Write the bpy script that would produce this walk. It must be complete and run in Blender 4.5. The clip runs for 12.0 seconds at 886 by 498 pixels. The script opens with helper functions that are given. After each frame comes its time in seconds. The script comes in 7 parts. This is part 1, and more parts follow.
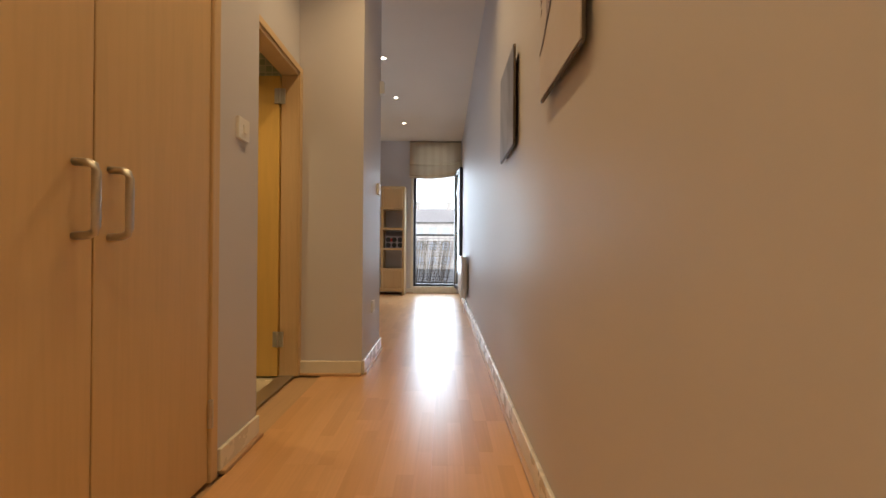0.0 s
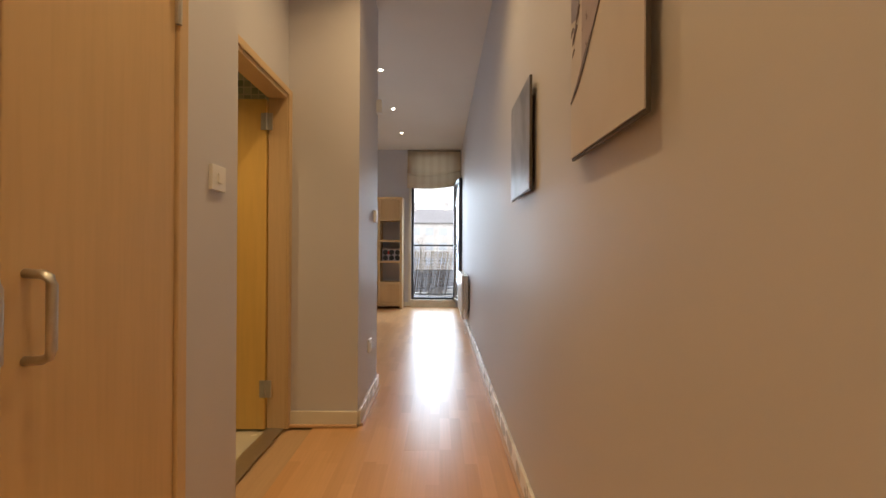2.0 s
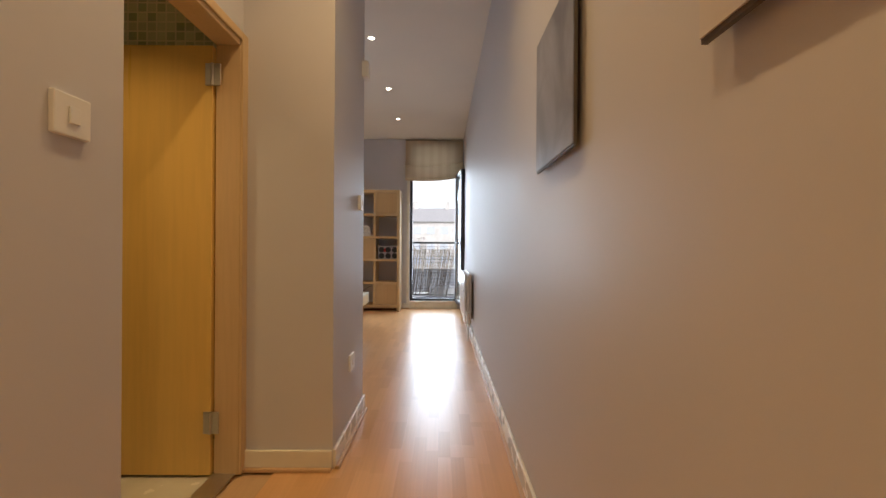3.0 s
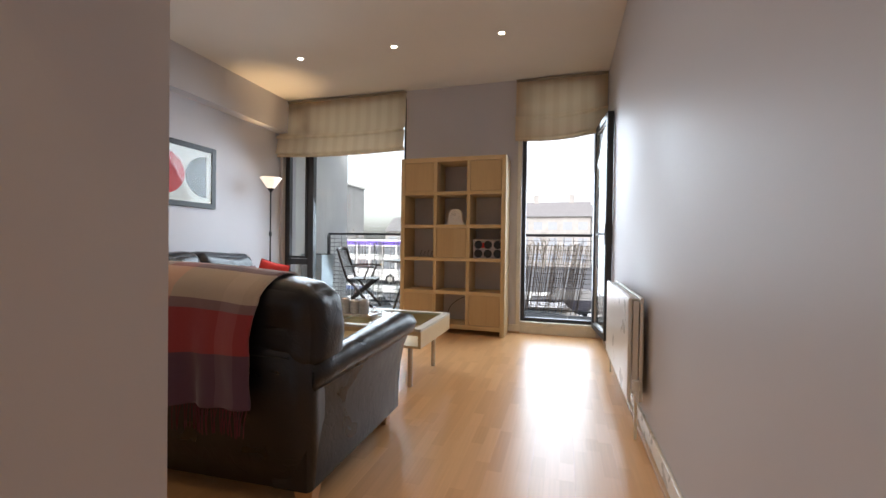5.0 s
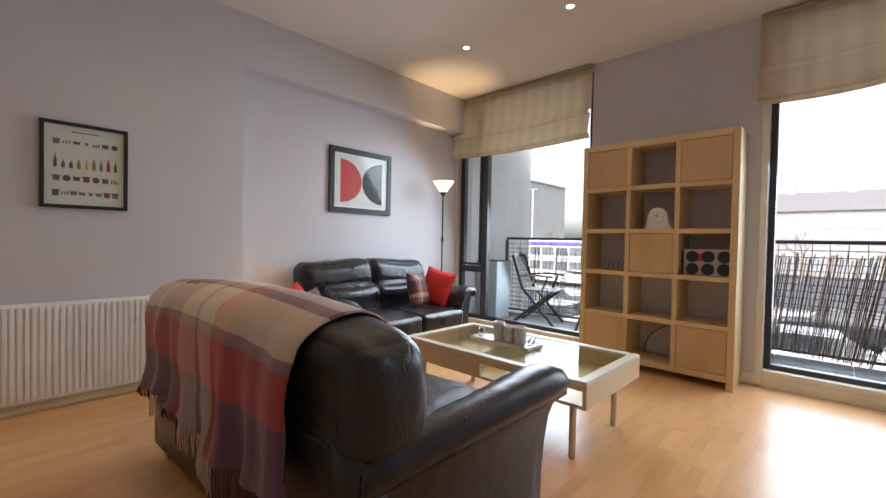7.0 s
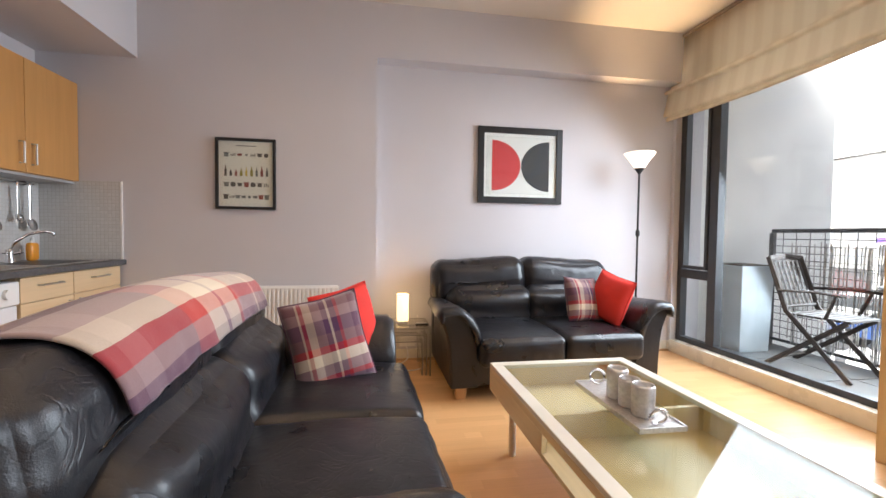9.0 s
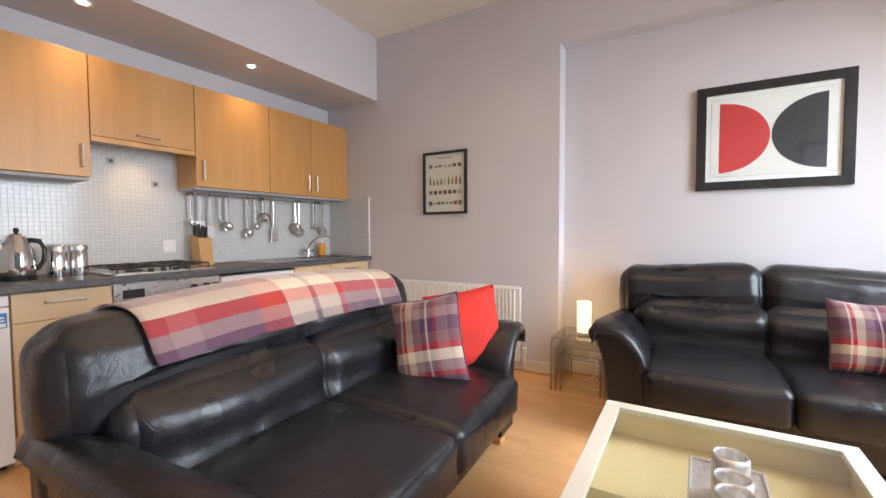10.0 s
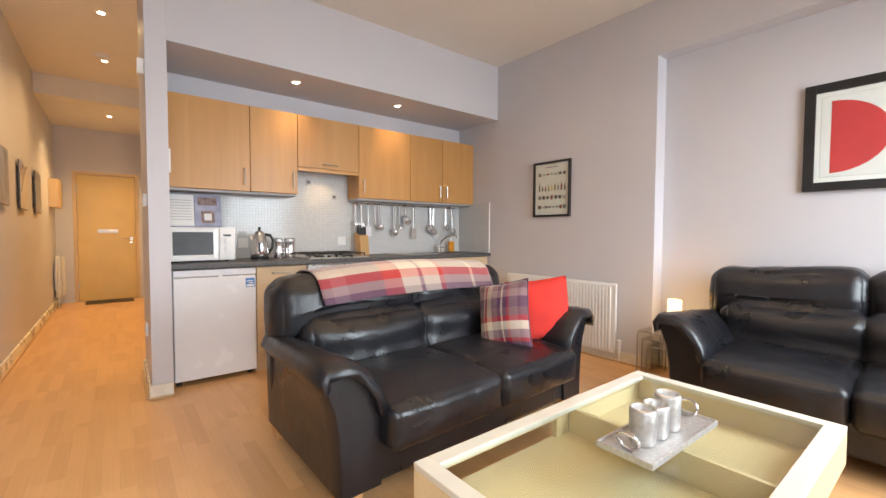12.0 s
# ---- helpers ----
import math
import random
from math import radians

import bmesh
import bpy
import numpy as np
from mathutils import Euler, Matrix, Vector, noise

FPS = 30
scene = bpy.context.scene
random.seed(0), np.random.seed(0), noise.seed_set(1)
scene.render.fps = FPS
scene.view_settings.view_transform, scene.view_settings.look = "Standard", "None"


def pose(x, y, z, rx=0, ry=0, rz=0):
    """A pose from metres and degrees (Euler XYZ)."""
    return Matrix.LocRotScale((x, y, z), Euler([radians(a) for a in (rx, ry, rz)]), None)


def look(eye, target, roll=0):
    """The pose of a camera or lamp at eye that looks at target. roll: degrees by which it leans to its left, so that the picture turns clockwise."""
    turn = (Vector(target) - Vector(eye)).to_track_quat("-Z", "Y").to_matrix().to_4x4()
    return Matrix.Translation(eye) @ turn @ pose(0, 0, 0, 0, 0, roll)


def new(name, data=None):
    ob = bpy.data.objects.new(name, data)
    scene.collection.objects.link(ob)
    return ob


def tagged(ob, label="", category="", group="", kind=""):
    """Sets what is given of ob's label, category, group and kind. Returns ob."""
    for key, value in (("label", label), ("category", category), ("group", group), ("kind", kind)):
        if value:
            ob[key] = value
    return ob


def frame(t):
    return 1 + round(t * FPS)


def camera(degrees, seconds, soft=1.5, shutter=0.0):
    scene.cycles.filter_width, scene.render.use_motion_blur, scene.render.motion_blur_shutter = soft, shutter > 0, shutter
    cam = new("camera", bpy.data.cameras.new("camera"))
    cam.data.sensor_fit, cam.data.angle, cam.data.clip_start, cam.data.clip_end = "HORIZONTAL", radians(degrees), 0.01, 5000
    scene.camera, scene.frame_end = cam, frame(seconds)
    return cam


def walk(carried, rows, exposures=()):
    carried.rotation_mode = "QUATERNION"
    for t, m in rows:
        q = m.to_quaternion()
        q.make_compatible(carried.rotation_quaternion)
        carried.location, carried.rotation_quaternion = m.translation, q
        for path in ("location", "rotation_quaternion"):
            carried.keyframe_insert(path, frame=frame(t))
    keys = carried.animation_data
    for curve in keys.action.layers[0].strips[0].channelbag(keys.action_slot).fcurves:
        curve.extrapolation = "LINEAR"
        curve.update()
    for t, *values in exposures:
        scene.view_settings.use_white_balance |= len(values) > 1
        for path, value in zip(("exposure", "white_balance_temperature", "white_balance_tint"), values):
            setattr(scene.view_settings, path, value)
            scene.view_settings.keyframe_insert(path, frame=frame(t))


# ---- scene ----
cam = camera(93.7, 12.0, soft=1.5)
PATH = [
    (0, (-0.508, -0.043, 0.838), (-0.511, 1.957, 0.845), 0.4),
    (0.5, (-0.516, 0.025, 0.911), (-0.516, 2.025, 0.918), 0.5),
    (1, (-0.53, 0.092, 0.989), (-0.526, 2.092, 0.995), 0.3),
    (1.5, (-0.536, 0.124, 1.055), (-0.529, 2.124, 1.063), 0.2),
    (2, (-0.55, 0.193, 1.082), (-0.537, 2.193, 1.086), 0.3),
    (2.5, (-0.558, 0.383, 1.067), (-0.538, 2.382, 1.063), 0.2),
    (2.7, (-0.551, 0.507, 1.062), (-0.540, 2.507, 1.063), 0.2),
    (4.3, (-0.516, 2.324, 0.987), (-0.513, 4.324, 0.98), 0.7),
    (4.5, (-0.551, 2.532, 0.995), (-0.591, 4.532, 0.993), 0.8),
    (5, (-0.611, 3.112, 1.031), (-1.171, 5.032, 1.008), 0.8),
    (5.5, (-0.664, 3.446, 1.06), (-1.662, 5.179, 1.03), 0.9),
    (6, (-0.698, 3.625, 1.08), (-1.882, 5.237, 1.054), 1.0),
    (6.5, (-0.7, 3.754, 1.106), (-1.992, 5.28, 1.073), 1.1),
    (6.7, (-0.685, 3.805, 1.113), (-2.015, 5.299, 1.078), 1.1),
    (8.3, (-0.738, 4.515, 1.12), (-2.456, 5.537, 1.06), 1.3),
    (8.5, (-0.745, 4.708, 1.111), (-2.552, 5.564, 1.051), 1.1),
    (9, (-0.823, 5.225, 1.103), (-2.794, 5.554, 1.032), 0.7),
    (9.5, (-0.989, 5.702, 1.088), (-2.957, 5.349, 1.009), 0.2),
    (10, (-1.114, 6.104, 1.133), (-2.831, 5.083, 1.044), -0.3),
    (10.5, (-1.017, 6.382, 1.121), (-2.488, 5.029, 1.051), -0.2),
    (11, (-0.952, 6.61, 1.121), (-2.298, 5.134, 1.048), -0.1),
    (11.5, (-0.914, 6.771, 1.125), (-2.175, 5.22, 1.047), 0.1),
    (12, (-0.875, 6.82, 1.117), (-2.114, 5.252, 1.038), 0.2),
]
EXPOSURE = [(0, 1.45, 6050, 10), (2.7, 1.45, 6100, 11), (4.3, 1.38, 6300, 12), (6.7, 1.5, 6250, 13), (8.3, 1.85, 6450, 15), (9.5, 2.2, 6550, 15), (10.5, 2.2, 6550, 14), (12, 2.26, 6750, 13)]
walk(cam, [(t, look(eye, target, roll)) for t, eye, target, roll in PATH], EXPOSURE)

# ---- plan, in metres ----
RIGHT = -0.165          # long wall, corridor and room
LEFT = -4.29            # kitchen side wall
RECESS = -4.44          # wall behind the small sofa
WINDOW = 8.06           # inner face of the window wall
CEIL = 2.97
CORRIDOR = -1.05        # corridor face of the kitchen end wall
CUPBOARD = -1.345       # corridor face of the cupboard wall
DOORWALL = -1.485       # bathroom door wall
KITCHEN_BACK = 2.82
BULKHEAD = 3.484
FRONT = -1.85           # flat's front door
GROUND = -2.9           # car park below the balcony

# ---- world and lights ----
world = bpy.data.worlds.new("overcast_sky")
scene.world = world
world.use_nodes = True
wn = world.node_tree.nodes
wl = world.node_tree.links
sky = wn.new("ShaderNodeTexSky")
sky.sky_type = 'NISHITA'
sky.sun_disc = False
sky.sun_elevation = radians(32)
sky.sun_rotation = radians(160)
sky.dust_density = 4.0
sky.air_density = 1.2
grey = wn.new("ShaderNodeHueSaturation")
grey.inputs["Saturation"].default_value = 0.35
wl.new(sky.outputs[0], grey.inputs["Color"])
wl.new(grey.outputs[0], wn["Background"].inputs["Color"])
wn["Background"].inputs["Strength"].default_value = 0.15

sun = new("sun", bpy.data.lights.new("sun", 'SUN'))
sun.data.energy = 1.4
sun.data.angle = radians(25)
sun.data.color = (1.0, 0.96, 0.9)
sun.matrix_world = look((0, 0, 20), (-3, 8, 11))


def window_light(name, x, z, w, h, watts):
    ob = new(name, bpy.data.lights.new(name, 'AREA'))
    ob.data.shape = 'RECTANGLE'
    ob.data.size, ob.data.size_y = w, h
    ob.data.energy = watts
    ob.data.color = (0.78, 0.90, 1.0)
    ob.matrix_world = look((x, WINDOW + 0.3, z), (x, 0, z - 0.68 * 8))
    ob.data.spread = radians(138)
    return ob


window_light("sky_light_window", -3.30, 1.38, 1.2, 2.5, 24)
window_light("sky_light_door", -0.68, 1.36, 0.82, 2.4, 11.5)

WARM = (1.0, 0.70, 0.39)
HALLWARM = (1.0, 0.665, 0.30)


def downlight_lamp(x, y, z, watts, size=1.9, tint=WARM):
    ob = new("downlight_lamp", bpy.data.lights.new("downlight_lamp", 'SPOT'))
    ob.data.energy = watts
    ob.data.color = tint
    ob.data.spot_size = size
    ob.data.spot_blend = 1.0
    ob.data.shadow_soft_size = 0.03
    ob.matrix_world = look((x, y, z - 0.012), (x, y + 0.001, 0))


ROOM_SPOTS = [(x, y) for x in (-1.19, -2.255, -3.32) for y in (4.56, 5.76, 6.92)]
KITCHEN_SPOTS = [(-2.11, 3.24), (-3.13, 3.225)]
HALL_SPOTS = [(-0.825, 2.19), (-0.83, 0.92)]
for sx, sy in ROOM_SPOTS:
    downlight_lamp(sx, sy, CEIL, 3.9, 2.3)
for sx, sy in KITCHEN_SPOTS:
    downlight_lamp(sx, sy, 2.385, 2.8)
for (sx, sy), watts in zip(HALL_SPOTS, (19, 15)):
    downlight_lamp(sx, sy, CEIL, watts, 2.5, HALLWARM)
downlight_lamp(-0.85, -0.72, 2.73, 32, 2.3, HALLWARM)
downlight_lamp(-1.95, 2.1, 2.4, 13, tint=HALLWARM)
downlight_lamp(-2.47, 2.97, 1.695, 1.2, 2.4)
bowl = new("floor_lamp_bulb", bpy.data.lights.new("floor_lamp_bulb", 'SPOT'))
bowl.data.energy = 15
bowl.data.color = (1.0, 0.66, 0.32)
bowl.data.spot_size = radians(60)
bowl.data.spot_blend = 0.9
bowl.data.shadow_soft_size = 0.03
bowl.matrix_world = look((-4.165, 7.525, 1.775), (-4.02, 7.44, 3.0))
tbulb = new("table_lamp_bulb", bpy.data.lights.new("table_lamp_bulb", 'POINT'))
tbulb.data.energy = 0.32
tbulb.data.color = (1.0, 0.66, 0.3)
tbulb.data.shadow_soft_size = 0.035
tbulb.location = (-4.18, 5.46, 0.52)

# ---- materials ----
def mat(name, color, rough=0.5, metal=0.0, spec=0.5):
    m = bpy.data.materials.new(name)
    m.use_nodes = True
    b = m.node_tree.nodes["Principled BSDF"]
    b.inputs["Base Color"].default_value = (*color, 1)
    b.inputs["Roughness"].default_value = rough
    b.inputs["Metallic"].default_value = metal
    b.inputs["Specular IOR Level"].default_value = spec
    return m


def nd(m, kind, **values):
    n = m.node_tree.nodes.new(kind)
    for key, v in values.items():
        n.inputs[key.replace("_", " ")].default_value = v
    return n


def ln(m, a, b):
    m.node_tree.links.new(a, b)


def bsdf(m):
    return m.node_tree.nodes["Principled BSDF"]


def coords(m, scale=(1, 1, 1), space="Object"):
    tc = nd(m, "ShaderNodeTexCoord")
    mp = nd(m, "ShaderNodeMapping")
    mp.inputs["Scale"].default_value = scale
    ln(m, tc.outputs[space], mp.inputs["Vector"])
    return mp.outputs["Vector"]


def ramp(m, fac, stops, interp="LINEAR"):
    r = nd(m, "ShaderNodeValToRGB")
    r.color_ramp.interpolation = interp
    els = r.color_ramp.elements
    while len(els) < len(stops):
        els.new(0.5)
    for e, (p, c) in zip(els, stops):
        e.position = p
        e.color = (*c, 1)
    ln(m, fac, r.inputs["Fac"])
    return r.outputs["Color"]


def mixc(m, a, b, fac, mode="MIX"):
    n = m.node_tree.nodes.new("ShaderNodeMix")
    n.data_type = 'RGBA'
    n.blend_type = mode
    for sock, v in ((n.inputs[6], a), (n.inputs[7], b), (n.inputs[0], fac)):
        if isinstance(v, (int, float)):
            sock.default_value = v
        elif isinstance(v, tuple):
            sock.default_value = (*v, 1)
        else:
            ln(m, v, sock)
    return n.outputs[2]


def bump(m, height, strength, distance=0.01):
    b = nd(m, "ShaderNodeBump", Strength=strength, Distance=distance)
    ln(m, height, b.inputs["Height"])
    ln(m, b.outputs["Normal"], bsdf(m).inputs["Normal"])


def scale_rgb(c, k):
    return tuple(min(1, v * k) for v in c)


def plain(name, color, rough=0.5, metal=0.0, vary=0.08, size=6.0, bumps=0.05, bsize=120.0, spec=0.5):
    """Paint, plastic or metal with faint blotches, uneven gloss and a fine relief."""
    m = mat(name, color, rough, metal, spec)
    v = coords(m)
    n1 = nd(m, "ShaderNodeTexNoise", Scale=size, Detail=4.0)
    ln(m, v, n1.inputs["Vector"])
    ln(m, ramp(m, n1.outputs["Fac"], [(0.3, scale_rgb(color, 1 - vary)), (0.7, scale_rgb(color, 1 + vary))]), bsdf(m).inputs["Base Color"])
    ln(m, ramp(m, n1.outputs["Fac"], [(0.25, (rough * 0.85,) * 3), (0.75, (min(1, rough * 1.15),) * 3)]), bsdf(m).inputs["Roughness"])
    n2 = nd(m, "ShaderNodeTexNoise", Scale=bsize, Detail=2.0)
    ln(m, v, n2.inputs["Vector"])
    bump(m, n2.outputs["Fac"], bumps, 0.002)
    return m


def wood(name, a, b, rough=0.4, axis=2, size=1.0, per_object=0.0, contrast=1.0):
    """Veneer with long grain along an axis, broad bands and fine pores."""
    m = mat(name, a, rough)
    sc = [14 * size] * 3
    sc[axis] = 0.8 * size
    v = coords(m, sc)
    info = nd(m, "ShaderNodeObjectInfo")
    shift = nd(m, "ShaderNodeVectorMath")
    shift.operation = 'ADD'
    mul = nd(m, "ShaderNodeMath")
    mul.operation = 'MULTIPLY'
    mul.inputs[1].default_value = 37.0
    ln(m, info.outputs["Random"], mul.inputs[0])
    ln(m, v, shift.inputs[0])
    ln(m, mul.outputs[0], shift.inputs[1])
    n1 = nd(m, "ShaderNodeTexNoise", Scale=0.5, Detail=5.0, Distortion=0.6)
    ln(m, shift.outputs[0], n1.inputs["Vector"])
    col = ramp(m, n1.outputs["Fac"], [(0.5 - 0.2 / contrast, a), (0.5 + 0.2 / contrast, b)])
    n2 = nd(m, "ShaderNodeTexNoise", Scale=7.0, Detail=3.0)
    ln(m, shift.outputs[0], n2.inputs["Vector"])
    col = mixc(m, col, ramp(m, n2.outputs["Fac"], [(0.35, (0.72, 0.72, 0.72)), (0.6, (1, 1, 1))]), 0.18, "MULTIPLY")
    if per_object:
        tone = ramp(m, info.outputs["Random"], [(0, (1 - per_object,) * 3), (1, (1, 1, 1))])
        col = mixc(m, col, tone, 1.0, "MULTIPLY")
    ln(m, col, bsdf(m).inputs["Base Color"])
    ln(m, ramp(m, n1.outputs["Fac"], [(0.2, (rough * 0.85,) * 3), (0.8, (rough * 1.2,) * 3)]), bsdf(m).inputs["Roughness"])
    bump(m, n2.outputs["Fac"], 0.06, 0.001)
    return m


def glass(name, tint=(1, 1, 1), gloss=1.0):
    m = bpy.data.materials.new(name)
    m.use_nodes = True
    t = m.node_tree
    t.nodes.remove(t.nodes["Principled BSDF"])
    tr = nd(m, "ShaderNodeBsdfTransparent")
    tr.inputs["Color"].default_value = (*tint, 1)
    gl = nd(m, "ShaderNodeBsdfGlossy", Roughness=0.02)
    lw = nd(m, "ShaderNodeLayerWeight", Blend=0.5)
    pw = nd(m, "ShaderNodeMath")
    pw.operation = 'POWER'
    pw.inputs[1].default_value = 4.0
    ln(m, lw.outputs["Facing"], pw.inputs[0])
    k = nd(m, "ShaderNodeMath")
    k.operation = 'MULTIPLY_ADD'
    k.inputs[1].default_value = 0.55 * gloss
    k.inputs[2].default_value = 0.03 * gloss
    ln(m, pw.outputs[0], k.inputs[0])
    mx = nd(m, "ShaderNodeMixShader")
    ln(m, k.outputs[0], mx.inputs[0])
    ln(m, tr.outputs[0], mx.inputs[1])
    ln(m, gl.outputs[0], mx.inputs[2])
    ln(m, mx.outputs[0], t.nodes["Material Output"].inputs["Surface"])
    return m


def glow(name, color, strength):
    m = mat(name, color, 0.4)
    bsdf(m).inputs["Emission Color"].default_value = (*color, 1)
    bsdf(m).inputs["Emission Strength"].default_value = strength
    return m


def mosaic(name, tile, grout, size, alt=None):
    """Small square tiles with recessed grout lines."""
    m = mat(name, tile, 0.15)
    v = coords(m, (1 / size,) * 3)
    sep = nd(m, "ShaderNodeSeparateXYZ")
    ln(m, v, sep.inputs[0])
    outs = []
    for axis in (0, 1, 2):
        fr = nd(m, "ShaderNodeMath")
        fr.operation = 'PINGPONG'
        fr.inputs[1].default_value = 0.5
        ln(m, sep.outputs[axis], fr.inputs[0])
        outs.append(fr.outputs[0])
    geo = nd(m, "ShaderNodeNewGeometry")
    nsep = nd(m, "ShaderNodeSeparateXYZ")
    ln(m, geo.outputs["Normal"], nsep.inputs[0])
    low = None
    for axis in (0, 1, 2):
        ab = nd(m, "ShaderNodeMath")
        ab.operation = 'ABSOLUTE'
        ln(m, nsep.outputs[axis], ab.inputs[0])
        ad = nd(m, "ShaderNodeMath")
        ad.operation = 'ADD'
        ln(m, outs[axis], ad.inputs[0])
        ln(m, ab.outputs[0], ad.inputs[1])
        if low is None:
            low = ad.outputs[0]
        else:
            mi = nd(m, "ShaderNodeMath")
            mi.operation = 'MINIMUM'
            ln(m, low, mi.inputs[0])
            ln(m, ad.outputs[0], mi.inputs[1])
            low = mi.outputs[0]
    edge = ramp(m, low, [(0.06, (0, 0, 0)), (0.1, (1, 1, 1))])
    fl = nd(m, "ShaderNodeVectorMath")
    fl.operation = 'FLOOR'
    ln(m, v, fl.inputs[0])
    wh = nd(m, "ShaderNodeTexWhiteNoise")
    ln(m, fl.outputs[0], wh.inputs["Vector"])
    tone = ramp(m, wh.outputs["Value"], [(0, scale_rgb(tile, 0.93) if alt is None else alt), (1, tile)])
    ln(m, mixc(m, grout, tone, edge), bsdf(m).inputs["Base Color"])
    ln(m, ramp(m, edge, [(0, (0.7,) * 3), (1, (0.12,) * 3)]), bsdf(m).inputs["Roughness"])
    bump(m, edge, 0.5, 0.002)
    return m


def leather(name, color):
    """Soft grained hide: uneven sheen, broad sag, meandering creases that come in patches, fine pores."""
    m = mat(name, color, 0.34, spec=0.5)
    v = coords(m)

    def calc(op, a, b):
        n = nd(m, "ShaderNodeMath")
        n.operation = op
        for sock, q in zip(n.inputs, (a, b)):
            if isinstance(q, (int, float)):
                sock.default_value = q
            else:
                ln(m, q, sock)
        return n.outputs[0]

    big = nd(m, "ShaderNodeTexNoise", Scale=4.5, Detail=4.0, Distortion=0.8)
    ln(m, v, big.inputs["Vector"])
    ln(m, ramp(m, big.outputs["Fac"], [(0.3, scale_rgb(color, 0.75)), (0.75, scale_rgb(color, 1.5))]), bsdf(m).inputs["Base Color"])
    ln(m, ramp(m, big.outputs["Fac"], [(0.3, (0.25,) * 3), (0.7, (0.37,) * 3)]), bsdf(m).inputs["Roughness"])
    meander = nd(m, "ShaderNodeTexNoise", Scale=11.0, Detail=2.0, Distortion=1.4)
    ln(m, v, meander.inputs["Vector"])
    crease = ramp(m, calc('ABSOLUTE', calc('SUBTRACT', meander.outputs["Fac"], 0.5), 0.0), [(0.0, (0, 0, 0)), (0.05, (1, 1, 1))])
    patch = ramp(m, big.outputs["Fac"], [(0.46, (0, 0, 0)), (0.62, (1, 1, 1))])
    sag = nd(m, "ShaderNodeTexNoise", Scale=14.0, Detail=2.0, Distortion=0.5)
    ln(m, v, sag.inputs["Vector"])
    pores = nd(m, "ShaderNodeTexVoronoi", Scale=330.0)
    ln(m, v, pores.inputs["Vector"])
    stretch = nd(m, "ShaderNodeMapping")
    stretch.inputs["Scale"].default_value = (34, 12, 7)
    ln(m, v, stretch.inputs["Vector"])
    gather = nd(m, "ShaderNodeTexNoise", Scale=1.0, Detail=2.0, Distortion=0.5)
    ln(m, stretch.outputs[0], gather.inputs["Vector"])
    folds = calc('MULTIPLY', gather.outputs["Fac"], calc('MULTIPLY', ramp(m, big.outputs["Fac"], [(0.40, (1, 1, 1)), (0.55, (0, 0, 0))]), 0.55))
    height = calc('ADD', folds, calc('MULTIPLY', crease, calc('MULTIPLY', patch, 0.25)))
    height = calc('ADD', height, calc('MULTIPLY', sag.outputs["Fac"], 0.6))
    bump(m, calc('ADD', height, calc('MULTIPLY', pores.outputs["Distance"], 0.08)), 0.45, 0.006)
    return m


def plaid(name, ustops, vstops):
    """Woven check: warp and weft bands over the UV map, with thread relief."""
    m = mat(name, (0.5, 0.4, 0.4), 0.9, spec=0.2)
    tc = nd(m, "ShaderNodeTexCoord")
    sep = nd(m, "ShaderNodeSeparateXYZ")
    ln(m, tc.outputs["UV"], sep.inputs[0])
    cu = ramp(m, sep.outputs[0], ustops, "CONSTANT")
    cv = ramp(m, sep.outputs[1], vstops, "CONSTANT")
    col = mixc(m, cu, cv, 0.6)
    n = nd(m, "ShaderNodeTexNoise", Scale=420.0, Detail=2.0)
    ln(m, coords(m), n.inputs["Vector"])
    col = mixc(m, col, ramp(m, n.outputs["Fac"], [(0.3, (0.78,) * 3), (0.7, (1, 1, 1))]), 0.6, "MULTIPLY")
    ln(m, col, bsdf(m).inputs["Base Color"])
    bsdf(m).inputs["Sheen Weight"].default_value = 0.3
    bump(m, n.outputs["Fac"], 0.4, 0.002)
    return m


def fabric(name, color, size=300.0, vary=0.12):
    return plain(name, color, 0.9, 0.0, vary, 9.0, 0.35, size, 0.2)


WALL = plain("lilac_white_wall_paint", (0.60, 0.585, 0.61), 0.5, vary=0.025, size=1.3, bumps=0.05, bsize=240.0)
CEILING = plain("ceiling_paint", (0.78, 0.74, 0.68), 0.8, vary=0.03, size=1.0, bumps=0.05)
GLOSS = plain("cream_gloss_paint", (0.76, 0.72, 0.62), 0.28, vary=0.04, bumps=0.03)
BEAD = wood("beech_floor_bead", (0.52, 0.33, 0.18), (0.6, 0.4, 0.22), 0.4, 1)
BEECH_DOOR = wood("beech_veneer_door", (0.64, 0.44, 0.22), (0.67, 0.47, 0.24), 0.38, 2, 0.6, 0.06)
FRONTPAINT = plain("yellow_gold_door_paint", (0.64, 0.45, 0.16), 0.35, vary=0.06, size=3.0, bumps=0.03)
DOORYELLOW = wood("yellow_varnished_door", (0.74, 0.48, 0.125), (0.77, 0.51, 0.145), 0.3, 2, 0.5)
DOORFRAME = wood("varnished_beech_frame", (0.60, 0.42, 0.22), (0.66, 0.48, 0.27), 0.35, 2, 0.8)
KITCHEN = wood("beech_kitchen_front", (0.53, 0.262, 0.078), (0.65, 0.348, 0.122), 0.36, 2, 0.6, 0.08)
BASEWOOD = wood("maple_base_front", (0.66, 0.47, 0.27), (0.72, 0.54, 0.33), 0.38, 0, 0.7, 0.06)
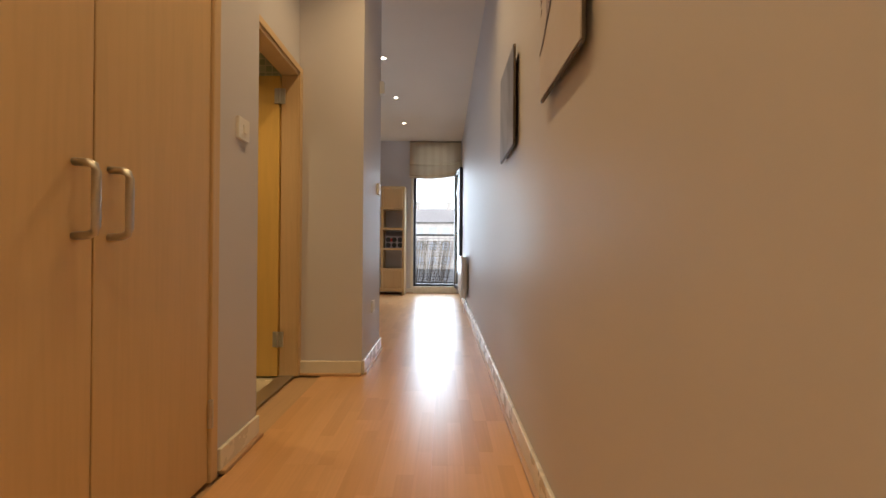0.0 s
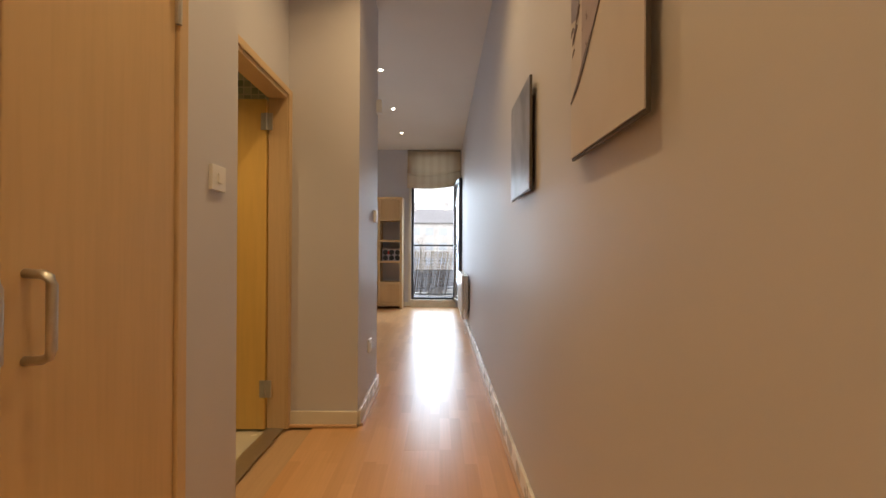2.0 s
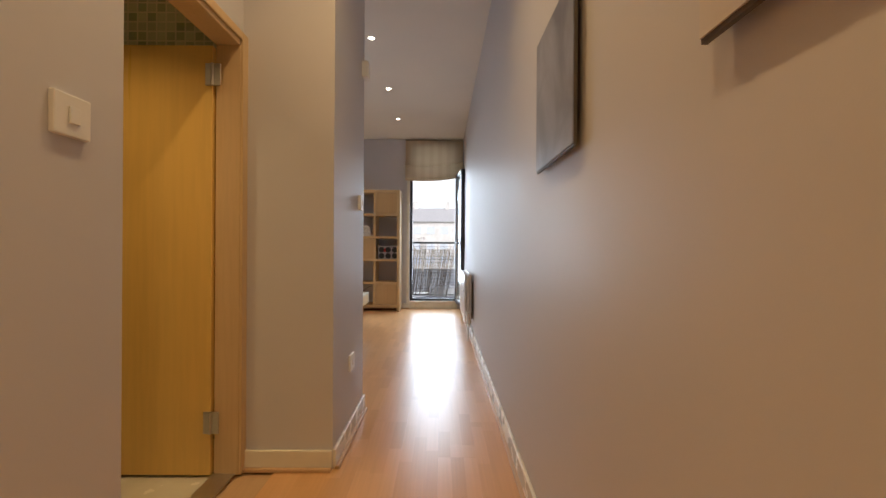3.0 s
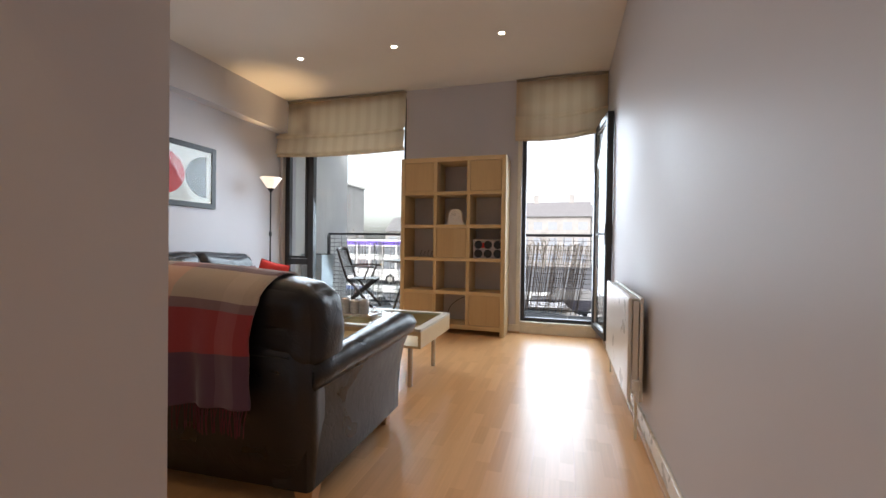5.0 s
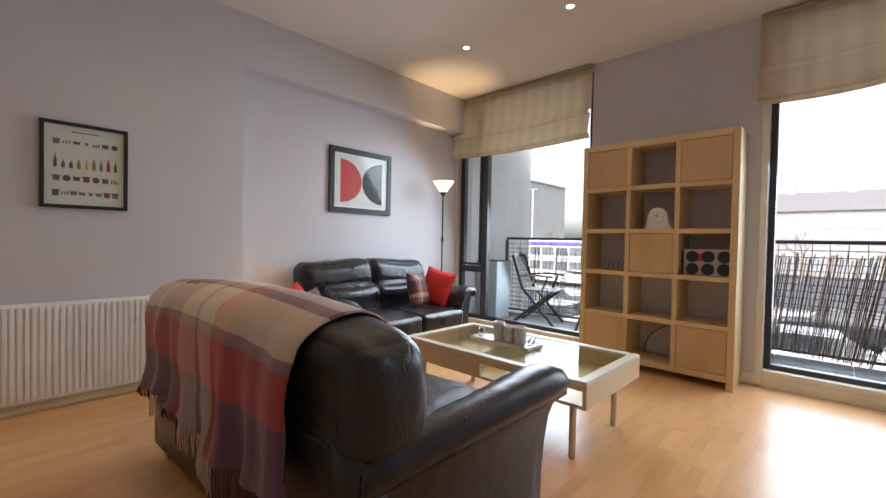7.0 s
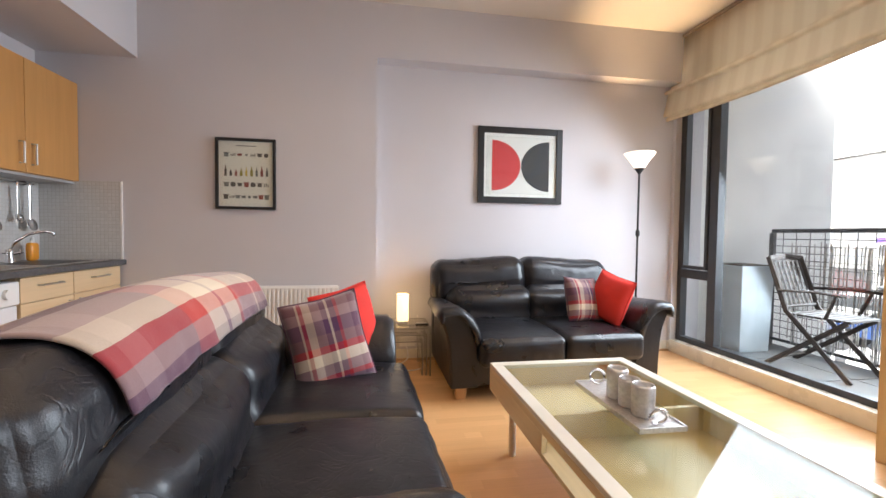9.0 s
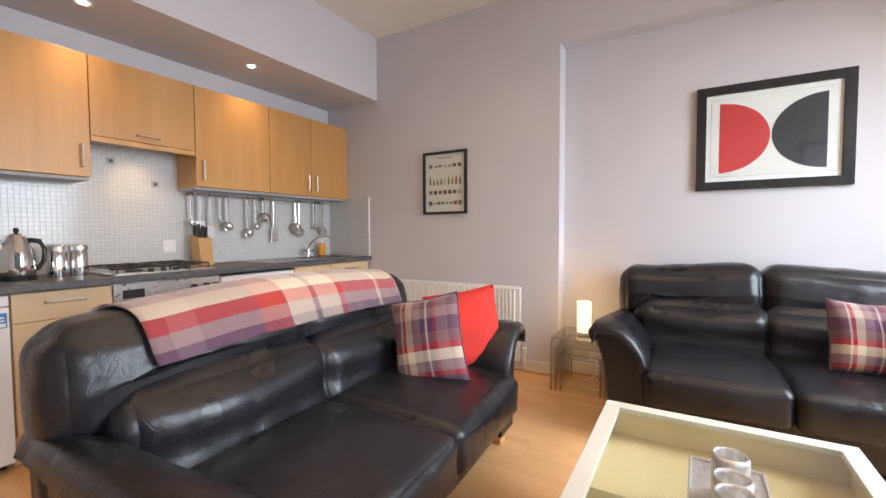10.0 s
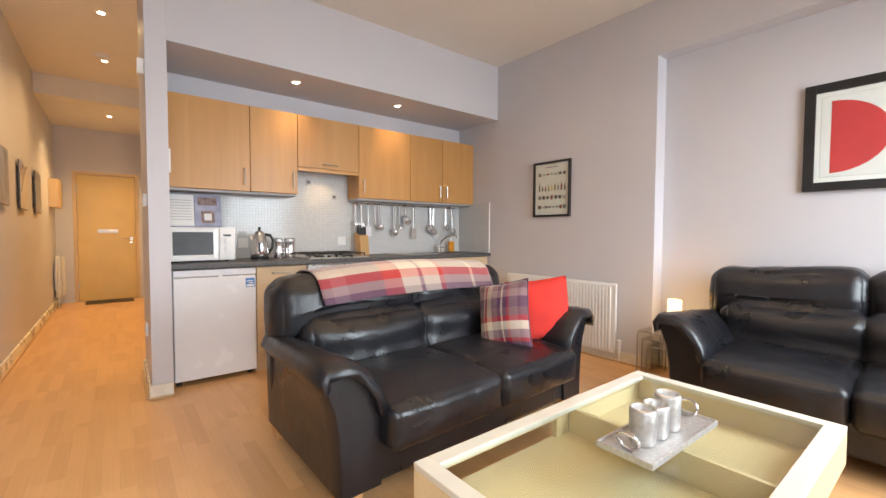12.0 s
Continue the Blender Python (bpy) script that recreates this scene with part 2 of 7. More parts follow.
SHELFWOOD = wood("birch_effect_shelf", (0.56, 0.40, 0.20), (0.64, 0.47, 0.26), 0.42, 2, 0.8, 0.05)
FOOTWOOD = wood("beech_sofa_foot", (0.55, 0.30, 0.12), (0.62, 0.36, 0.16), 0.35, 2)
TABLEWOOD = wood("pale_birch_table", (0.70, 0.55, 0.31), (0.75, 0.61, 0.37), 0.35, 0, 0.8)
TEAK = wood("grey_weathered_teak", (0.034, 0.024, 0.020), (0.07, 0.05, 0.04), 0.7, 2)
BLOCK = wood("beech_knife_block", (0.50, 0.28, 0.09), (0.58, 0.34, 0.13), 0.4, 2)
CHROME = mat("polished_chrome", (0.75, 0.75, 0.76), 0.12, 1.0)
STEEL = plain("brushed_steel", (0.58, 0.57, 0.55), 0.3, 1.0, 0.08, 40.0)
SATIN = plain("satin_nickel", (0.58, 0.56, 0.53), 0.42, 1.0, 0.05, 60.0)
BLACK = plain("black_painted_metal", (0.015, 0.015, 0.016), 0.4, vary=0.3)
BLACKPLASTIC = plain("black_plastic", (0.012, 0.012, 0.013), 0.35, vary=0.2)
WHITEPLASTIC = plain("white_plastic", (0.80, 0.79, 0.77), 0.3, vary=0.02)
APPLIANCE = plain("white_enamel", (0.80, 0.80, 0.82), 0.25, vary=0.02, bumps=0.02)
RADIATOR = plain("white_radiator_enamel", (0.78, 0.77, 0.74), 0.3, vary=0.03)
FRAME_GREY = plain("dark_grey_window_frame", (0.035, 0.037, 0.042), 0.4, vary=0.15)
GREYSTRIP = plain("grey_pelmet", (0.42, 0.42, 0.42), 0.6)
WORKTOP = plain("dark_grey_laminate_worktop", (0.085, 0.083, 0.085), 0.45, vary=0.35, size=60.0)
LEATHER = leather("black_brown_leather", (0.0098, 0.0102, 0.0132))
PANE = glass("window_glass", (0.97, 0.99, 0.98), 1.0)
TABLE_GLASS = glass("table_glass", (0.90, 0.94, 0.92), 0.5)
ACRYLIC = glass("clear_acrylic", (0.96, 0.95, 0.93), 0.9)
# opaque grey that imitates the light lines along clear acrylic edges
ACRYLIC_EDGE_LINE = plain("grey_acrylic_edge_line", (0.30, 0.30, 0.28), 0.2, vary=0.1)
BULB = glow("lit_halogen", (1.0, 0.86, 0.62), 7.0)
PAPER_LAMP = glow("lit_paper_shade", (1.0, 0.70, 0.33), 0.55)
HOOD_LENS = glow("lit_hood_lens", (1.0, 0.86, 0.62), 0.5)
BOWL_GLASS = glow("lit_opal_glass", (1.0, 0.86, 0.68), 0.35)
TILE = mosaic("white_mosaic_tile", (0.64, 0.64, 0.63), (0.50, 0.49, 0.465), 0.026)
BATH_TILE = mosaic("green_mosaic_tile", (0.66, 0.68, 0.50), (0.74, 0.70, 0.54), 0.045, (0.36, 0.44, 0.28))
BATH_FLOOR = plain("cream_floor_tile", (0.66, 0.62, 0.50), 0.25, vary=0.06)
CONCRETE = plain("grey_concrete", (0.55, 0.55, 0.53), 0.85, vary=0.15, size=3.0, bumps=0.3, bsize=60.0)
FINPAINT = plain("pale_masonry_paint", (0.80, 0.80, 0.78), 0.85, vary=0.08, size=2.0, bumps=0.2, bsize=60.0)
DECK = plain("balcony_paving", (0.14, 0.14, 0.14), 0.8, vary=0.25, size=8.0, bumps=0.3)
ASPHALT = plain("asphalt", (0.085, 0.085, 0.09), 0.85, vary=0.25, size=0.7, bumps=0.4)
MATBROWN = plain("brown_coir_mat", (0.06, 0.045, 0.03), 0.95, vary=0.4, size=60.0, bumps=0.6)


def laminate():
    """Three-strip beech laminate: each board carries narrow strips of slightly different tone."""
    m = mat("beech_laminate_floor", (0.62, 0.36, 0.18), 0.3)
    tc = nd(m, "ShaderNodeTexCoord")
    info = nd(m, "ShaderNodeObjectInfo")
    sep = nd(m, "ShaderNodeSeparateXYZ")
    ln(m, tc.outputs["Object"], sep.inputs[0])

    def math(op, a, b=None):
        n = nd(m, "ShaderNodeMath")
        n.operation = op
        for i, q in enumerate((a, b)):
            if q is None:
                continue
            if isinstance(q, (int, float)):
                n.inputs[i].default_value = q
            else:
                ln(m, q, n.inputs[i])
        return n.outputs[0]

    strip = math('FLOOR', math('DIVIDE', sep.outputs[0], 0.064))
    seed = math('ADD', strip, math('MULTIPLY', info.outputs["Random"], 91.0))
    wob = nd(m, "ShaderNodeTexWhiteNoise")
    wob.noise_dimensions = '1D'
    ln(m, seed, wob.inputs["W"])
    block = math('FLOOR', math('ADD', math('DIVIDE', sep.outputs[1], 0.42), math('MULTIPLY', wob.outputs["Value"], 3.0)))
    wn2 = nd(m, "ShaderNodeTexWhiteNoise")
    wn2.noise_dimensions = '2D'
    cmb = nd(m, "ShaderNodeCombineXYZ")
    ln(m, seed, cmb.inputs[0])
    ln(m, block, cmb.inputs[1])
    ln(m, cmb.outputs[0], wn2.inputs["Vector"])
    base = ramp(m, wn2.outputs["Value"], [(0, (0.635, 0.356, 0.158)), (0.5, (0.69, 0.398, 0.18)), (1, (0.73, 0.43, 0.20))])
    mp = nd(m, "ShaderNodeMapping")
    mp.inputs["Scale"].default_value = (90, 2.2, 1)
    ln(m, tc.outputs["Object"], mp.inputs["Vector"])
    n1 = nd(m, "ShaderNodeTexNoise", Scale=1.0, Detail=2.0)
    ln(m, mp.outputs[0], n1.inputs["Vector"])
    col = mixc(m, base, ramp(m, n1.outputs["Fac"], [(0.3, (0.93,) * 3), (0.7, (1, 1, 1))]), 1.0, "MULTIPLY")
    ln(m, col, bsdf(m).inputs["Base Color"])
    bsdf(m).inputs["Roughness"].default_value = 0.29
    return m


LAMINATE = laminate()

# ---- mesh helpers ----
BASE = {}


def link_mesh(name, bm, material, smooth=False):
    me = bpy.data.meshes.new(name)
    bm.to_mesh(me)
    bm.free()
    if smooth:
        me.shade_smooth()
    me.materials.append(material)
    return new(name, me)


def root_of(ob):
    while ob.parent:
        ob = ob.parent
    return ob


def part(name, bm, material, parent, label="", smooth=False):
    """One mesh under a thing or a part. Things with a base are authored in world metres."""
    base = BASE.get(root_of(parent).name)
    if base:
        bmesh.ops.translate(bm, vec=-Vector(base), verts=bm.verts)
    ob = link_mesh(name, bm, material, smooth)
    ob.parent = parent
    return tagged(ob, label)


def thing(name, base, label, category, group="", local=False):
    ob = new(name)
    ob.empty_display_size = 0.1
    ob.location = base
    if not local:
        BASE[ob.name] = tuple(base)
    return tagged(ob, label, category, group)


def box(bm, x0, x1, y0, y1, z0, z1, bevel=0.0, seg=2):
    x0, x1 = sorted((x0, x1))
    y0, y1 = sorted((y0, y1))
    z0, z1 = sorted((z0, z1))
    vs = [bm.verts.new((x, y, z)) for x in (x0, x1) for y in (y0, y1) for z in (z0, z1)]
    fs = []
    for a, b, c, d in ((0, 1, 3, 2), (4, 6, 7, 5), (0, 4, 5, 1), (2, 3, 7, 6), (0, 2, 6, 4), (1, 5, 7, 3)):
        fs.append(bm.faces.new((vs[a], vs[b], vs[c], vs[d])))
    if bevel:
        edges = list({e for f in fs for e in f.edges})
        bmesh.ops.bevel(bm, geom=edges, offset=bevel, segments=seg, affect='EDGES', profile=0.5)
    return bm


def boxes(*specs, bevel=0.0):
    bm = bmesh.new()
    for s in specs:
        box(bm, *s, bevel=bevel)
    return bm


def lathe(bm, x, y, profile, n=20):
    """A turned shape round a vertical line through (x, y): profile rows of (radius, z)."""
    rings = []
    for r, z in profile:
        if r < 1e-5:
            rings.append([bm.verts.new((x, y, z))])
        else:
            rings.append([bm.verts.new((x + r * math.cos(2 * math.pi * i / n), y + r * math.sin(2 * math.pi * i / n), z)) for i in range(n)])
    for a, b in zip(rings, rings[1:]):
        for i in range(n):
            j = (i + 1) % n
            if len(a) == 1 and len(b) == 1:
                continue
            if len(a) == 1:
                bm.faces.new((a[0], b[j], b[i]))
            elif len(b) == 1:
                bm.faces.new((a[i], a[j], b[0]))
            else:
                bm.faces.new((a[i], a[j], b[j], b[i]))
    bmesh.ops.recalc_face_normals(bm, faces=bm.faces)
    return bm


def rod(bm, path, r, n=8, flat=None):
    """A tube along a path of points; flat squashes it: (across, up)."""
    rings = []
    pts = [Vector(p) for p in path]
    for i, p in enumerate(pts):
        d = (pts[min(i + 1, len(pts) - 1)] - pts[max(i - 1, 0)]).normalized()
        ref = Vector((0, 0, 1)) if abs(d.z) < 0.9 else Vector((0, 1, 0))
        u = d.cross(ref).normalized()
        w = u.cross(d).normalized()
        ru, rw = (r, r) if flat is None else flat
        rings.append([bm.verts.new(p + u * ru * math.cos(2 * math.pi * k / n) + w * rw * math.sin(2 * math.pi * k / n)) for k in range(n)])
    for a, b in zip(rings, rings[1:]):
        for k in range(n):
            bm.faces.new((a[k], a[(k + 1) % n], b[(k + 1) % n], b[k]))
    bm.faces.new(rings[0])
    bm.faces.new(list(reversed(rings[-1])))
    bmesh.ops.recalc_face_normals(bm, faces=bm.faces)
    return bm


def soft_box(bm, c, size, r, puff=0.0, wrinkle=0.0, n=14, seed=0, shape=None):
    """A padded block: rounded edges, bulging faces and soft creases."""
    hx, hy, hz = (s / 2 for s in size)
    start = len(bm.verts)
    g = {}

    def at(i, j, k):
        key = (i, j, k)
        if key not in g:
            u = Vector((2 * i / n - 1, 2 * j / n - 1, 2 * k / n - 1))
            e = Vector([math.copysign(1 - (1 - abs(a)) ** 1.5, a) for a in u])
            q = Vector((e.x * hx, e.y * hy, e.z * hz))
            inner = Vector((max(hx - r, 0), max(hy - r, 0), max(hz - r, 0)))
            cl = Vector([max(-m, min(m, a)) for a, m in zip(q, inner)])
            d = q - cl
            if d.length > 1e-9:
                q = cl + d.normalized() * r
            fx, fy, fz = (1 - e.x ** 2), (1 - e.y ** 2), (1 - e.z ** 2)
            q.x += puff * e.x * fy * fz
            q.y += puff * e.y * fx * fz
            q.z += puff * e.z * fx * fy
            if wrinkle:
                p = q * 7 + Vector((seed * 3.1, seed * 1.7, seed))
                s = noise.noise(p) + 0.5 * noise.noise(p * 2.7)
                w = Vector((q.x * 15 + 2.0 * noise.noise(q * 5), q.y * 6, q.z * 5)) + Vector((seed * 2.3, seed, seed * 0.7))
                crease = max(0.0, 1 - 2.6 * abs(noise.noise(w))) ** 2
                q += q.normalized() * (s - 0.12 * crease) * wrinkle
            if shape:
                q = shape(q)
            g[key] = bm.verts.new(q + Vector(c))
        return g[key]

    for a in range(n):
        for b in range(n):
            for s in (0, n):
                for quad in ([(a, b, s), (a + 1, b, s), (a + 1, b + 1, s), (a, b + 1, s)],
                             [(a, s, b), (a + 1, s, b), (a + 1, s, b + 1), (a, s, b + 1)],
                             [(s, a, b), (s, a + 1, b), (s, a + 1, b + 1), (s, a, b + 1)]):
                    bm.faces.new([at(*q) for q in quad])
    bmesh.ops.recalc_face_normals(bm, faces=bm.faces)
    return bm


def structure(name, bm, material, label="", category=""):
    return tagged(link_mesh(name, bm, material), label, category, kind="structure")


# ---- large structure ----
T = 0.12
floor = structure("floor", boxes((-4.6, 0.0, FRONT - 0.2, WINDOW + 0.02, -0.2, -0.012)), BEAD, "three-strip beech laminate floor, glossy", "floor")
structure("wall_east", boxes((RIGHT, RIGHT + T, FRONT - T, WINDOW + 0.45, -0.1, CEIL + 0.1)), WALL, "long lilac-white painted wall", "wall")
structure("wall_west", boxes((LEFT - 0.3, LEFT, KITCHEN_BACK - 0.3, 5.245, -0.1, CEIL + 0.1),
                             (RECESS - 0.3, RECESS, 5.245, WINDOW + 0.4, -0.1, CEIL + 0.1)), WALL, "lilac-white wall with a shallow recess", "wall")
structure("wall_beam", boxes((RECESS, LEFT, 5.245, WINDOW, 2.53, CEIL + 0.05)), WALL, "painted boxed beam above the recess", "beam")
# window wall with two openings
WX0, WX1 = -4.40, -2.56
DX0, DX1 = -1.10, -0.255
structure("wall_north", boxes(
    (RECESS - 0.3, WX0, WINDOW, WINDOW + 0.3, -0.1, CEIL + 0.1),
    (WX0, WX1, WINDOW, WINDOW + 0.3, -0.1, 0.09),
    (WX0, WX1, WINDOW, WINDOW + 0.3, 2.90, CEIL + 0.1),
    (WX1, DX0, WINDOW, WINDOW + 0.3, -0.1, CEIL + 0.1),
    (DX0, DX1, WINDOW, WINDOW + 0.3, -0.1, 0.09),
    (DX0, DX1, WINDOW, WINDOW + 0.3, 2.90, CEIL + 0.1),
    (DX1, RIGHT, WINDOW, WINDOW + 0.3, -0.1, CEIL + 0.1)), WALL, "lilac-white window wall", "wall")
structure("wall_kitchen_back", boxes((LEFT - 0.2, DOORWALL, KITCHEN_BACK - 0.07, KITCHEN_BACK, -0.1, CEIL)), WALL, "painted wall behind the kitchen units", "wall")
structure("wall_kitchen_end", boxes((-1.17, CORRIDOR, 2.8205, BULKHEAD, -0.1, CEIL + 0.05), (DOORWALL, CORRIDOR, 2.742, 2.82, -0.1, CEIL + 0.05)), WALL, "lilac-white wall end beside the kitchen", "wall")
structure("bulkhead", boxes((LEFT, -1.1705, KITCHEN_BACK, BULKHEAD - 0.0005, 2.385, CEIL + 0.05)), WALL, "painted bulkhead over the kitchen", "bulkhead")
# corridor, cupboard and bathroom walls
structure("wall_cupboard", boxes((CUPBOARD - T, CUPBOARD, 1.485, 1.822, -0.1, CEIL + 0.05)), WALL, "painted corridor wall beside the cupboard", "wall")
structure("wall_over_cupboard", boxes((CUPBOARD - T, CUPBOARD, -0.2, 1.485, 2.28, CEIL + 0.05)), WALL, "painted corridor wall over the cupboard", "wall")
structure("wall_hall_end", boxes((CUPBOARD - T, CUPBOARD, FRONT - T, -0.2, -0.1, CEIL + 0.05)), WALL, "painted corridor wall near the front door", "wall")
structure("wall_bathroom", boxes((DOORWALL - 0.1, DOORWALL, 1.72, 1.86, -0.1, CEIL + 0.05),
                                 (DOORWALL - 0.1, DOORWALL, 1.86, 2.742, 2.0125, CEIL + 0.05),
                                 (DOORWALL, CUPBOARD - T, 1.72, 1.822, -0.1, CEIL + 0.05)), WALL, "painted wall over the bathroom door", "wall")
structure("wall_front", boxes((-1.6, -1.20, FRONT - T, FRONT, -0.1, CEIL), (-0.37, RIGHT, FRONT - T, FRONT, -0.1, CEIL),
                              (-1.20, -0.37, FRONT - T, FRONT, 2.06, CEIL)), WALL, "painted wall round the front door", "wall")
structure("ceiling", boxes((-4.7, 0.0, 0.0, WINDOW + 0.3, CEIL, CEIL + 0.12), (-1.6, 0.0, FRONT - T, 0.02, 2.73, CEIL + 0.12)), CEILING, "white painted ceiling with a lower end", "ceiling")
# unseen block, added to stop sky light leaking under the front door
structure("door_gap_light_block", boxes((-1.5, -0.1, FRONT - 0.35, FRONT - 0.13, -0.2, 2.6)), WALL, "unseen block behind the front door, added to stop light under it", "wall")
# bathroom beyond the open door
structure("bathroom_floor", boxes((-3.2, DOORWALL - 0.05, 1.0, KITCHEN_BACK - 0.07, -0.05, -0.006)), BATH_FLOOR, "cream tiled bathroom floor", "floor")
structure("bathroom_wall", boxes((-3.2, DOORWALL - 0.1, KITCHEN_BACK - 0.085, KITCHEN_BACK - 0.07, -0.05, 2.5),
                                 (-3.3, -3.2, 0.9, 2.75, -0.05, 2.5), (-3.2, DOORWALL - 0.1, 0.9, 1.0, -0.05, 2.5)), BATH_TILE, "green and cream mosaic tiled wall", "wall")
structure("bathroom_wall_low", boxes((DOORWALL - 0.1, DOORWALL - 0.09, 1.0, 1.72, -0.05, 2.5)), WALL, "painted bathroom wall", "wall")
structure("bathroom_ceiling", boxes((-3.3, DOORWALL - 0.1, 0.9, KITCHEN_BACK, 2.5, 2.6)), CEILING, "white bathroom ceiling", "ceiling")


def skirting(name, runs):
    """Cream skirting 95 mm high with a wooden bead at the floor."""
    bm = bmesh.new()
    bb = bmesh.new()
    for x0, y0, x1, y1, nx, ny in runs:
        tx, ty = nx * 0.016, ny * 0.016
        box(bm, min(x0, x1, x0 + tx), max(x0, x1, x0 + tx), min(y0, y1, y0 + ty), max(y0, y1, y0 + ty), 0.0, 0.095, 0.004, 2)
        box(bb, min(x0, x1, x0 + 2.1 * tx), max(x0, x1, x0 + 2.1 * tx), min(y0, y1, y0 + 2.1 * ty), max(y0, y1, y0 + 2.1 * ty), 0.0, 0.017, 0.004, 2)
    ob = structure(name, bm, GLOSS, "cream gloss skirting board with beech bead", "skirting")
    b = link_mesh("floor_bead", bb, BEAD)
    b.parent = ob


skirting("baseboard_east", [(RIGHT, FRONT, RIGHT, WINDOW, -1, 0)])
skirting("baseboard_west", [(LEFT, 3.42, LEFT, 5.245, 1, 0), (RECESS, 5.245, RECESS, WINDOW, 1, 0)])
skirting("baseboard_kitchen_end", [(CORRIDOR, 2.742, CORRIDOR, BULKHEAD, 1, 0), (DOORWALL, 2.742, CORRIDOR, 2.742, 0, -1), (-1.17, BULKHEAD, CORRIDOR + 0.016, BULKHEAD, 0, 1)])
skirting("baseboard_cupboard", [(CUPBOARD, 1.50, CUPBOARD, 1.822, 1, 0), (CUPBOARD, FRONT, CUPBOARD, -0.2, 1, 0)])
skirting("baseboard_north", [(WX1, WINDOW, DX0, WINDOW, 0, -1), (RECESS, WINDOW, WX0, WINDOW, 0, -1)])

# ---- windows ----
FY = WINDOW + 0.06      # frame plane, inner face


def rect_frame(bm, x0, x1, z0, z1, y0, y1, w, bevel=0.004):
    box(bm, x0, x0 + w, y0, y1, z0, z1, bevel)
    box(bm, x1 - w, x1, y0, y1, z0, z1, bevel)
    box(bm, x0 + w, x1 - w, y0, y1, z0, z0 + w, bevel)
    box(bm, x0 + w, x1 - w, y0, y1, z1 - w, z1, bevel)
    return bm


def pane(name, parent, x0, x1, z0, z1, y):
    ob = part(name, boxes((x0, x1, y, y + 0.008, z0, z1)), PANE, parent)
    ob.visible_shadow = False
    return ob


win = thing("window_1", (-3.5, FY, 0.1), "tall dark grey framed window with side casement", "window")
win["kind"] = "structure"
part("window_frame", rect_frame(bmesh.new(), WX0, WX1, 0.11, 2.90, FY, FY + 0.07, 0.05), FRAME_GREY, win)
part("mullion", boxes((-4.035, -3.945, FY, FY + 0.075, 0.16, 2.85), bevel=0.004), FRAME_GREY, win)
part("transom", boxes((-4.35, -4.035, FY, FY + 0.07, 0.72, 0.80), bevel=0.004), FRAME_GREY, win)
part("casement_frame", rect_frame(bmesh.new(), -4.345, -4.04, 0.81, 2.84, FY - 0.012, FY + 0.05, 0.03), FRAME_GREY, win)
part("handle", boxes((-4.25, -4.14, FY - 0.05, FY - 0.035, 0.815, 0.835), (-4.20, -4.18, FY - 0.04, FY - 0.01, 0.815, 0.835), bevel=0.004), BLACK, win)
pane("pane", win, -4.32, -4.06, 0.835, 2.82, FY + 0.03)
pane("pane", win, -4.35, -4.035, 0.16, 0.72, FY + 0.03)
pane("pane", win, -3.945, WX1 - 0.05, 0.16, 2.85, FY + 0.03)
part("window_sill", boxes((WX0, WX1, WINDOW - 0.012, FY + 0.02, 0.09, 0.115), (WX0, WX1, WINDOW - 0.008, WINDOW + 0.0, 0.0, 0.09), bevel=0.003), GLOSS, win)

door2 = thing("door_1", (-0.64, FY, 0.1), "dark grey glazed balcony door standing open into the room", "door")
door2["kind"] = "structure"
part("door_frame", rect_frame(bmesh.new(), DX0, DX1, 0.13, 2.90, FY, FY + 0.07, 0.045), FRAME_GREY, door2)
part("transom", boxes((DX0 + 0.045, DX1 - 0.045, FY, FY + 0.07, 2.345, 2.40), bevel=0.004), FRAME_GREY, door2)
pane("pane", door2, DX0 + 0.045, DX1 - 0.045, 2.40, 2.855, FY + 0.03)
part("threshold", boxes((DX0, DX1, WINDOW - 0.014, FY + 0.08, 0.09, 0.135), (DX0, DX1, WINDOW - 0.009, WINDOW, 0.0, 0.09), bevel=0.004), GLOSS, door2)
part("architrave", boxes((DX0 - 0.05, DX0 - 0.002, WINDOW - 0.012, WINDOW, 0.0, 2.40), bevel=0.004), GLOSS, door2)


def open_leaf():
    leaf = thing("balcony_door_leaf", (-0.215, WINDOW + 0.01, 0.12), "open glazed door leaf with dark grey frame", "door", local=True)
    leaf.matrix_basis = pose(-0.275, WINDOW + 0.015, 0.12, 0, 0, -84)
    w, h = 0.70, 2.21
    part("leaf_frame", rect_frame(bmesh.new(), 0, w, 0, h, -0.03, 0.03, 0.062), FRAME_GREY, leaf)
    p = part("pane", boxes((0.062, w - 0.062, -0.005, 0.005, 0.062, h - 0.062)), PANE, leaf)
    p.visible_shadow = False
    part("seal", rect_frame(bmesh.new(), 0.058, w - 0.058, 0.058, h - 0.058, -0.012, 0.012, 0.01, 0.002), SATIN, leaf)
    bm = bmesh.new()
    for s in (-1, 1):
        box(bm, w - 0.045, w - 0.015, s * 0.03, s * 0.036, 0.93, 1.13, 0.003)
        rod(bm, [(w - 0.03, s * 0.03, 1.03), (w - 0.03, s * 0.075, 1.03), (w - 0.05, s * 0.085, 1.03), (w - 0.14, s * 0.085, 1.03)], 0.009)
    part("lever_handle", bm, BLACK, leaf)


open_leaf()


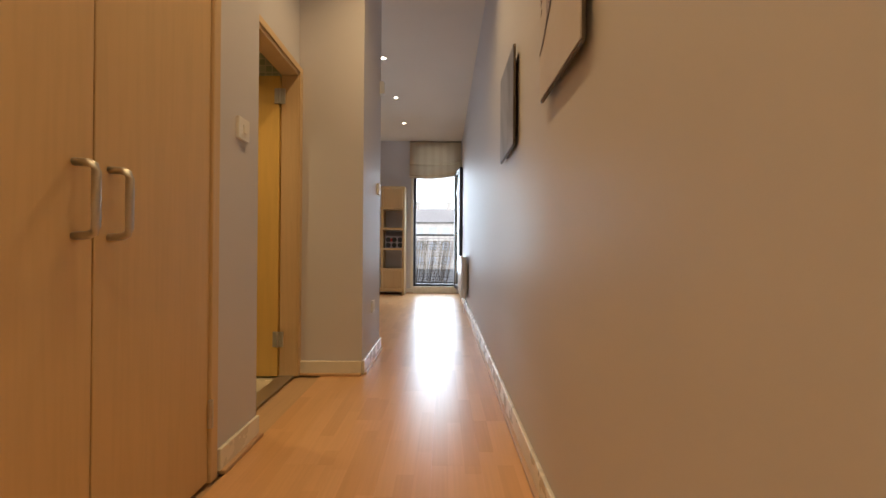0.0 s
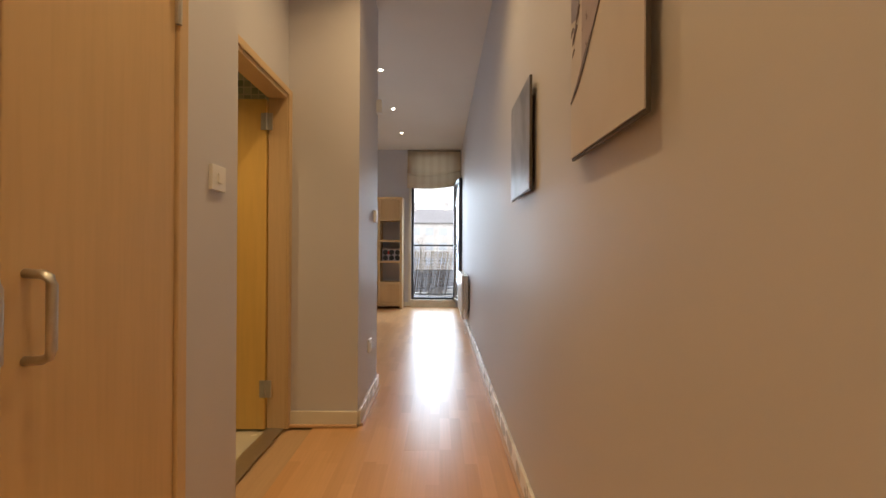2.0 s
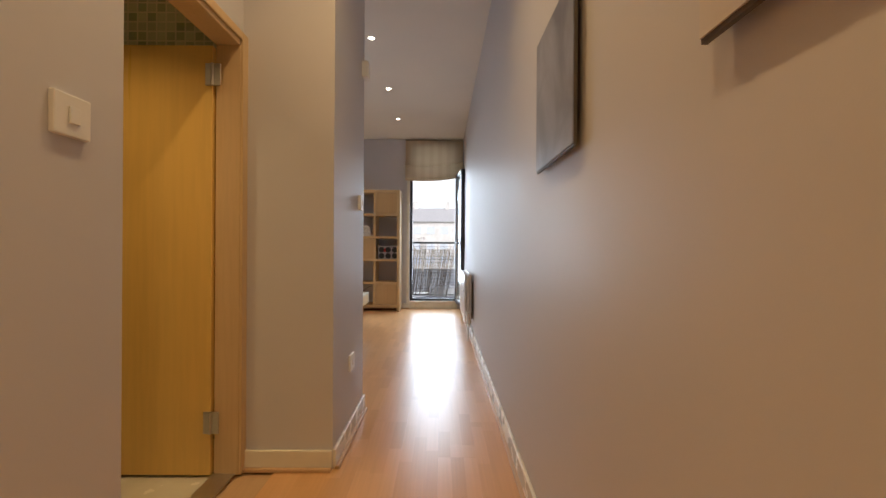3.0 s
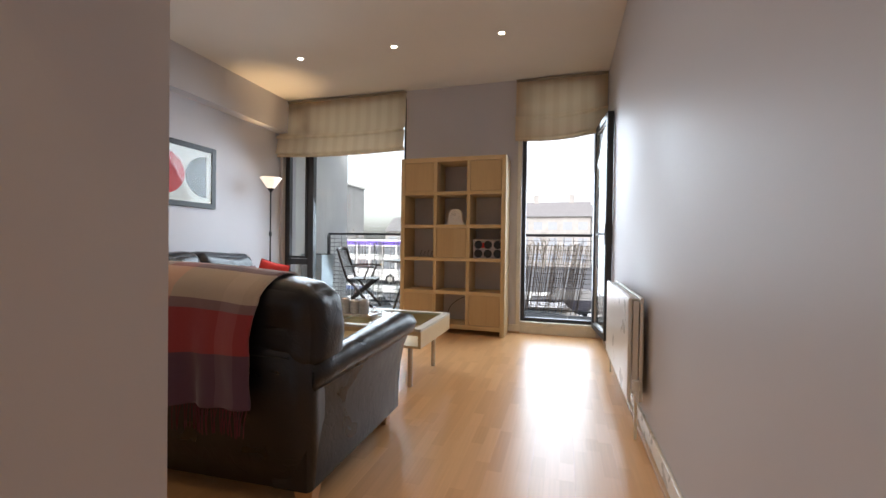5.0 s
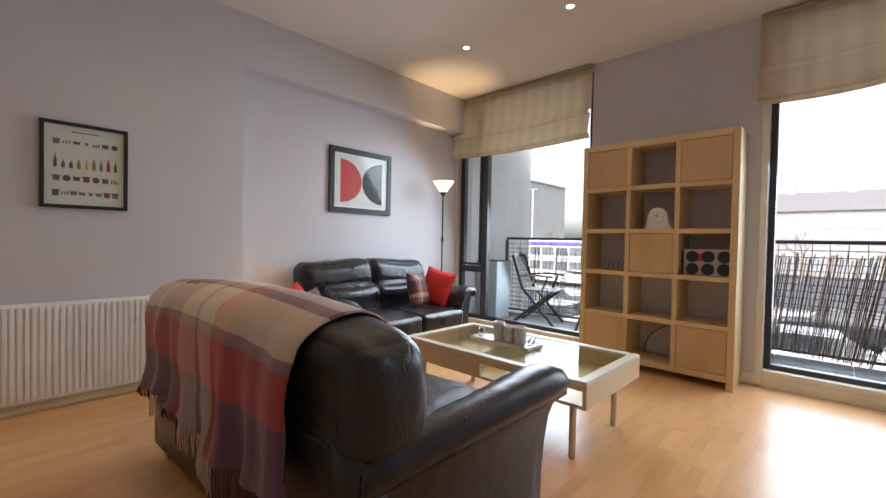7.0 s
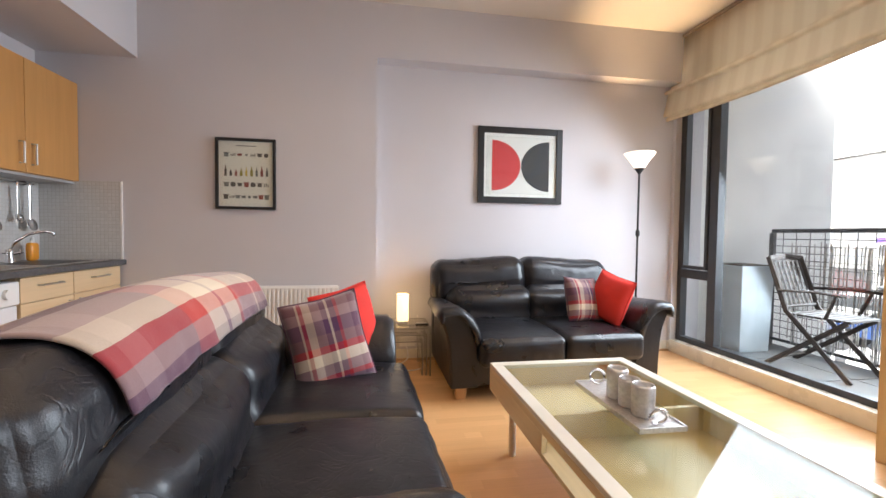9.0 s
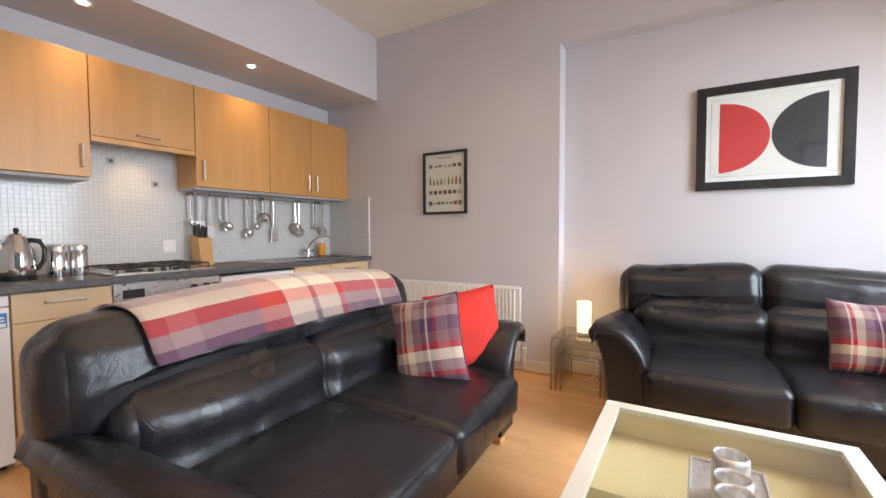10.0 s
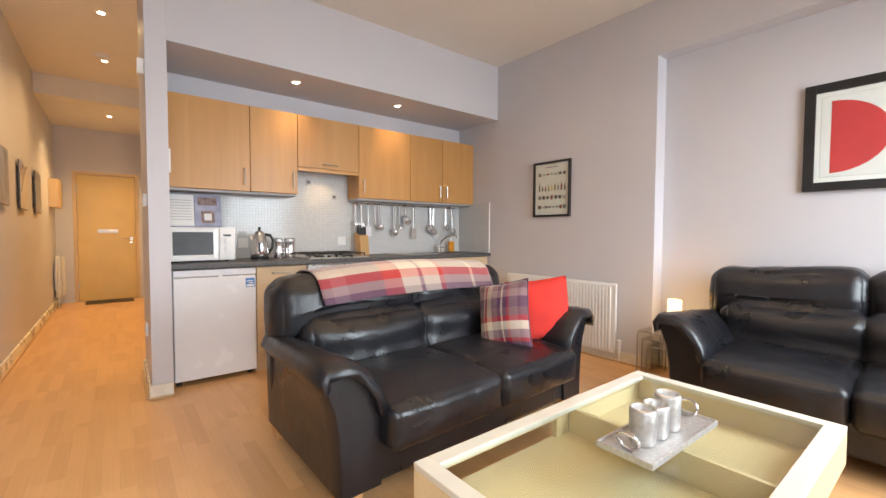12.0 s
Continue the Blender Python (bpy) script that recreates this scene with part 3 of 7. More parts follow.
def roman_blind(x0, x1, z_top, z_bot, lift, seed):
    """Striped roman blind: flat upper cloth, one soft fold and a slightly crooked hem."""
    th = thing("roman_blind", ((x0 + x1) / 2, WINDOW - 0.05, z_bot), "beige striped roman blind, half raised, with a sagging hem", "blind", "window blinds")
    bm = bmesh.new()
    uvl = bm.loops.layers.uv.new("UVMap")
    prof = [(z_top, 0.03), (z_top - 0.25, 0.04), (z_bot + 0.31, 0.05), (z_bot + 0.285, 0.100), (z_bot + 0.266, 0.118), (z_bot + 0.250, 0.110), (z_bot + 0.252, 0.070), (z_bot + 0.236, 0.084),
            (z_bot + 0.13, 0.102), (z_bot + 0.062, 0.122), (z_bot + 0.040, 0.118), (z_bot + 0.046, 0.070), (z_bot + 0.034, 0.088), (z_bot + 0.006, 0.096), (z_bot, 0.080), (z_bot + 0.02, 0.045)]
    nx = 40
    rows = []
    for k, (z, d) in enumerate(prof):
        row = []
        for i in range(nx + 1):
            u = i / nx
            sag = 0 if k == 0 else (-0.028 * math.sin(math.pi * u) * min(1, k / 4) + lift * u ** 2 * min(1, k / 4))
            ripple = 0.006 * noise.noise(Vector((u * 6 + seed, z * 4, 0)))
            row.append(bm.verts.new((x0 + (x1 - x0) * u, WINDOW - d + ripple, z + sag)))
        rows.append(row)
    for k in range(len(rows) - 1):
        for i in range(nx):
            f = bm.faces.new((rows[k][i], rows[k][i + 1], rows[k + 1][i + 1], rows[k + 1][i]))
            for lp, uu in zip(f.loops, (i, i + 1, i + 1, i)):
                lp[uvl].uv = (uu / nx * (x1 - x0), lp.vert.co.z)
    part("cloth", bm, BLIND, th, smooth=True)
    part("headrail", boxes((x0, x1, WINDOW - 0.05, WINDOW - 0.005, z_top - 0.005, z_top + 0.02), bevel=0.004), HEADRAIL, th)
    part("cord", rod(bmesh.new(), [(x1 - 0.02, WINDOW - 0.02, z_top - 0.02), (x1 - 0.02, WINDOW - 0.025, z_bot)], 0.002, 5), WHITEPLASTIC, th)


def blind_cloth():
    m = mat("beige_striped_blind", (0.5, 0.46, 0.36), 0.9, spec=0.2)
    tc = nd(m, "ShaderNodeTexCoord")
    sep = nd(m, "ShaderNodeSeparateXYZ")
    ln(m, tc.outputs["UV"], sep.inputs[0])
    s = nd(m, "ShaderNodeMath")
    s.operation = 'PINGPONG'
    s.inputs[1].default_value = 0.075
    ln(m, sep.outputs[0], s.inputs[0])
    k = nd(m, "ShaderNodeMath")
    k.operation = 'MULTIPLY'
    k.inputs[1].default_value = 13.0
    ln(m, s.outputs[0], k.inputs[0])
    col = ramp(m, k.outputs[0], [(0.3, (0.62, 0.52, 0.37)), (0.6, (0.74, 0.66, 0.51))])
    n = nd(m, "ShaderNodeTexNoise", Scale=260.0, Detail=2.0)
    ln(m, coords(m), n.inputs["Vector"])
    ln(m, mixc(m, col, ramp(m, n.outputs["Fac"], [(0.3, (0.8,) * 3), (0.7, (1, 1, 1))]), 0.6, "MULTIPLY"), bsdf(m).inputs["Base Color"])
    bump(m, n.outputs["Fac"], 0.3, 0.002)
    tl = nd(m, "ShaderNodeBsdfTranslucent")
    tl.inputs["Color"].default_value = (0.90, 0.70, 0.45, 1)
    mx = nd(m, "ShaderNodeMixShader", Fac=0.6)
    ln(m, bsdf(m).outputs[0], mx.inputs[1])
    ln(m, tl.outputs[0], mx.inputs[2])
    ln(m, mx.outputs[0], m.node_tree.nodes["Material Output"].inputs["Surface"])
    return m


HEADRAIL = plain("taupe_headrail_cloth", (0.34, 0.28, 0.20), 0.7)
BLIND = blind_cloth()
roman_blind(-4.425, -2.555, CEIL - 0.03, 2.20, 0.0, 1)
roman_blind(-1.175, RIGHT - 0.01, CEIL - 0.03, 2.24, 0.06, 5)

# ---- corridor ----
def doors_and_cupboard():
    cup = thing("hall_cupboard", (CUPBOARD, 0.7, 0), "built-in hall cupboard with beech veneer double doors", "cupboard")
    bm = bmesh.new()
    for y0, y1 in ((1.440, 1.485), (-0.2, -0.15)):
        box(bm, CUPBOARD - 0.1, CUPBOARD + 0.012, y0, y1, 0, 2.28, 0.004)
    box(bm, CUPBOARD - 0.1, CUPBOARD + 0.012, -0.15, 1.440, 2.23, 2.28, 0.004)
    part("frame", bm, DOORFRAME, cup)
    part("inside", boxes((CUPBOARD - 0.7, CUPBOARD - 0.6, -0.2, 1.5, 0, 2.28), (CUPBOARD - 0.6, CUPBOARD - 0.1, 1.385, 1.48, 0, 2.28), (CUPBOARD - 0.6, CUPBOARD - 0.1, -0.2, -0.15, 0, 2.28)), GLOSS, cup)
    for y0, y1, hy in ((0.945 + 0.002, 1.437, 0.992), (0.45, 0.945 - 0.002, 0.892), (-0.148, 0.447, 0.36)):
        leaf = part("door", boxes((CUPBOARD - 0.035, CUPBOARD + 0.002, y0, y1, 0.008, 2.228), bevel=0.003), BEECH_DOOR, cup)
        b = bmesh.new()
        x = CUPBOARD
        rod(b, [(x, hy, 0.865), (x + 0.036, hy, 0.867), (x + 0.048, hy, 0.873), (x + 0.053, hy, 0.886), (x + 0.053, hy, 1.012), (x + 0.048, hy, 1.025), (x + 0.036, hy, 1.031), (x, hy, 1.033)], 0.0095, 12)
        part("handle", b, SATIN, leaf, "satin metal D handle", smooth=True)
    for z in (0.2, 1.75):
        b = boxes((CUPBOARD + 0.003, CUPBOARD + 0.014, 1.429, 1.447, z, z + 0.1), bevel=0.002)
        rod(b, [(CUPBOARD + 0.014, 1.438, z), (CUPBOARD + 0.014, 1.438, z + 0.1)], 0.006)
        part("hinge", b, SATIN, cup)


doors_and_cupboard()


def bathroom_door():
    d = thing("bathroom_door", (DOORWALL, 2.3, 0), "plain beech veneer bathroom door standing open inwards", "door")
    bm = bmesh.new()
    x0, x1 = DOORWALL - 0.1, DOORWALL + 0.014
    box(bm, x0, x1, 2.690, 2.742, 0, 2.012, 0.003)
    box(bm, x0, x1, 1.8225, 1.87, 0, 2.012, 0.003)
    box(bm, x0, x1, 1.87, 2.690, 1.985, 2.012, 0.003)
    part("door_frame", bm, DOORFRAME, d)
    bm = bmesh.new()
    xx0, xx1 = DOORWALL + 0.0145, DOORWALL + 0.026
    box(bm, xx0, xx1, 2.690, 2.7415, 0, 2.045, 0.003)
    box(bm, xx0, xx1, 1.824, 2.690, 2.006, 2.045, 0.003)
    part("architrave", bm, DOORFRAME, d)
    leaf = part("leaf", boxes((x0 - 0.76, x0 - 0.006, 2.672, 2.712, 0.008, 1.975), bevel=0.002), DOORYELLOW, d, "beech veneer door leaf")
    for z in (0.2, 1.79):
        b = boxes((x0 - 0.035, x0 + 0.035, 2.664, 2.6715, z, z + 0.1), bevel=0.002)
        rod(b, [(x0 - 0.003, 2.664, z), (x0 - 0.003, 2.664, z + 0.1)], 0.007)
        part("hinge", b, SATIN, leaf, "steel butt hinge")
    b = boxes((x0 - 0.73, x0 - 0.69, 2.664, 2.6715, 0.95, 1.1), bevel=0.003)
    rod(b, [(x0 - 0.71, 2.668, 1.03), (x0 - 0.71, 2.63, 1.03), (x0 - 0.60, 2.62, 1.03)], 0.009)
    part("lever_handle", b, SATIN, leaf)
    part("threshold_strip", boxes((x0, DOORWALL, 1.87, 2.69, 0.001, 0.008), bevel=0.002), SATIN, d)


bathroom_door()


def front_door():
    d = thing("front_door", (-0.78, FRONT, 0), "plain yellow-gold painted front door, closed", "door")
    bm = bmesh.new()
    for s in ((-1.20, -1.155, FRONT - 0.1, FRONT + 0.014, 0, 2.06), (-0.415, -0.37, FRONT - 0.1, FRONT + 0.014, 0, 2.06), (-1.155, -0.415, FRONT - 0.1, FRONT + 0.014, 2.015, 2.06)):
        box(bm, *s, bevel=0.003)
    part("door_frame", bm, DOORFRAME, d)
    leaf = part("leaf", boxes((-1.152, -0.418, FRONT - 0.05, FRONT - 0.004, 0.01, 2.012), bevel=0.002), FRONTPAINT, d)
    part("letter_plate", boxes((-0.92, -0.66, FRONT - 0.004, FRONT + 0.006, 1.09, 1.155), (-0.90, -0.68, FRONT + 0.006, FRONT + 0.010, 1.105, 1.14), bevel=0.003), SATIN, leaf)
    b = bmesh.new()
    lathe(b, 0, 0, [(0.026, 0), (0.026, 0.008), (0, 0.008)], 16)
    bmesh.ops.rotate(b, matrix=Matrix.Rotation(radians(-90), 3, 'X'), verts=b.verts)
    bmesh.ops.translate(b, vec=(-1.09, FRONT - 0.004, 1.0), verts=b.verts)
    rod(b, [(-1.09, FRONT, 1.0), (-1.09, FRONT + 0.05, 1.0), (-1.08, FRONT + 0.055, 1.0), (-0.97, FRONT + 0.055, 1.0)], 0.009)
    part("lever_handle", b, CHROME, leaf)
    b = bmesh.new()
    rod(b, [(-1.09, FRONT - 0.004, 0.94), (-1.09, FRONT + 0.01, 0.94)], 0.02, 12)
    part("lock", b, CHROME, leaf)
    for z in (0.2, 1.72):
        part("hinge", boxes((-0.425, -0.41, FRONT - 0.004, FRONT + 0.016, z, z + 0.1), bevel=0.002), SATIN, leaf)
    m = thing("door_mat", (-0.78, FRONT + 0.3, 0), "dark brown coir door mat", "mat")
    part("mat", boxes((-1.10, -0.5, FRONT + 0.08, FRONT + 0.38, 0.001, 0.014), bevel=0.004), MATBROWN, m)


front_door()


def panel_material(name, kind):
    m = mat(name, (0.6, 0.58, 0.56), 0.35)
    tc = nd(m, "ShaderNodeTexCoord")
    mp = nd(m, "ShaderNodeMapping")
    mp.inputs["Scale"].default_value = (1, 2.2, 2.2)
    ln(m, tc.outputs["Object"], mp.inputs["Vector"])
    n = nd(m, "ShaderNodeTexNoise", Scale=1.4, Detail=6.0, Distortion=0.5)
    ln(m, mp.outputs[0], n.inputs["Vector"])
    if kind == 0:
        cols = [(0.35, (0.60, 0.55, 0.53)), (0.65, (0.66, 0.62, 0.60))]
    else:
        cols = [(0.3, (0.14, 0.15, 0.20)), (0.55, (0.34, 0.36, 0.44)), (0.8, (0.66, 0.66, 0.68))]
    ln(m, ramp(m, n.outputs["Fac"], cols), bsdf(m).inputs["Base Color"])
    return m


PHOTO = [panel_material("pale_photo_print", 0), panel_material("blue_grey_photo_print", 1)]
INK_LILAC = plain("lilac_print", (0.30, 0.28, 0.36), 0.3, vary=0.08, size=30.0)
INK_MAUVE = plain("mauve_print", (0.40, 0.34, 0.36), 0.3, vary=0.08, size=30.0)
INK_DARK = plain("dark_brown_print", (0.13, 0.09, 0.09), 0.3, vary=0.2, size=40.0)
EDGE = plain("dark_panel_edge", (0.10, 0.085, 0.075), 0.5)
for i, (y0, y1, label) in enumerate(((1.86, 2.285, "square blue-grey photo panel standing off the wall"), (0.915, 1.325, "square pale photo panel of a snowy house"), (-0.08, 0.36, "square photo panel in grey tones"))):
    p = thing("photo_panel", (RIGHT, (y0 + y1) / 2, 1.33), label, "picture", "photo panels in the corridor")
    part("backing", boxes((RIGHT - 0.018, RIGHT, y0 + 0.06, y1 - 0.06, 1.39, 1.73)), EDGE, p)
    part("board", boxes((RIGHT - 0.027, RIGHT - 0.018, y0, y1, 1.325, 1.79), bevel=0.001), EDGE, p)
    pr = part("print", boxes((RIGHT - 0.030, RIGHT - 0.0272, y0 + 0.002, y1 - 0.002, 1.332, 1.788)), PHOTO[(i + 1) % 2], p)
    if i == 1:
        x = RIGHT - 0.0312

        def ink(name, outline, material, lift):
            b = bmesh.new()
            near = [b.verts.new((x - lift, yy, zz)) for yy, zz in outline]
            far = [b.verts.new((x - lift + 0.0008, yy, zz)) for yy, zz in outline]
            b.faces.new(near)
            b.faces.new(far[::-1])
            for k in range(len(near)):
                b.faces.new((near[k - 1], near[k], far[k], far[k - 1]))
            bmesh.ops.recalc_face_normals(b, faces=b.faces)
            part(name, b, material, p)

        slope = [(1.323, 1.478), (1.27, 1.50), (1.215, 1.545), (1.16, 1.60), (1.10, 1.665), (1.02, 1.715), (0.93, 1.748)]
        ink("printed_sky", [(1.322, 1.70), (1.322, 1.786), (1.262, 1.786), (1.248, 1.74), (1.285, 1.69)], INK_LILAC, 0)
        ink("printed_house", [(1.238, 1.53), (1.238, 1.786), (1.115, 1.786), (1.115, 1.652), (1.16, 1.603), (1.215, 1.548)], INK_MAUVE, 0)
        ink("printed_snow_line", slope + [(yy, zz + 0.006 + 0.022 * math.sin(k * 0.9) ** 2) for k, (yy, zz) in reversed(list(enumerate(slope)))], INK_DARK, 0.0006)
        for yy, zz, r in ((1.30, 1.645, 0.012), (1.285, 1.66, 0.016), (1.27, 1.69, 0.014), (1.30, 1.61, 0.010), (1.26, 1.705, 0.010), (1.31, 1.67, 0.011)):
            ink("printed_twigs", [(yy + r * 1.0, zz - r), (yy + r * 0.7, zz + r * 0.4), (yy - r * 0.3, zz + r), (yy - r, zz + r * 0.5), (yy - r * 0.2, zz - r * 0.2)], INK_DARK, 0.0006)
        b = bmesh.new()
        for k in range(3):
            box(b, x - 0.0008, x - 0.0002, 1.155 + k * 0.016, 1.166 + k * 0.016, 1.715, 1.745)
        part("printed_window", b, INK_DARK, p)


def plate(name, x, y, z, w, h, face, label, cat, d=0.012, rocker=True):
    """A small white wall fitting on a wall that looks along +x (face 1) or -x (face -1)."""
    t = thing(name, (x, y, z), label, cat)
    part("plate", boxes((x, x + face * d, y - w / 2, y + w / 2, z - h / 2, z + h / 2), bevel=0.003), WHITEPLASTIC, t)
    if rocker:
        part("rocker", boxes((x + face * d, x + face * (d + 0.005), y - w * 0.14, y + w * 0.14, z - h * 0.2, z + h * 0.2), bevel=0.002), WHITEPLASTIC, t)
    return t


plate("light_switch", CUPBOARD, 1.665, 1.33, 0.09, 0.09, 1, "white double light switch on the corridor wall", "switch", 0.014)
plate("wall_socket", CORRIDOR, 3.12, 0.41, 0.10, 0.09, 1, "white electric socket low on the wall", "socket", 0.014)
plate("thermostat", CORRIDOR, 3.33, 1.33, 0.065, 0.09, 1, "white room thermostat on the wall", "thermostat", 0.022)
plate("alarm_sensor", CORRIDOR, 3.43, 2.19, 0.06, 0.10, 1, "white alarm sensor high on the wall", "sensor", 0.04, False)
plate("entry_phone", -1.17, 3.43, 1.60, 0.045, 0.16, -1, "white entry phone handset", "phone", 0.014, False)
mb = thing("meter_box", (RIGHT, -1.3, 1.5), "beech coloured wall box by the front door", "box")
part("body", boxes((RIGHT - 0.10, RIGHT, -1.5, -1.1, 1.45, 1.85), bevel=0.004), DOORFRAME, mb)
part("lid", boxes((RIGHT - 0.112, RIGHT - 0.1005, -1.495, -1.105, 1.455, 1.845), bevel=0.003), DOORFRAME, mb)


def radiator(name, x, face, y0, y1, z0, z1, double, label, flat_front=False):
    """Pressed steel panel radiator: ribbed front, side and top grille, valves and pipes."""
    t = thing(name, (x, (y0 + y1) / 2, z0), label, "radiator")

    def panel(d0):
        bm = bmesh.new()
        n = int((y1 - y0) / 0.0335)
        ys, ds = [], []
        for k in range(n):
            a = y0 + 0.03 + (y1 - y0 - 0.06) * k / n
            step = (y1 - y0 - 0.06) / n
            for f, d in ((0.0, 0.0), (0.18, 0.010), (0.62, 0.010), (0.8, 0.0)):
                ys.append(a + f * step)
                ds.append(d)
        ys = [y0] + ys + [y1]
        ds = [0.002] + ds + [0.002]
        zs = [(z0, -0.004), (z0 + 0.012, 0.004), (z0 + 0.045, None), (z1 - 0.045, None), (z1 - 0.012, 0.004), (z1, -0.004)]
        grid = []
        for z, flat in zs:
            grid.append([bm.verts.new((x + face * (d0 + 0.012 + (d if flat is None else flat)), y, z)) for y, d in zip(ys, ds)])
        for a, b in zip(grid, grid[1:]):
            for i in range(len(ys) - 1):
                bm.faces.new((a[i], a[i + 1], b[i + 1], b[i]))
        box(bm, x + face * d0, x + face * (d0 + 0.007), y0, y1, z0, z1, 0.003)
        bmesh.ops.recalc_face_normals(bm, faces=bm.faces)
        return bm

    depth = 0.085 if double else 0.035
    if flat_front:
        part("panel", boxes((x + face * depth, x + face * (depth + 0.02), y0, y1, z0, z1), bevel=0.006), RADIATOR, t, "smooth enamelled front panel")
        part("top_grille", boxes(*[(x + face * 0.05, x + face * 0.083, y0 + 0.03 + 0.03 * k, y0 + 0.048 + 0.03 * k, z1 - 0.016, z1 - 0.008) for k in range(int((y1 - y0 - 0.06) / 0.03))]), RADIATOR, t)
    else:
        part("panel", panel(depth), RADIATOR, t)
    if double:
        part("rear_panel", boxes((x + face * 0.028, x + face * 0.045, y0, y1, z0, z1), bevel=0.004), RADIATOR, t)
        part("side_cover", boxes((x + face * 0.05, x + face * 0.08, y0 + 0.012, y0 + 0.02, z0 + 0.04, z1 - 0.02), bevel=0.002), RADIATOR, t)
        part("side_cover", boxes((x + face * 0.05, x + face * 0.08, y1 - 0.02, y1 - 0.012, z0 + 0.04, z1 - 0.02), bevel=0.002), RADIATOR, t)
    else:
        part("side_cover", boxes((x + face * 0.012, x + face * 0.034, y1 - 0.012, y1, z0 + 0.03, z1), bevel=0.002), RADIATOR, t)
        part("top_cover", boxes((x + face * 0.010, x + face * 0.036, y0, y1 - 0.013, z1 - 0.006, z1 + 0.004), bevel=0.002), RADIATOR, t)
    for yb in (y0 + 0.15, y1 - 0.19):
        part("bracket", boxes((x, x + face * 0.03, yb, yb + 0.04, z0 + 0.1, z1 - 0.1)), RADIATOR, t)
    for s, yy in ((0, y0 - 0.03), (1, y1 + 0.03)):
        b = bmesh.new()
        xx = x + face * (depth * 0.75)
        rod(b, [(xx, y0 if s == 0 else y1, z0 + 0.05), (xx, yy, z0 + 0.05)], 0.011, 10)
        lathe(b, xx, yy, [(0.0, z0 + 0.01), (0.014, z0 + 0.012), (0.014, z0 + 0.07), (0.02, z0 + 0.075), (0.02, z0 + 0.125), (0, z0 + 0.13)], 12)
        v = part("valve", b, WHITEPLASTIC, t)
        part("pipe", rod(bmesh.new(), [(xx, yy, 0.0), (xx, yy, z0 + 0.02)], 0.0075, 8), GLOSS, t)


radiator("radiator", RIGHT, -1, 5.56, 6.74, 0.19, 0.755, True, "white double radiator with a smooth front, on the long wall", True)
radiator("radiator", LEFT, 1, 3.70, 4.95, 0.07, 0.675, False, "white ribbed panel radiator on the side wall")
radiator("radiator", RIGHT, -1, -1.72, -1.32, 0.15, 0.75, True, "small white radiator by the front door")


def downlight(x, y, z):
    t = thing("downlight", (x, y, z), "recessed halogen downlight with white rim, lit", "downlight", "ceiling downlights")
    b = bmesh.new()
    lathe(b, x, y, [(0.027, z + 0.0), (0.028, z - 0.003), (0.036, z - 0.006), (0.042, z - 0.004), (0.043, z + 0.0)], 20)
    part("rim", b, WHITEPLASTIC, t)
    b = bmesh.new()
    lathe(b, x, y, [(0.0, z - 0.003), (0.020, z - 0.002), (0.026, z + 0.0), (0.026, z + 0.001), (0, z + 0.001)], 16)
    o = part("bulb", b, BULB, t)
    o.visible_shadow = False


for sx, sy in ROOM_SPOTS + HALL_SPOTS:
    downlight(sx, sy, CEIL)
for sx, sy in KITCHEN_SPOTS:
    downlight(sx, sy, 2.385)
downlight(-0.85, -0.72, 2.73)
sm = thing("smoke_alarm", (-0.81, 1.12, CEIL), "white round smoke alarm on the ceiling", "smoke alarm")
b = bmesh.new()
lathe(b, -0.81, 1.12, [(0, CEIL - 0.045), (0.04, CEIL - 0.045), (0.062, CEIL - 0.035), (0.066, CEIL - 0.012), (0.07, CEIL)], 24)
part("housing", b, WHITEPLASTIC, sm)


# ---- kitchen ----
UF, BF, WT = 3.09, 3.36, 0.885     # upper fronts, base fronts, worktop top
KB = KITCHEN_BACK + 0.012


def bar_handle(x, y, z, length, vertical, parent):
    b = bmesh.new()
    if vertical:
        pts = [(x, y, z - length / 2), (x, y + 0.028, z - length / 2), (x, y + 0.028, z + length / 2), (x, y, z + length / 2)]
    else:
        pts = [(x - length / 2, y, z), (x - length / 2, y + 0.028, z), (x + length / 2, y + 0.028, z), (x + length / 2, y, z)]
    rod(b, pts, 0.0055, 8)
    return part("handle", b, SATIN, parent, "satin steel bar handle")


def wall_cabinet(x0, x1, z0, z1, doors, handles, label):
    t = thing("wall_cabinet", ((x0 + x1) / 2, UF, z0), label, "kitchen cabinet", "kitchen wall cabinets")
    a, b = min(x0, x1), max(x0, x1)
    part("body", boxes((a + 0.001, b - 0.001, KB, UF - 0.0205, z0, z1), bevel=0.002), KITCHEN, t)
    for (d0, d1), h in zip(doors, handles):
        d = part("door", boxes((min(d0, d1) + 0.0015, max(d0, d1) - 0.0015, UF - 0.019, UF, z0 + 0.002, z1 - 0.002), bevel=0.002), KITCHEN, t)
        if h:
            bar_handle(h[0], UF, h[1], 0.13, h[2], d)


Z0, Z1 = 1.455, 2.165
wall_cabinet(-1.18, -1.772, Z0, Z1, [(-1.18, -1.772)], [(-1.725, Z0 + 0.12, True)], "tall beech wall cabinet with single door")
wall_cabinet(-1.774, -2.168, Z0, Z1, [(-1.774, -2.168)], [(-2.125, Z0 + 0.12, True)], "narrow beech wall cabinet")
wall_cabinet(-2.170, -2.768, 1.70, Z1, [(-2.170, -2.768)], [(-2.47, 1.74, False)], "short beech cabinet over the cooker hood")


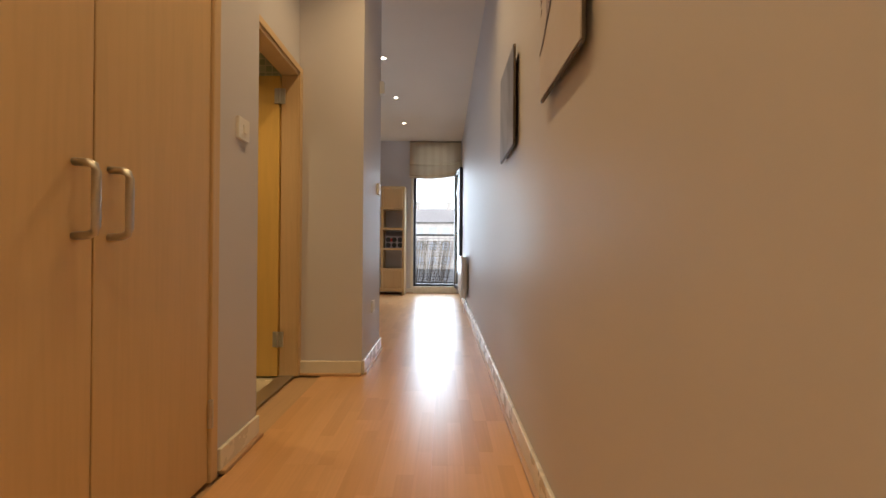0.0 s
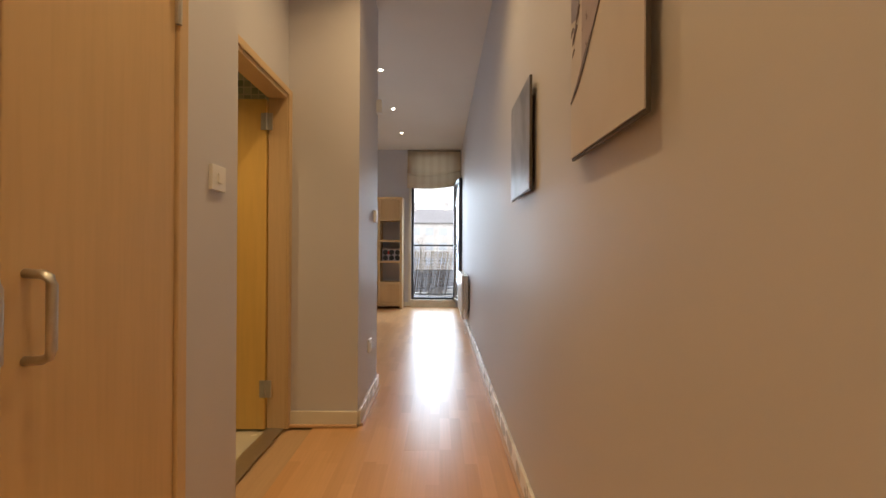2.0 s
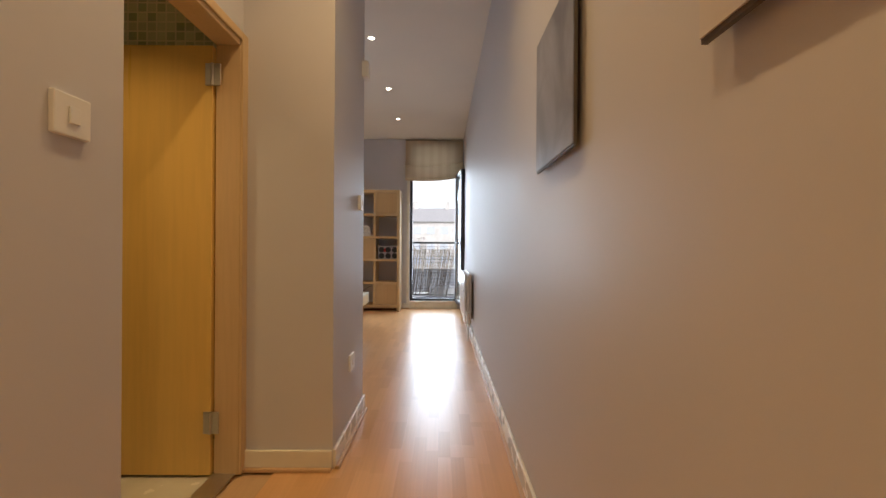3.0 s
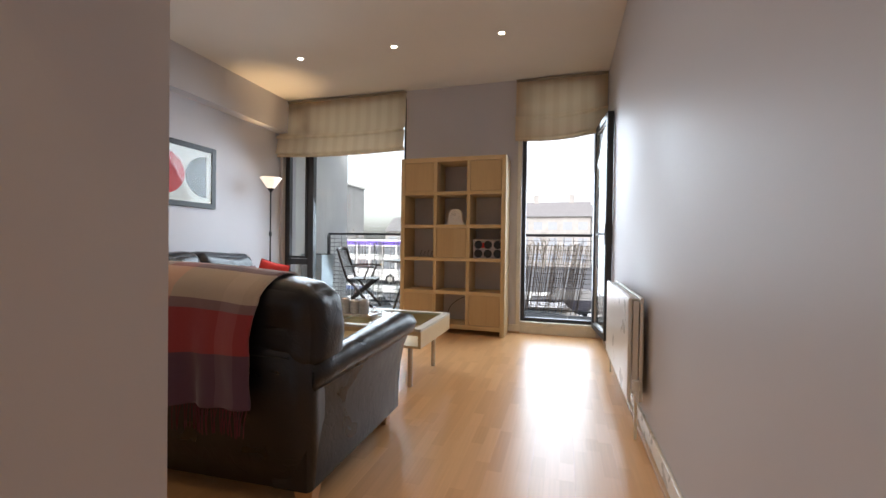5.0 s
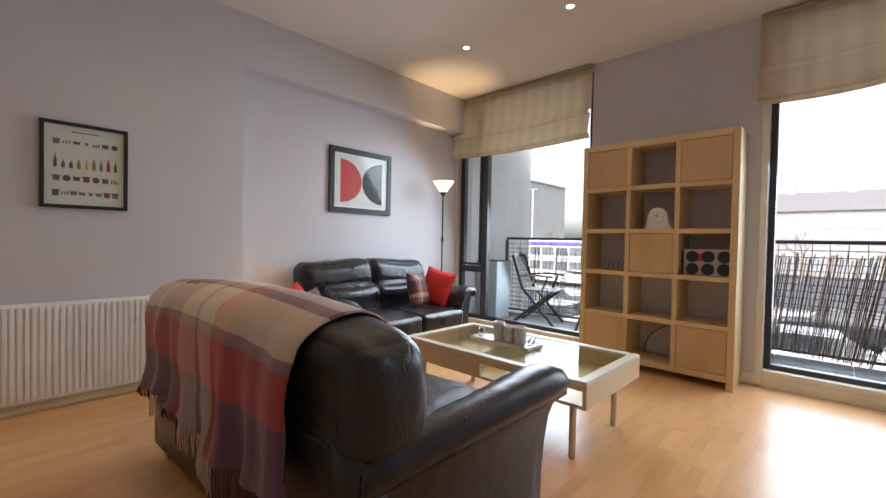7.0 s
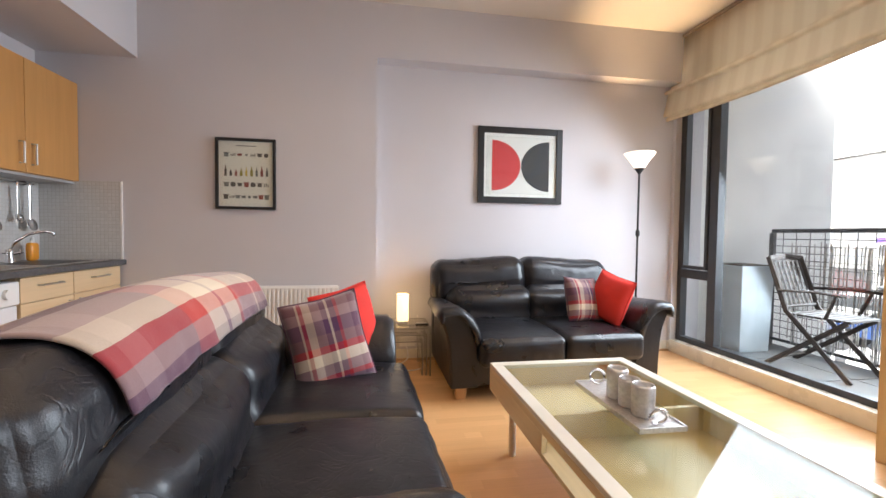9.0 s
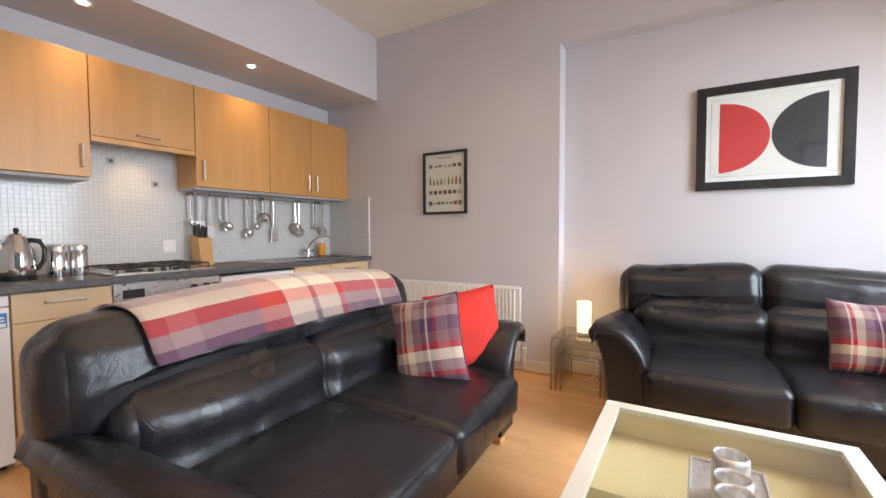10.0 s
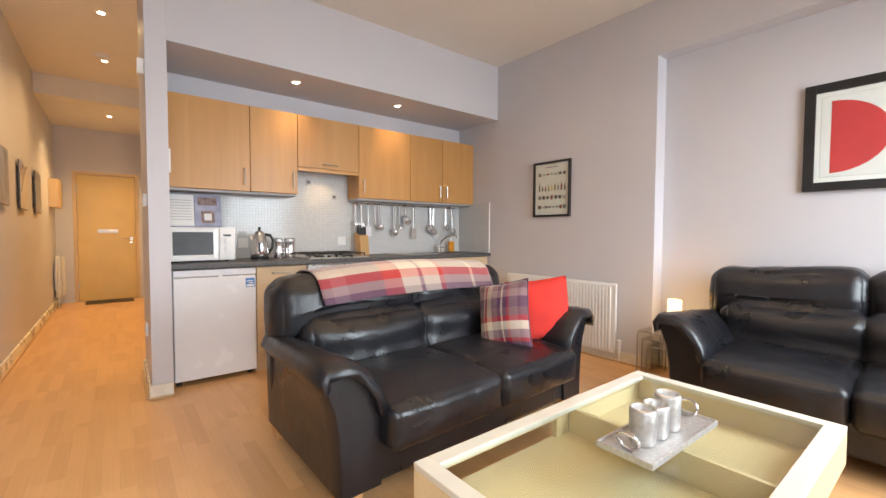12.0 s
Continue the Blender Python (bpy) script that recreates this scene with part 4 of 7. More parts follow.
def cooker_hood():
    t = thing("cooker_hood", (-2.47, 2.98, 1.668), "slim grey cooker hood under the short cabinet, lamp lit", "cooker hood")
    part("body", boxes((-2.74, -2.20, 2.86, 3.06, 1.690, 1.6995), bevel=0.002), GREYSTRIP, t)
    part("visor", boxes((-2.767, -2.171, 3.071, 3.09, 1.668, 1.6995), bevel=0.002), KITCHEN, t, "beech veneer visor")
    lens = part("lamp_lens", boxes((-2.50, -2.44, 2.98, 3.02, 1.6875, 1.6898)), HOOD_LENS, t, "dim lit lamp lens")
    lens.visible_shadow = False


cooker_hood()
wall_cabinet(-2.770, -3.372, Z0, Z1, [(-2.770, -3.372)], [(-2.815, Z0 + 0.12, True)], "beech wall cabinet with one door")
wall_cabinet(-3.374, -4.285, Z0, Z1, [(-3.374, -3.812), (-3.814, -4.285)], [(-3.765, Z0 + 0.12, True), (-3.86, Z0 + 0.12, True)], "double door beech wall cabinet")
cl = thing("cornice_strip", (-2.7, UF - 0.02, Z0), "grey light pelmet under the wall cabinets", "trim")
part("strip", boxes((-2.166, -1.18, KB, UF - 0.03, Z0 - 0.018, Z0 - 0.001), (-4.285, -2.772, KB, UF - 0.03, Z0 - 0.018, Z0 - 0.001)), GREYSTRIP, cl)

sb = structure("splashback", boxes((LEFT + 0.0, -1.17, KITCHEN_BACK, KITCHEN_BACK + 0.010, WT - 0.02, 1.72), (LEFT, LEFT + 0.010, KITCHEN_BACK + 0.011, 3.36, WT, 1.465)), TILE, "white mosaic tiled splashback", "splashback")
tr = structure("trim", boxes((LEFT, LEFT + 0.012, 3.361, 3.372, WT, 1.465)), WHITEPLASTIC, "white tile edge trim", "trim")
for px, pz in ((-2.36, 1.60), (-2.62, 1.47)):
    t = thing("picture_tile", (px, KB, pz), "small decorated feature tile in the splashback", "tile", "feature tiles")
    part("tile", boxes((px - 0.025, px + 0.025, KITCHEN_BACK + 0.010, KITCHEN_BACK + 0.016, pz - 0.025, pz + 0.025), bevel=0.002), GREYSTRIP, t)
    part("motif", boxes((px - 0.012, px + 0.012, KITCHEN_BACK + 0.016, KITCHEN_BACK + 0.018, pz - 0.012, pz + 0.012), bevel=0.001), EDGE, t)

wt = thing("worktop", (-2.7, 3.1, WT), "dark grey laminate kitchen worktop", "worktop")
bm = bmesh.new()
box(bm, LEFT + 0.002, -1.172, KB, 3.395, WT - 0.038, WT, 0.006, 3)
part("slab", bm, WORKTOP, wt)


def base_unit(x0, x1, rows, label, drawers=True):
    t = thing("base_cabinet", ((x0 + x1) / 2, BF, 0), label, "kitchen cabinet", "kitchen base cabinets")
    a, b = min(x0, x1), max(x0, x1)
    part("body", boxes((a + 0.001, b - 0.001, KB, BF - 0.0205, 0.15, WT - 0.04)), BASEWOOD, t)
    part("plinth", boxes((a, b, KB, BF - 0.06, 0.0, 0.149)), BASEWOOD, t)
    zt = WT - 0.045
    for z0, z1, vert in rows:
        d = part("drawer" if drawers else "door", boxes((a + 0.002, b - 0.002, BF - 0.019, BF, z0, z1), bevel=0.002), BASEWOOD, t)
        if vert is None:
            bar_handle((a + b) / 2, BF, (z0 + z1) / 2 + 0.02, 0.16, False, d)
        else:
            bar_handle(vert, BF, z1 - 0.1, 0.13, True, d)


base_unit(-1.742, -2.143, [(0.70, 0.838, None), (0.515, 0.697, None), (0.335, 0.512, None), (0.155, 0.332, None)], "maple drawer unit with four drawers")
base_unit(-3.377, -3.780, [(0.70, 0.838, None)], "maple base cabinet beside the sink")
base_unit(-3.782, -4.27, [(0.70, 0.838, None)], "maple base cabinet under the sink")
for a, b, h in ((-3.377, -3.780, -3.735), (-3.782, -4.27, -3.83)):
    t = thing("cabinet_door", ((a + b) / 2, BF, 0.155), "maple cabinet door under the sink", "cabinet door")
    d = part("panel", boxes((b + 0.002, a - 0.002, BF - 0.019, BF, 0.155, 0.697), bevel=0.002), BASEWOOD, t)
    bar_handle(h, BF, 0.6, 0.13, True, d)


def fridge():
    t = thing("under_counter_fridge", (-1.46, 3.1, 0), "white under-counter fridge with blue energy sticker", "fridge")
    part("body", boxes((-1.735, -1.185, KB + 0.03, 3.315, 0.03, 0.83), bevel=0.004), APPLIANCE, t)
    d = part("door", boxes((-1.735, -1.187, 3.322, 3.372, 0.04, 0.785), bevel=0.008), APPLIANCE, t)
    part("top_edge", boxes((-1.735, -1.187, 3.322, 3.37, 0.79, 0.84), bevel=0.006), APPLIANCE, t)
    part("hinge_cap", boxes((-1.50, -1.47, 3.372, 3.378, 0.775, 0.795), bevel=0.002), WHITEPLASTIC, d)
    part("sticker", boxes((-1.725, -1.66, 3.3722, 3.3735, 0.69, 0.76)), BLUE, d, "blue and white energy sticker")
    part("sticker_text", boxes((-1.715, -1.67, 3.3736, 3.3742, 0.735, 0.742), (-1.715, -1.68, 3.3736, 3.3742, 0.72, 0.727), (-1.72, -1.665, 3.3736, 3.3742, 0.695, 0.712)), WHITEPLASTIC, d)
    for x in (-1.70, -1.22):
        part("foot", lathe(bmesh.new(), x, 3.29, [(0.018, 0.0), (0.018, 0.02), (0.012, 0.03)], 10), BLACKPLASTIC, t)


BLUE = plain("blue_sticker", (0.06, 0.22, 0.55), 0.4)
fridge()


def oven():
    t = thing("built_in_oven", (-2.45, BF, 0.15), "stainless steel built-in oven under the hob", "oven")
    part("body", boxes((-2.752, -2.147, KB, BF - 0.02, 0.15, WT - 0.04)), STEEL, t)
    part("control_panel", boxes((-2.752, -2.147, BF - 0.02, BF + 0.004, 0.725, 0.838), bevel=0.003), STEEL, t)
    part("door", boxes((-2.752, -2.147, BF - 0.02, BF + 0.006, 0.2, 0.72), bevel=0.004), BLACKPLASTIC, t)
    part("display", boxes((-2.30, -2.19, BF + 0.004, BF + 0.007, 0.755, 0.805), bevel=0.001), BLACKPLASTIC, t)
    for x in (-2.58, -2.66, -2.72):
        b = bmesh.new()
        rod(b, [(x, BF + 0.004, 0.78), (x, BF + 0.028, 0.78)], 0.019, 14)
        part("knob", b, BLACKPLASTIC, t)
    part("handle", rod(bmesh.new(), [(-2.70, BF, 0.69), (-2.70, BF + 0.04, 0.69), (-2.20, BF + 0.04, 0.69), (-2.20, BF, 0.69)], 0.008), SATIN, t)
    part("plinth", boxes((-2.752, -2.147, KB, BF - 0.06, 0.0, 0.149)), BASEWOOD, t)


oven()


def washer():
    t = thing("washing_machine", (-3.07, 3.1, 0), "white washing machine under the worktop", "washing machine")
    part("body", boxes((-3.37, -2.762, KB, 3.33, 0.02, 0.825), bevel=0.006), APPLIANCE, t)
    part("control_panel", boxes((-3.37, -2.762, 3.331, 3.365, 0.70, 0.825), bevel=0.008), WHITEPLASTIC, t)
    part("front", boxes((-3.37, -2.762, 3.331, 3.35, 0.06, 0.695), bevel=0.006), APPLIANCE, t)
    b = bmesh.new()
    rod(b, [(-3.066, 3.35, 0.4), (-3.066, 3.375, 0.4)], 0.17, 28)
    part("door", b, SATIN, t)
    part("drawer", boxes((-2.94, -2.78, 3.3652, 3.369, 0.73, 0.80), bevel=0.003), WHITEPLASTIC, t)
    b = bmesh.new()
    rod(b, [(-3.28, 3.365, 0.765), (-3.28, 3.385, 0.765)], 0.026, 16)
    part("dial", b, WHITEPLASTIC, t)


washer()


def hob():
    t = thing("gas_hob", (-2.45, 3.08, WT), "stainless steel gas hob with black pan supports", "hob")
    part("plate", boxes((-2.735, -2.165, 2.89, 3.35, WT, WT + 0.012), bevel=0.004), STEEL, t)
    for x in (-2.31, -2.59):
        for y in (3.01, 3.22):
            b = bmesh.new()
            lathe(b, x, y, [(0.045, WT + 0.012), (0.045, WT + 0.02), (0.03, WT + 0.026), (0, WT + 0.026)], 18)
            part("burner", b, BLACK, t)
        b = bmesh.new()
        for y in (2.92, 3.115, 3.31):
            rod(b, [(x - 0.12, y, WT + 0.04), (x + 0.12, y, WT + 0.04)], 0.006, 6)
        for dx in (-0.12, 0.12):
            rod(b, [(x + dx, 2.92, WT + 0.012), (x + dx, 2.92, WT + 0.04), (x + dx, 3.31, WT + 0.04), (x + dx, 3.31, WT + 0.012)], 0.006, 6)
        for y in (3.01, 3.22):
            for ang in range(4):
                c, s = math.cos(ang * math.pi / 2 + 0.785), math.sin(ang * math.pi / 2 + 0.785)
                rod(b, [(x + c * 0.03, y + s * 0.03, WT + 0.042), (x + c * 0.11, y + s * 0.085, WT + 0.044)], 0.005, 6)
        part("pan_support", b, BLACK, t)
    for k in range(4):
        b = bmesh.new()
        lathe(b, -2.56 + k * 0.07, 3.335, [(0.016, WT + 0.012), (0.014, WT + 0.03), (0, WT + 0.031)], 12)
        part("knob", b, BLACKPLASTIC, t)


hob()


def microwave():
    t = thing("microwave_oven", (-1.4, 3.1, WT), "white microwave oven on the worktop", "microwave")
    x0, x1, z0, z1, y = -1.625, -1.185, WT + 0.012, WT + 0.265, 3.215
    part("case", boxes((x0, x1, KB + 0.06, y - 0.02, z0, z1), bevel=0.006), WHITEPLASTIC, t)
    d = part("door", boxes((x0 + 0.115, x1, y - 0.019, y, z0, z1), bevel=0.006), WHITEPLASTIC, t)
    part("door_window", boxes((x0 + 0.155, x1 - 0.02, y, y + 0.003, z0 + 0.045, z1 - 0.035), bevel=0.002), SMOKE, d)
    part("window_surround", boxes((x0 + 0.125, x0 + 0.152, y, y + 0.002, z0 + 0.03, z1 - 0.025), bevel=0.001), SATIN, d)
    part("control_panel", boxes((x0, x0 + 0.113, y - 0.019, y, z0, z1), bevel=0.006), WHITEPLASTIC, t)
    part("display", boxes((x0 + 0.03, x0 + 0.085, y, y + 0.002, z0 + 0.185, z0 + 0.2), bevel=0.001), BLACKPLASTIC, t)
    for z in (z0 + 0.15, z0 + 0.09):
        b = bmesh.new()
        rod(b, [(x0 + 0.057, y, z), (x0 + 0.057, y + 0.02, z)], 0.022, 16)
        part("dial", b, WHITEPLASTIC, t)
    for x in (x0 + 0.05, x1 - 0.05):
        part("foot", lathe(bmesh.new(), x, y - 0.06, [(0.015, WT), (0.013, z0)], 10), BLACKPLASTIC, t)
    # recipe book leaning on top
    c = thing("recipe_book", (-1.37, 3.05, z1), "open recipe book in an acrylic stand on the microwave", "book")
    c.scale = (1.06, 1, 1.12)
    tilt = Matrix.Translation((0, 2.99, z1)) @ Matrix.Rotation(radians(12), 4, 'X')

    def lean(bm):
        bmesh.ops.transform(bm, matrix=tilt, verts=bm.verts)
        return bm
    part("cover", lean(boxes((-1.56, -1.195, 0.0, 0.012, 0.0, 0.24), bevel=0.002)), BLUEGREY, c)
    part("left_page", lean(boxes((-1.375, -1.205, 0.0125, 0.02, 0.008, 0.234), bevel=0.002)), PAPER, c)
    part("right_page", lean(boxes((-1.552, -1.378, 0.0125, 0.02, 0.008, 0.234), bevel=0.002)), BLUEGREY, c)
    part("printed_text", lean(boxes(*[(-1.36, -1.23 + 0.01 * (k % 3), 0.0201, 0.0206, 0.05 + k * 0.02, 0.056 + k * 0.02) for k in range(8)])), GREYINK, c)
    part("printed_photo", lean(boxes((-1.51, -1.42, 0.0201, 0.0206, 0.03, 0.12), (-1.53, -1.40, 0.0201, 0.0206, 0.16, 0.22))), FOODINK, c)
    part("printed_plate", lean(boxes((-1.49, -1.44, 0.0207, 0.021, 0.05, 0.1), bevel=0.0)), PAPER, c)


SMOKE = plain("smoked_oven_window", (0.10, 0.11, 0.12), 0.2, vary=0.1)
BLUEGREY = plain("blue_grey_page", (0.34, 0.35, 0.46), 0.5, vary=0.2, size=14.0)
PAPER = plain("white_paper", (0.78, 0.77, 0.75), 0.7, vary=0.03)
GREYINK = plain("grey_ink", (0.5, 0.5, 0.5), 0.7)
FOODINK = plain("brown_printed_photo", (0.25, 0.17, 0.15), 0.5, vary=0.5, size=40.0)
microwave()


def kettle():
    t = thing("kettle", (-1.835, 3.1, WT), "stainless steel cordless kettle with black handle", "kettle")
    x, y = -1.835, 3.1
    part("base", lathe(bmesh.new(), x, y, [(0, WT), (0.082, WT), (0.084, WT + 0.02), (0.076, WT + 0.026), (0, WT + 0.026)], 24), BLACKPLASTIC, t)
    part("body", lathe(bmesh.new(), x, y, [(0.078, WT + 0.027), (0.082, WT + 0.04), (0.080, WT + 0.09), (0.068, WT + 0.15), (0.052, WT + 0.185), (0.046, WT + 0.195)], 28), CHROME, t, smooth=True)
    part("lid", lathe(bmesh.new(), x, y, [(0.046, WT + 0.195), (0.042, WT + 0.21), (0.02, WT + 0.222), (0, WT + 0.224)], 20), CHROME, t, smooth=True)
    part("knob", lathe(bmesh.new(), x, y, [(0.008, WT + 0.222), (0.014, WT + 0.235), (0.01, WT + 0.248), (0, WT + 0.25)], 12), BLACKPLASTIC, t)
    b = bmesh.new()
    rod(b, [(x - 0.05, y, WT + 0.19), (x - 0.10, y, WT + 0.185), (x - 0.125, y, WT + 0.14), (x - 0.118, y, WT + 0.09), (x - 0.09, y, WT + 0.055), (x - 0.078, y, WT + 0.05)], 0.013, 10)
    part("handle", b, BLACKPLASTIC, t, smooth=True)
    b = bmesh.new()
    rod(b, [(x + 0.055, y, WT + 0.15), (x + 0.082, y, WT + 0.185)], 0.016, 10)
    part("spout", b, CHROME, t)
    part("water_gauge", boxes((x + 0.01, x + 0.03, y + 0.072, y + 0.082, WT + 0.06, WT + 0.13), bevel=0.003), BLACKPLASTIC, t)
    return t


kettle().scale = (0.88, 0.88, 1.1)
for i, x in enumerate((-2.005, -2.10)):
    t = thing("storage_canister", (x, 3.06, WT), "polished steel storage canister with lid", "canister", "worktop canisters")
    t.scale = (1, 1, 1.14)
    part("body", lathe(bmesh.new(), x, 3.06, [(0, WT), (0.043, WT), (0.044, WT + 0.005), (0.044, WT + 0.125), (0.042, WT + 0.128)], 24), CHROME, t, smooth=True)
    part("lid", lathe(bmesh.new(), x, 3.06, [(0.046, WT + 0.128), (0.046, WT + 0.15), (0.04, WT + 0.156), (0, WT + 0.157)], 24), STEEL, t)


def knife_block():
    t = thing("knife_block", (-2.86, 2.98, WT), "beech knife block with black-handled knives", "knife block")
    b = boxes((-2.91, -2.815, 2.92, 3.04, WT, WT + 0.2), bevel=0.003)
    for v in b.verts:
        if v.co.z > WT + 0.1:
            v.co.y -= 0.03
            v.co.z += 0.03 * (3.0 - v.co.y) / 0.12
    part("block", b, BLOCK, t)
    for k in range(6):
        x, y = -2.895 + 0.03 * (k % 3), 2.93 + 0.045 * (k // 3)
        z = WT + 0.2 + (0.02 if k < 3 else 0.0)
        part("knife_handle", boxes((x - 0.008, x + 0.008, y - 0.02, y + 0.002, z - 0.01, z + 0.075 + 0.012 * (k % 2)), bevel=0.004), BLACKPLASTIC, t)


knife_block()


def utensils():
    r = thing("utensil_rail", (-3.45, KB, 1.42), "steel hanging rail under the wall cabinets", "rail")
    part("rail", rod(bmesh.new(), [(-4.18, KB + 0.04, 1.415), (-2.80, KB + 0.04, 1.415)], 0.006, 8), CHROME, r)
    for x in (-4.1, -3.45, -2.85):
        part("bracket", boxes((x - 0.012, x + 0.012, KB - 0.001, KB + 0.045, 1.405, 1.43), bevel=0.002), BLACKPLASTIC, r)
    kinds = [(-2.83, 0, 0.24), (-2.90, 2, 0.25), (-2.98, 2, 0.30), (-3.06, 3, 0.2), (-3.12, 1, 0.26), (-3.30, 1, 0.33), (-3.375, 0, 0.28),
             (-3.455, 4, 0.15), (-3.56, 2, 0.32), (-3.80, 4, 0.26), (-3.845, 1, 0.32), (-4.03, 0, 0.27), (-4.13, 1, 0.31)]
    for x, k, ln_ in [(x, k, 1.14 * size) for x, k, size in kinds]:
        t = thing("kitchen_utensil", (x, KB + 0.05, 1.41 - ln_), ("long steel serving spoon", "steel ladle", "steel slotted spatula", "steel whisk", "round steel sieve")[k] + " hanging from the rail", "utensil", "hanging utensils")
        y = KB + 0.052
        b = bmesh.new()
        rod(b, [(x, y - 0.008, 1.422), (x, y, 1.425), (x, y + 0.004, 1.412), (x, y, 1.40), (x, y, 1.41 - ln_ * 0.68)], 0.0055, 6, (0.010, 0.004))
        part("handle", b, CHROME, t)
        z = 1.41 - ln_ * 0.68
        b = bmesh.new()
        if k == 2:
            box(b, x - 0.034, x + 0.034, y - 0.002, y + 0.003, z - ln_ * 0.32, z, 0.002)
            part("blade", b, CHROME, t)
        elif k == 3:
            for a in range(5):
                s = (a - 2) * 0.014
                rod(b, [(x, y, z), (x + s, y + 0.008, z - 0.05), (x, y + 0.004, z - 0.085)], 0.0018, 4)
            part("wires", b, CHROME, t)
        else:
            rr = (0.030, 0.043, 0.054)[0 if k == 0 else 1 if k == 1 else 2]
            lathe(b, 0, 0, [(0, -0.018), (rr * 0.6, -0.013), (rr, 0.0), (rr * 0.97, 0.003), (rr * 0.55, -0.009), (0, -0.013)], 16)
            bmesh.ops.rotate(b, matrix=Matrix.Rotation(radians(-75), 3, 'X'), verts=b.verts)
            bmesh.ops.translate(b, vec=(x, y + 0.01, z - rr * 0.8), verts=b.verts)
            part("bowl", b, CHROME, t, smooth=True)


utensils()


def sink():
    t = thing("sink", (-3.75, 3.1, WT), "stainless steel inset sink with drainer", "sink")
    part("bowl_rim", boxes((-4.2, -3.2, 2.90, 3.33, WT, WT + 0.004), bevel=0.002), STEEL, t)
    part("drainer_ribs", boxes(*[(-3.62, -3.25, 2.95 + 0.05 * k, 2.965 + 0.05 * k, WT + 0.004, WT + 0.008) for k in range(7)]), STEEL, t)
    # flat dark plate imitates the shaded hollow of the bowl
    part("basin_shade_plate", boxes((-4.12, -3.70, 2.96, 3.28, WT + 0.0041, WT + 0.0055)), BLACKPLASTIC, t)
    f = thing("mixer_tap", (-3.88, 2.90, WT), "chrome swan-neck mixer tap with cross handles", "tap")
    x, y = -3.90, 2.925
    part("body", lathe(bmesh.new(), x, y, [(0.026, WT + 0.004), (0.024, WT + 0.02), (0.018, WT + 0.04), (0.018, WT + 0.075), (0.012, WT + 0.09)], 16), CHROME, f, smooth=True)
    b = bmesh.new()
    rod(b, [(x, y, WT + 0.08), (x - 0.01, y + 0.02, WT + 0.13), (x - 0.05, y + 0.07, WT + 0.185), (x - 0.10, y + 0.13, WT + 0.205), (x - 0.13, y + 0.16, WT + 0.195), (x - 0.135, y + 0.165, WT + 0.175)], 0.010, 10)
    part("spout", b, CHROME, f, smooth=True)
    for s in (-1, 1):
        b = bmesh.new()
        rod(b, [(x, y, WT + 0.055), (x + s * 0.05, y + 0.02, WT + 0.065)], 0.010, 8)
        for a in range(4):
            c, q = math.cos(a * math.pi / 2), math.sin(a * math.pi / 2)
            rod(b, [(x + s * 0.05, y + 0.02, WT + 0.065), (x + s * 0.052, y + 0.02 + c * 0.022, WT + 0.066 + q * 0.022)], 0.005, 6)
        part("cross_handle", b, CHROME, f)
    s = thing("soap_bottle", (-4.08, 2.92, WT), "clear bottle with orange washing-up liquid", "bottle")
    part("bottle", soft_box(bmesh.new(), (-4.08, 2.925, WT + 0.065), (0.075, 0.045, 0.122), 0.018, 0.002, 0, 8), SOAP, s, smooth=True)
    part("cap", lathe(bmesh.new(), -4.08, 2.925, [(0.012, WT + 0.125), (0.012, WT + 0.15), (0.006, WT + 0.165), (0, WT + 0.166)], 12), WHITEPLASTIC, s)


SOAP = plain("orange_liquid", (0.75, 0.30, 0.03), 0.15, vary=0.1)
sink()
for x, z in ((-1.765, 1.02), (-2.70, 1.03)):
    t = thing("wall_socket", (x, KB, z), "white double socket in the splashback", "socket", "kitchen sockets")
    part("plate", boxes((x - 0.043, x + 0.043, KITCHEN_BACK + 0.010, KITCHEN_BACK + 0.019, z - 0.043, z + 0.043), bevel=0.003), WHITEPLASTIC, t)
    part("rocker", boxes((x - 0.01, x + 0.01, KITCHEN_BACK + 0.019, KITCHEN_BACK + 0.023, z + 0.01, z + 0.03), bevel=0.001), WHITEPLASTIC, t)

# ---- living room ----
def tube_loft(bm, rings):
    """Joins rings of points into a closed skin with capped ends."""
    vs = [[bm.verts.new(p) for p in r] for r in rings]
    n = len(vs[0])
    for a, b in zip(vs, vs[1:]):
        for k in range(n):
            bm.faces.new((a[k], a[(k + 1) % n], b[(k + 1) % n], b[k]))
    bm.faces.new(vs[0])
    bm.faces.new(list(reversed(vs[-1])))
    bmesh.ops.recalc_face_normals(bm, faces=bm.faces)
    return bm


def smooth_path(pts, k=5):
    """Points along a smooth curve through pts."""
    out = []
    p = [Vector(q) for q in pts]
    for i in range(len(p) - 1):
        a, b, c, d = p[max(i - 1, 0)], p[i], p[i + 1], p[min(i + 2, len(p) - 1)]
        for s in range(k):
            t = s / k
            out.append(0.5 * ((2 * b) + (c - a) * t + (2 * a - 5 * b + 4 * c - d) * t * t + (3 * b - a - 3 * c + d) * t ** 3))
    out.append(p[-1])
    return out


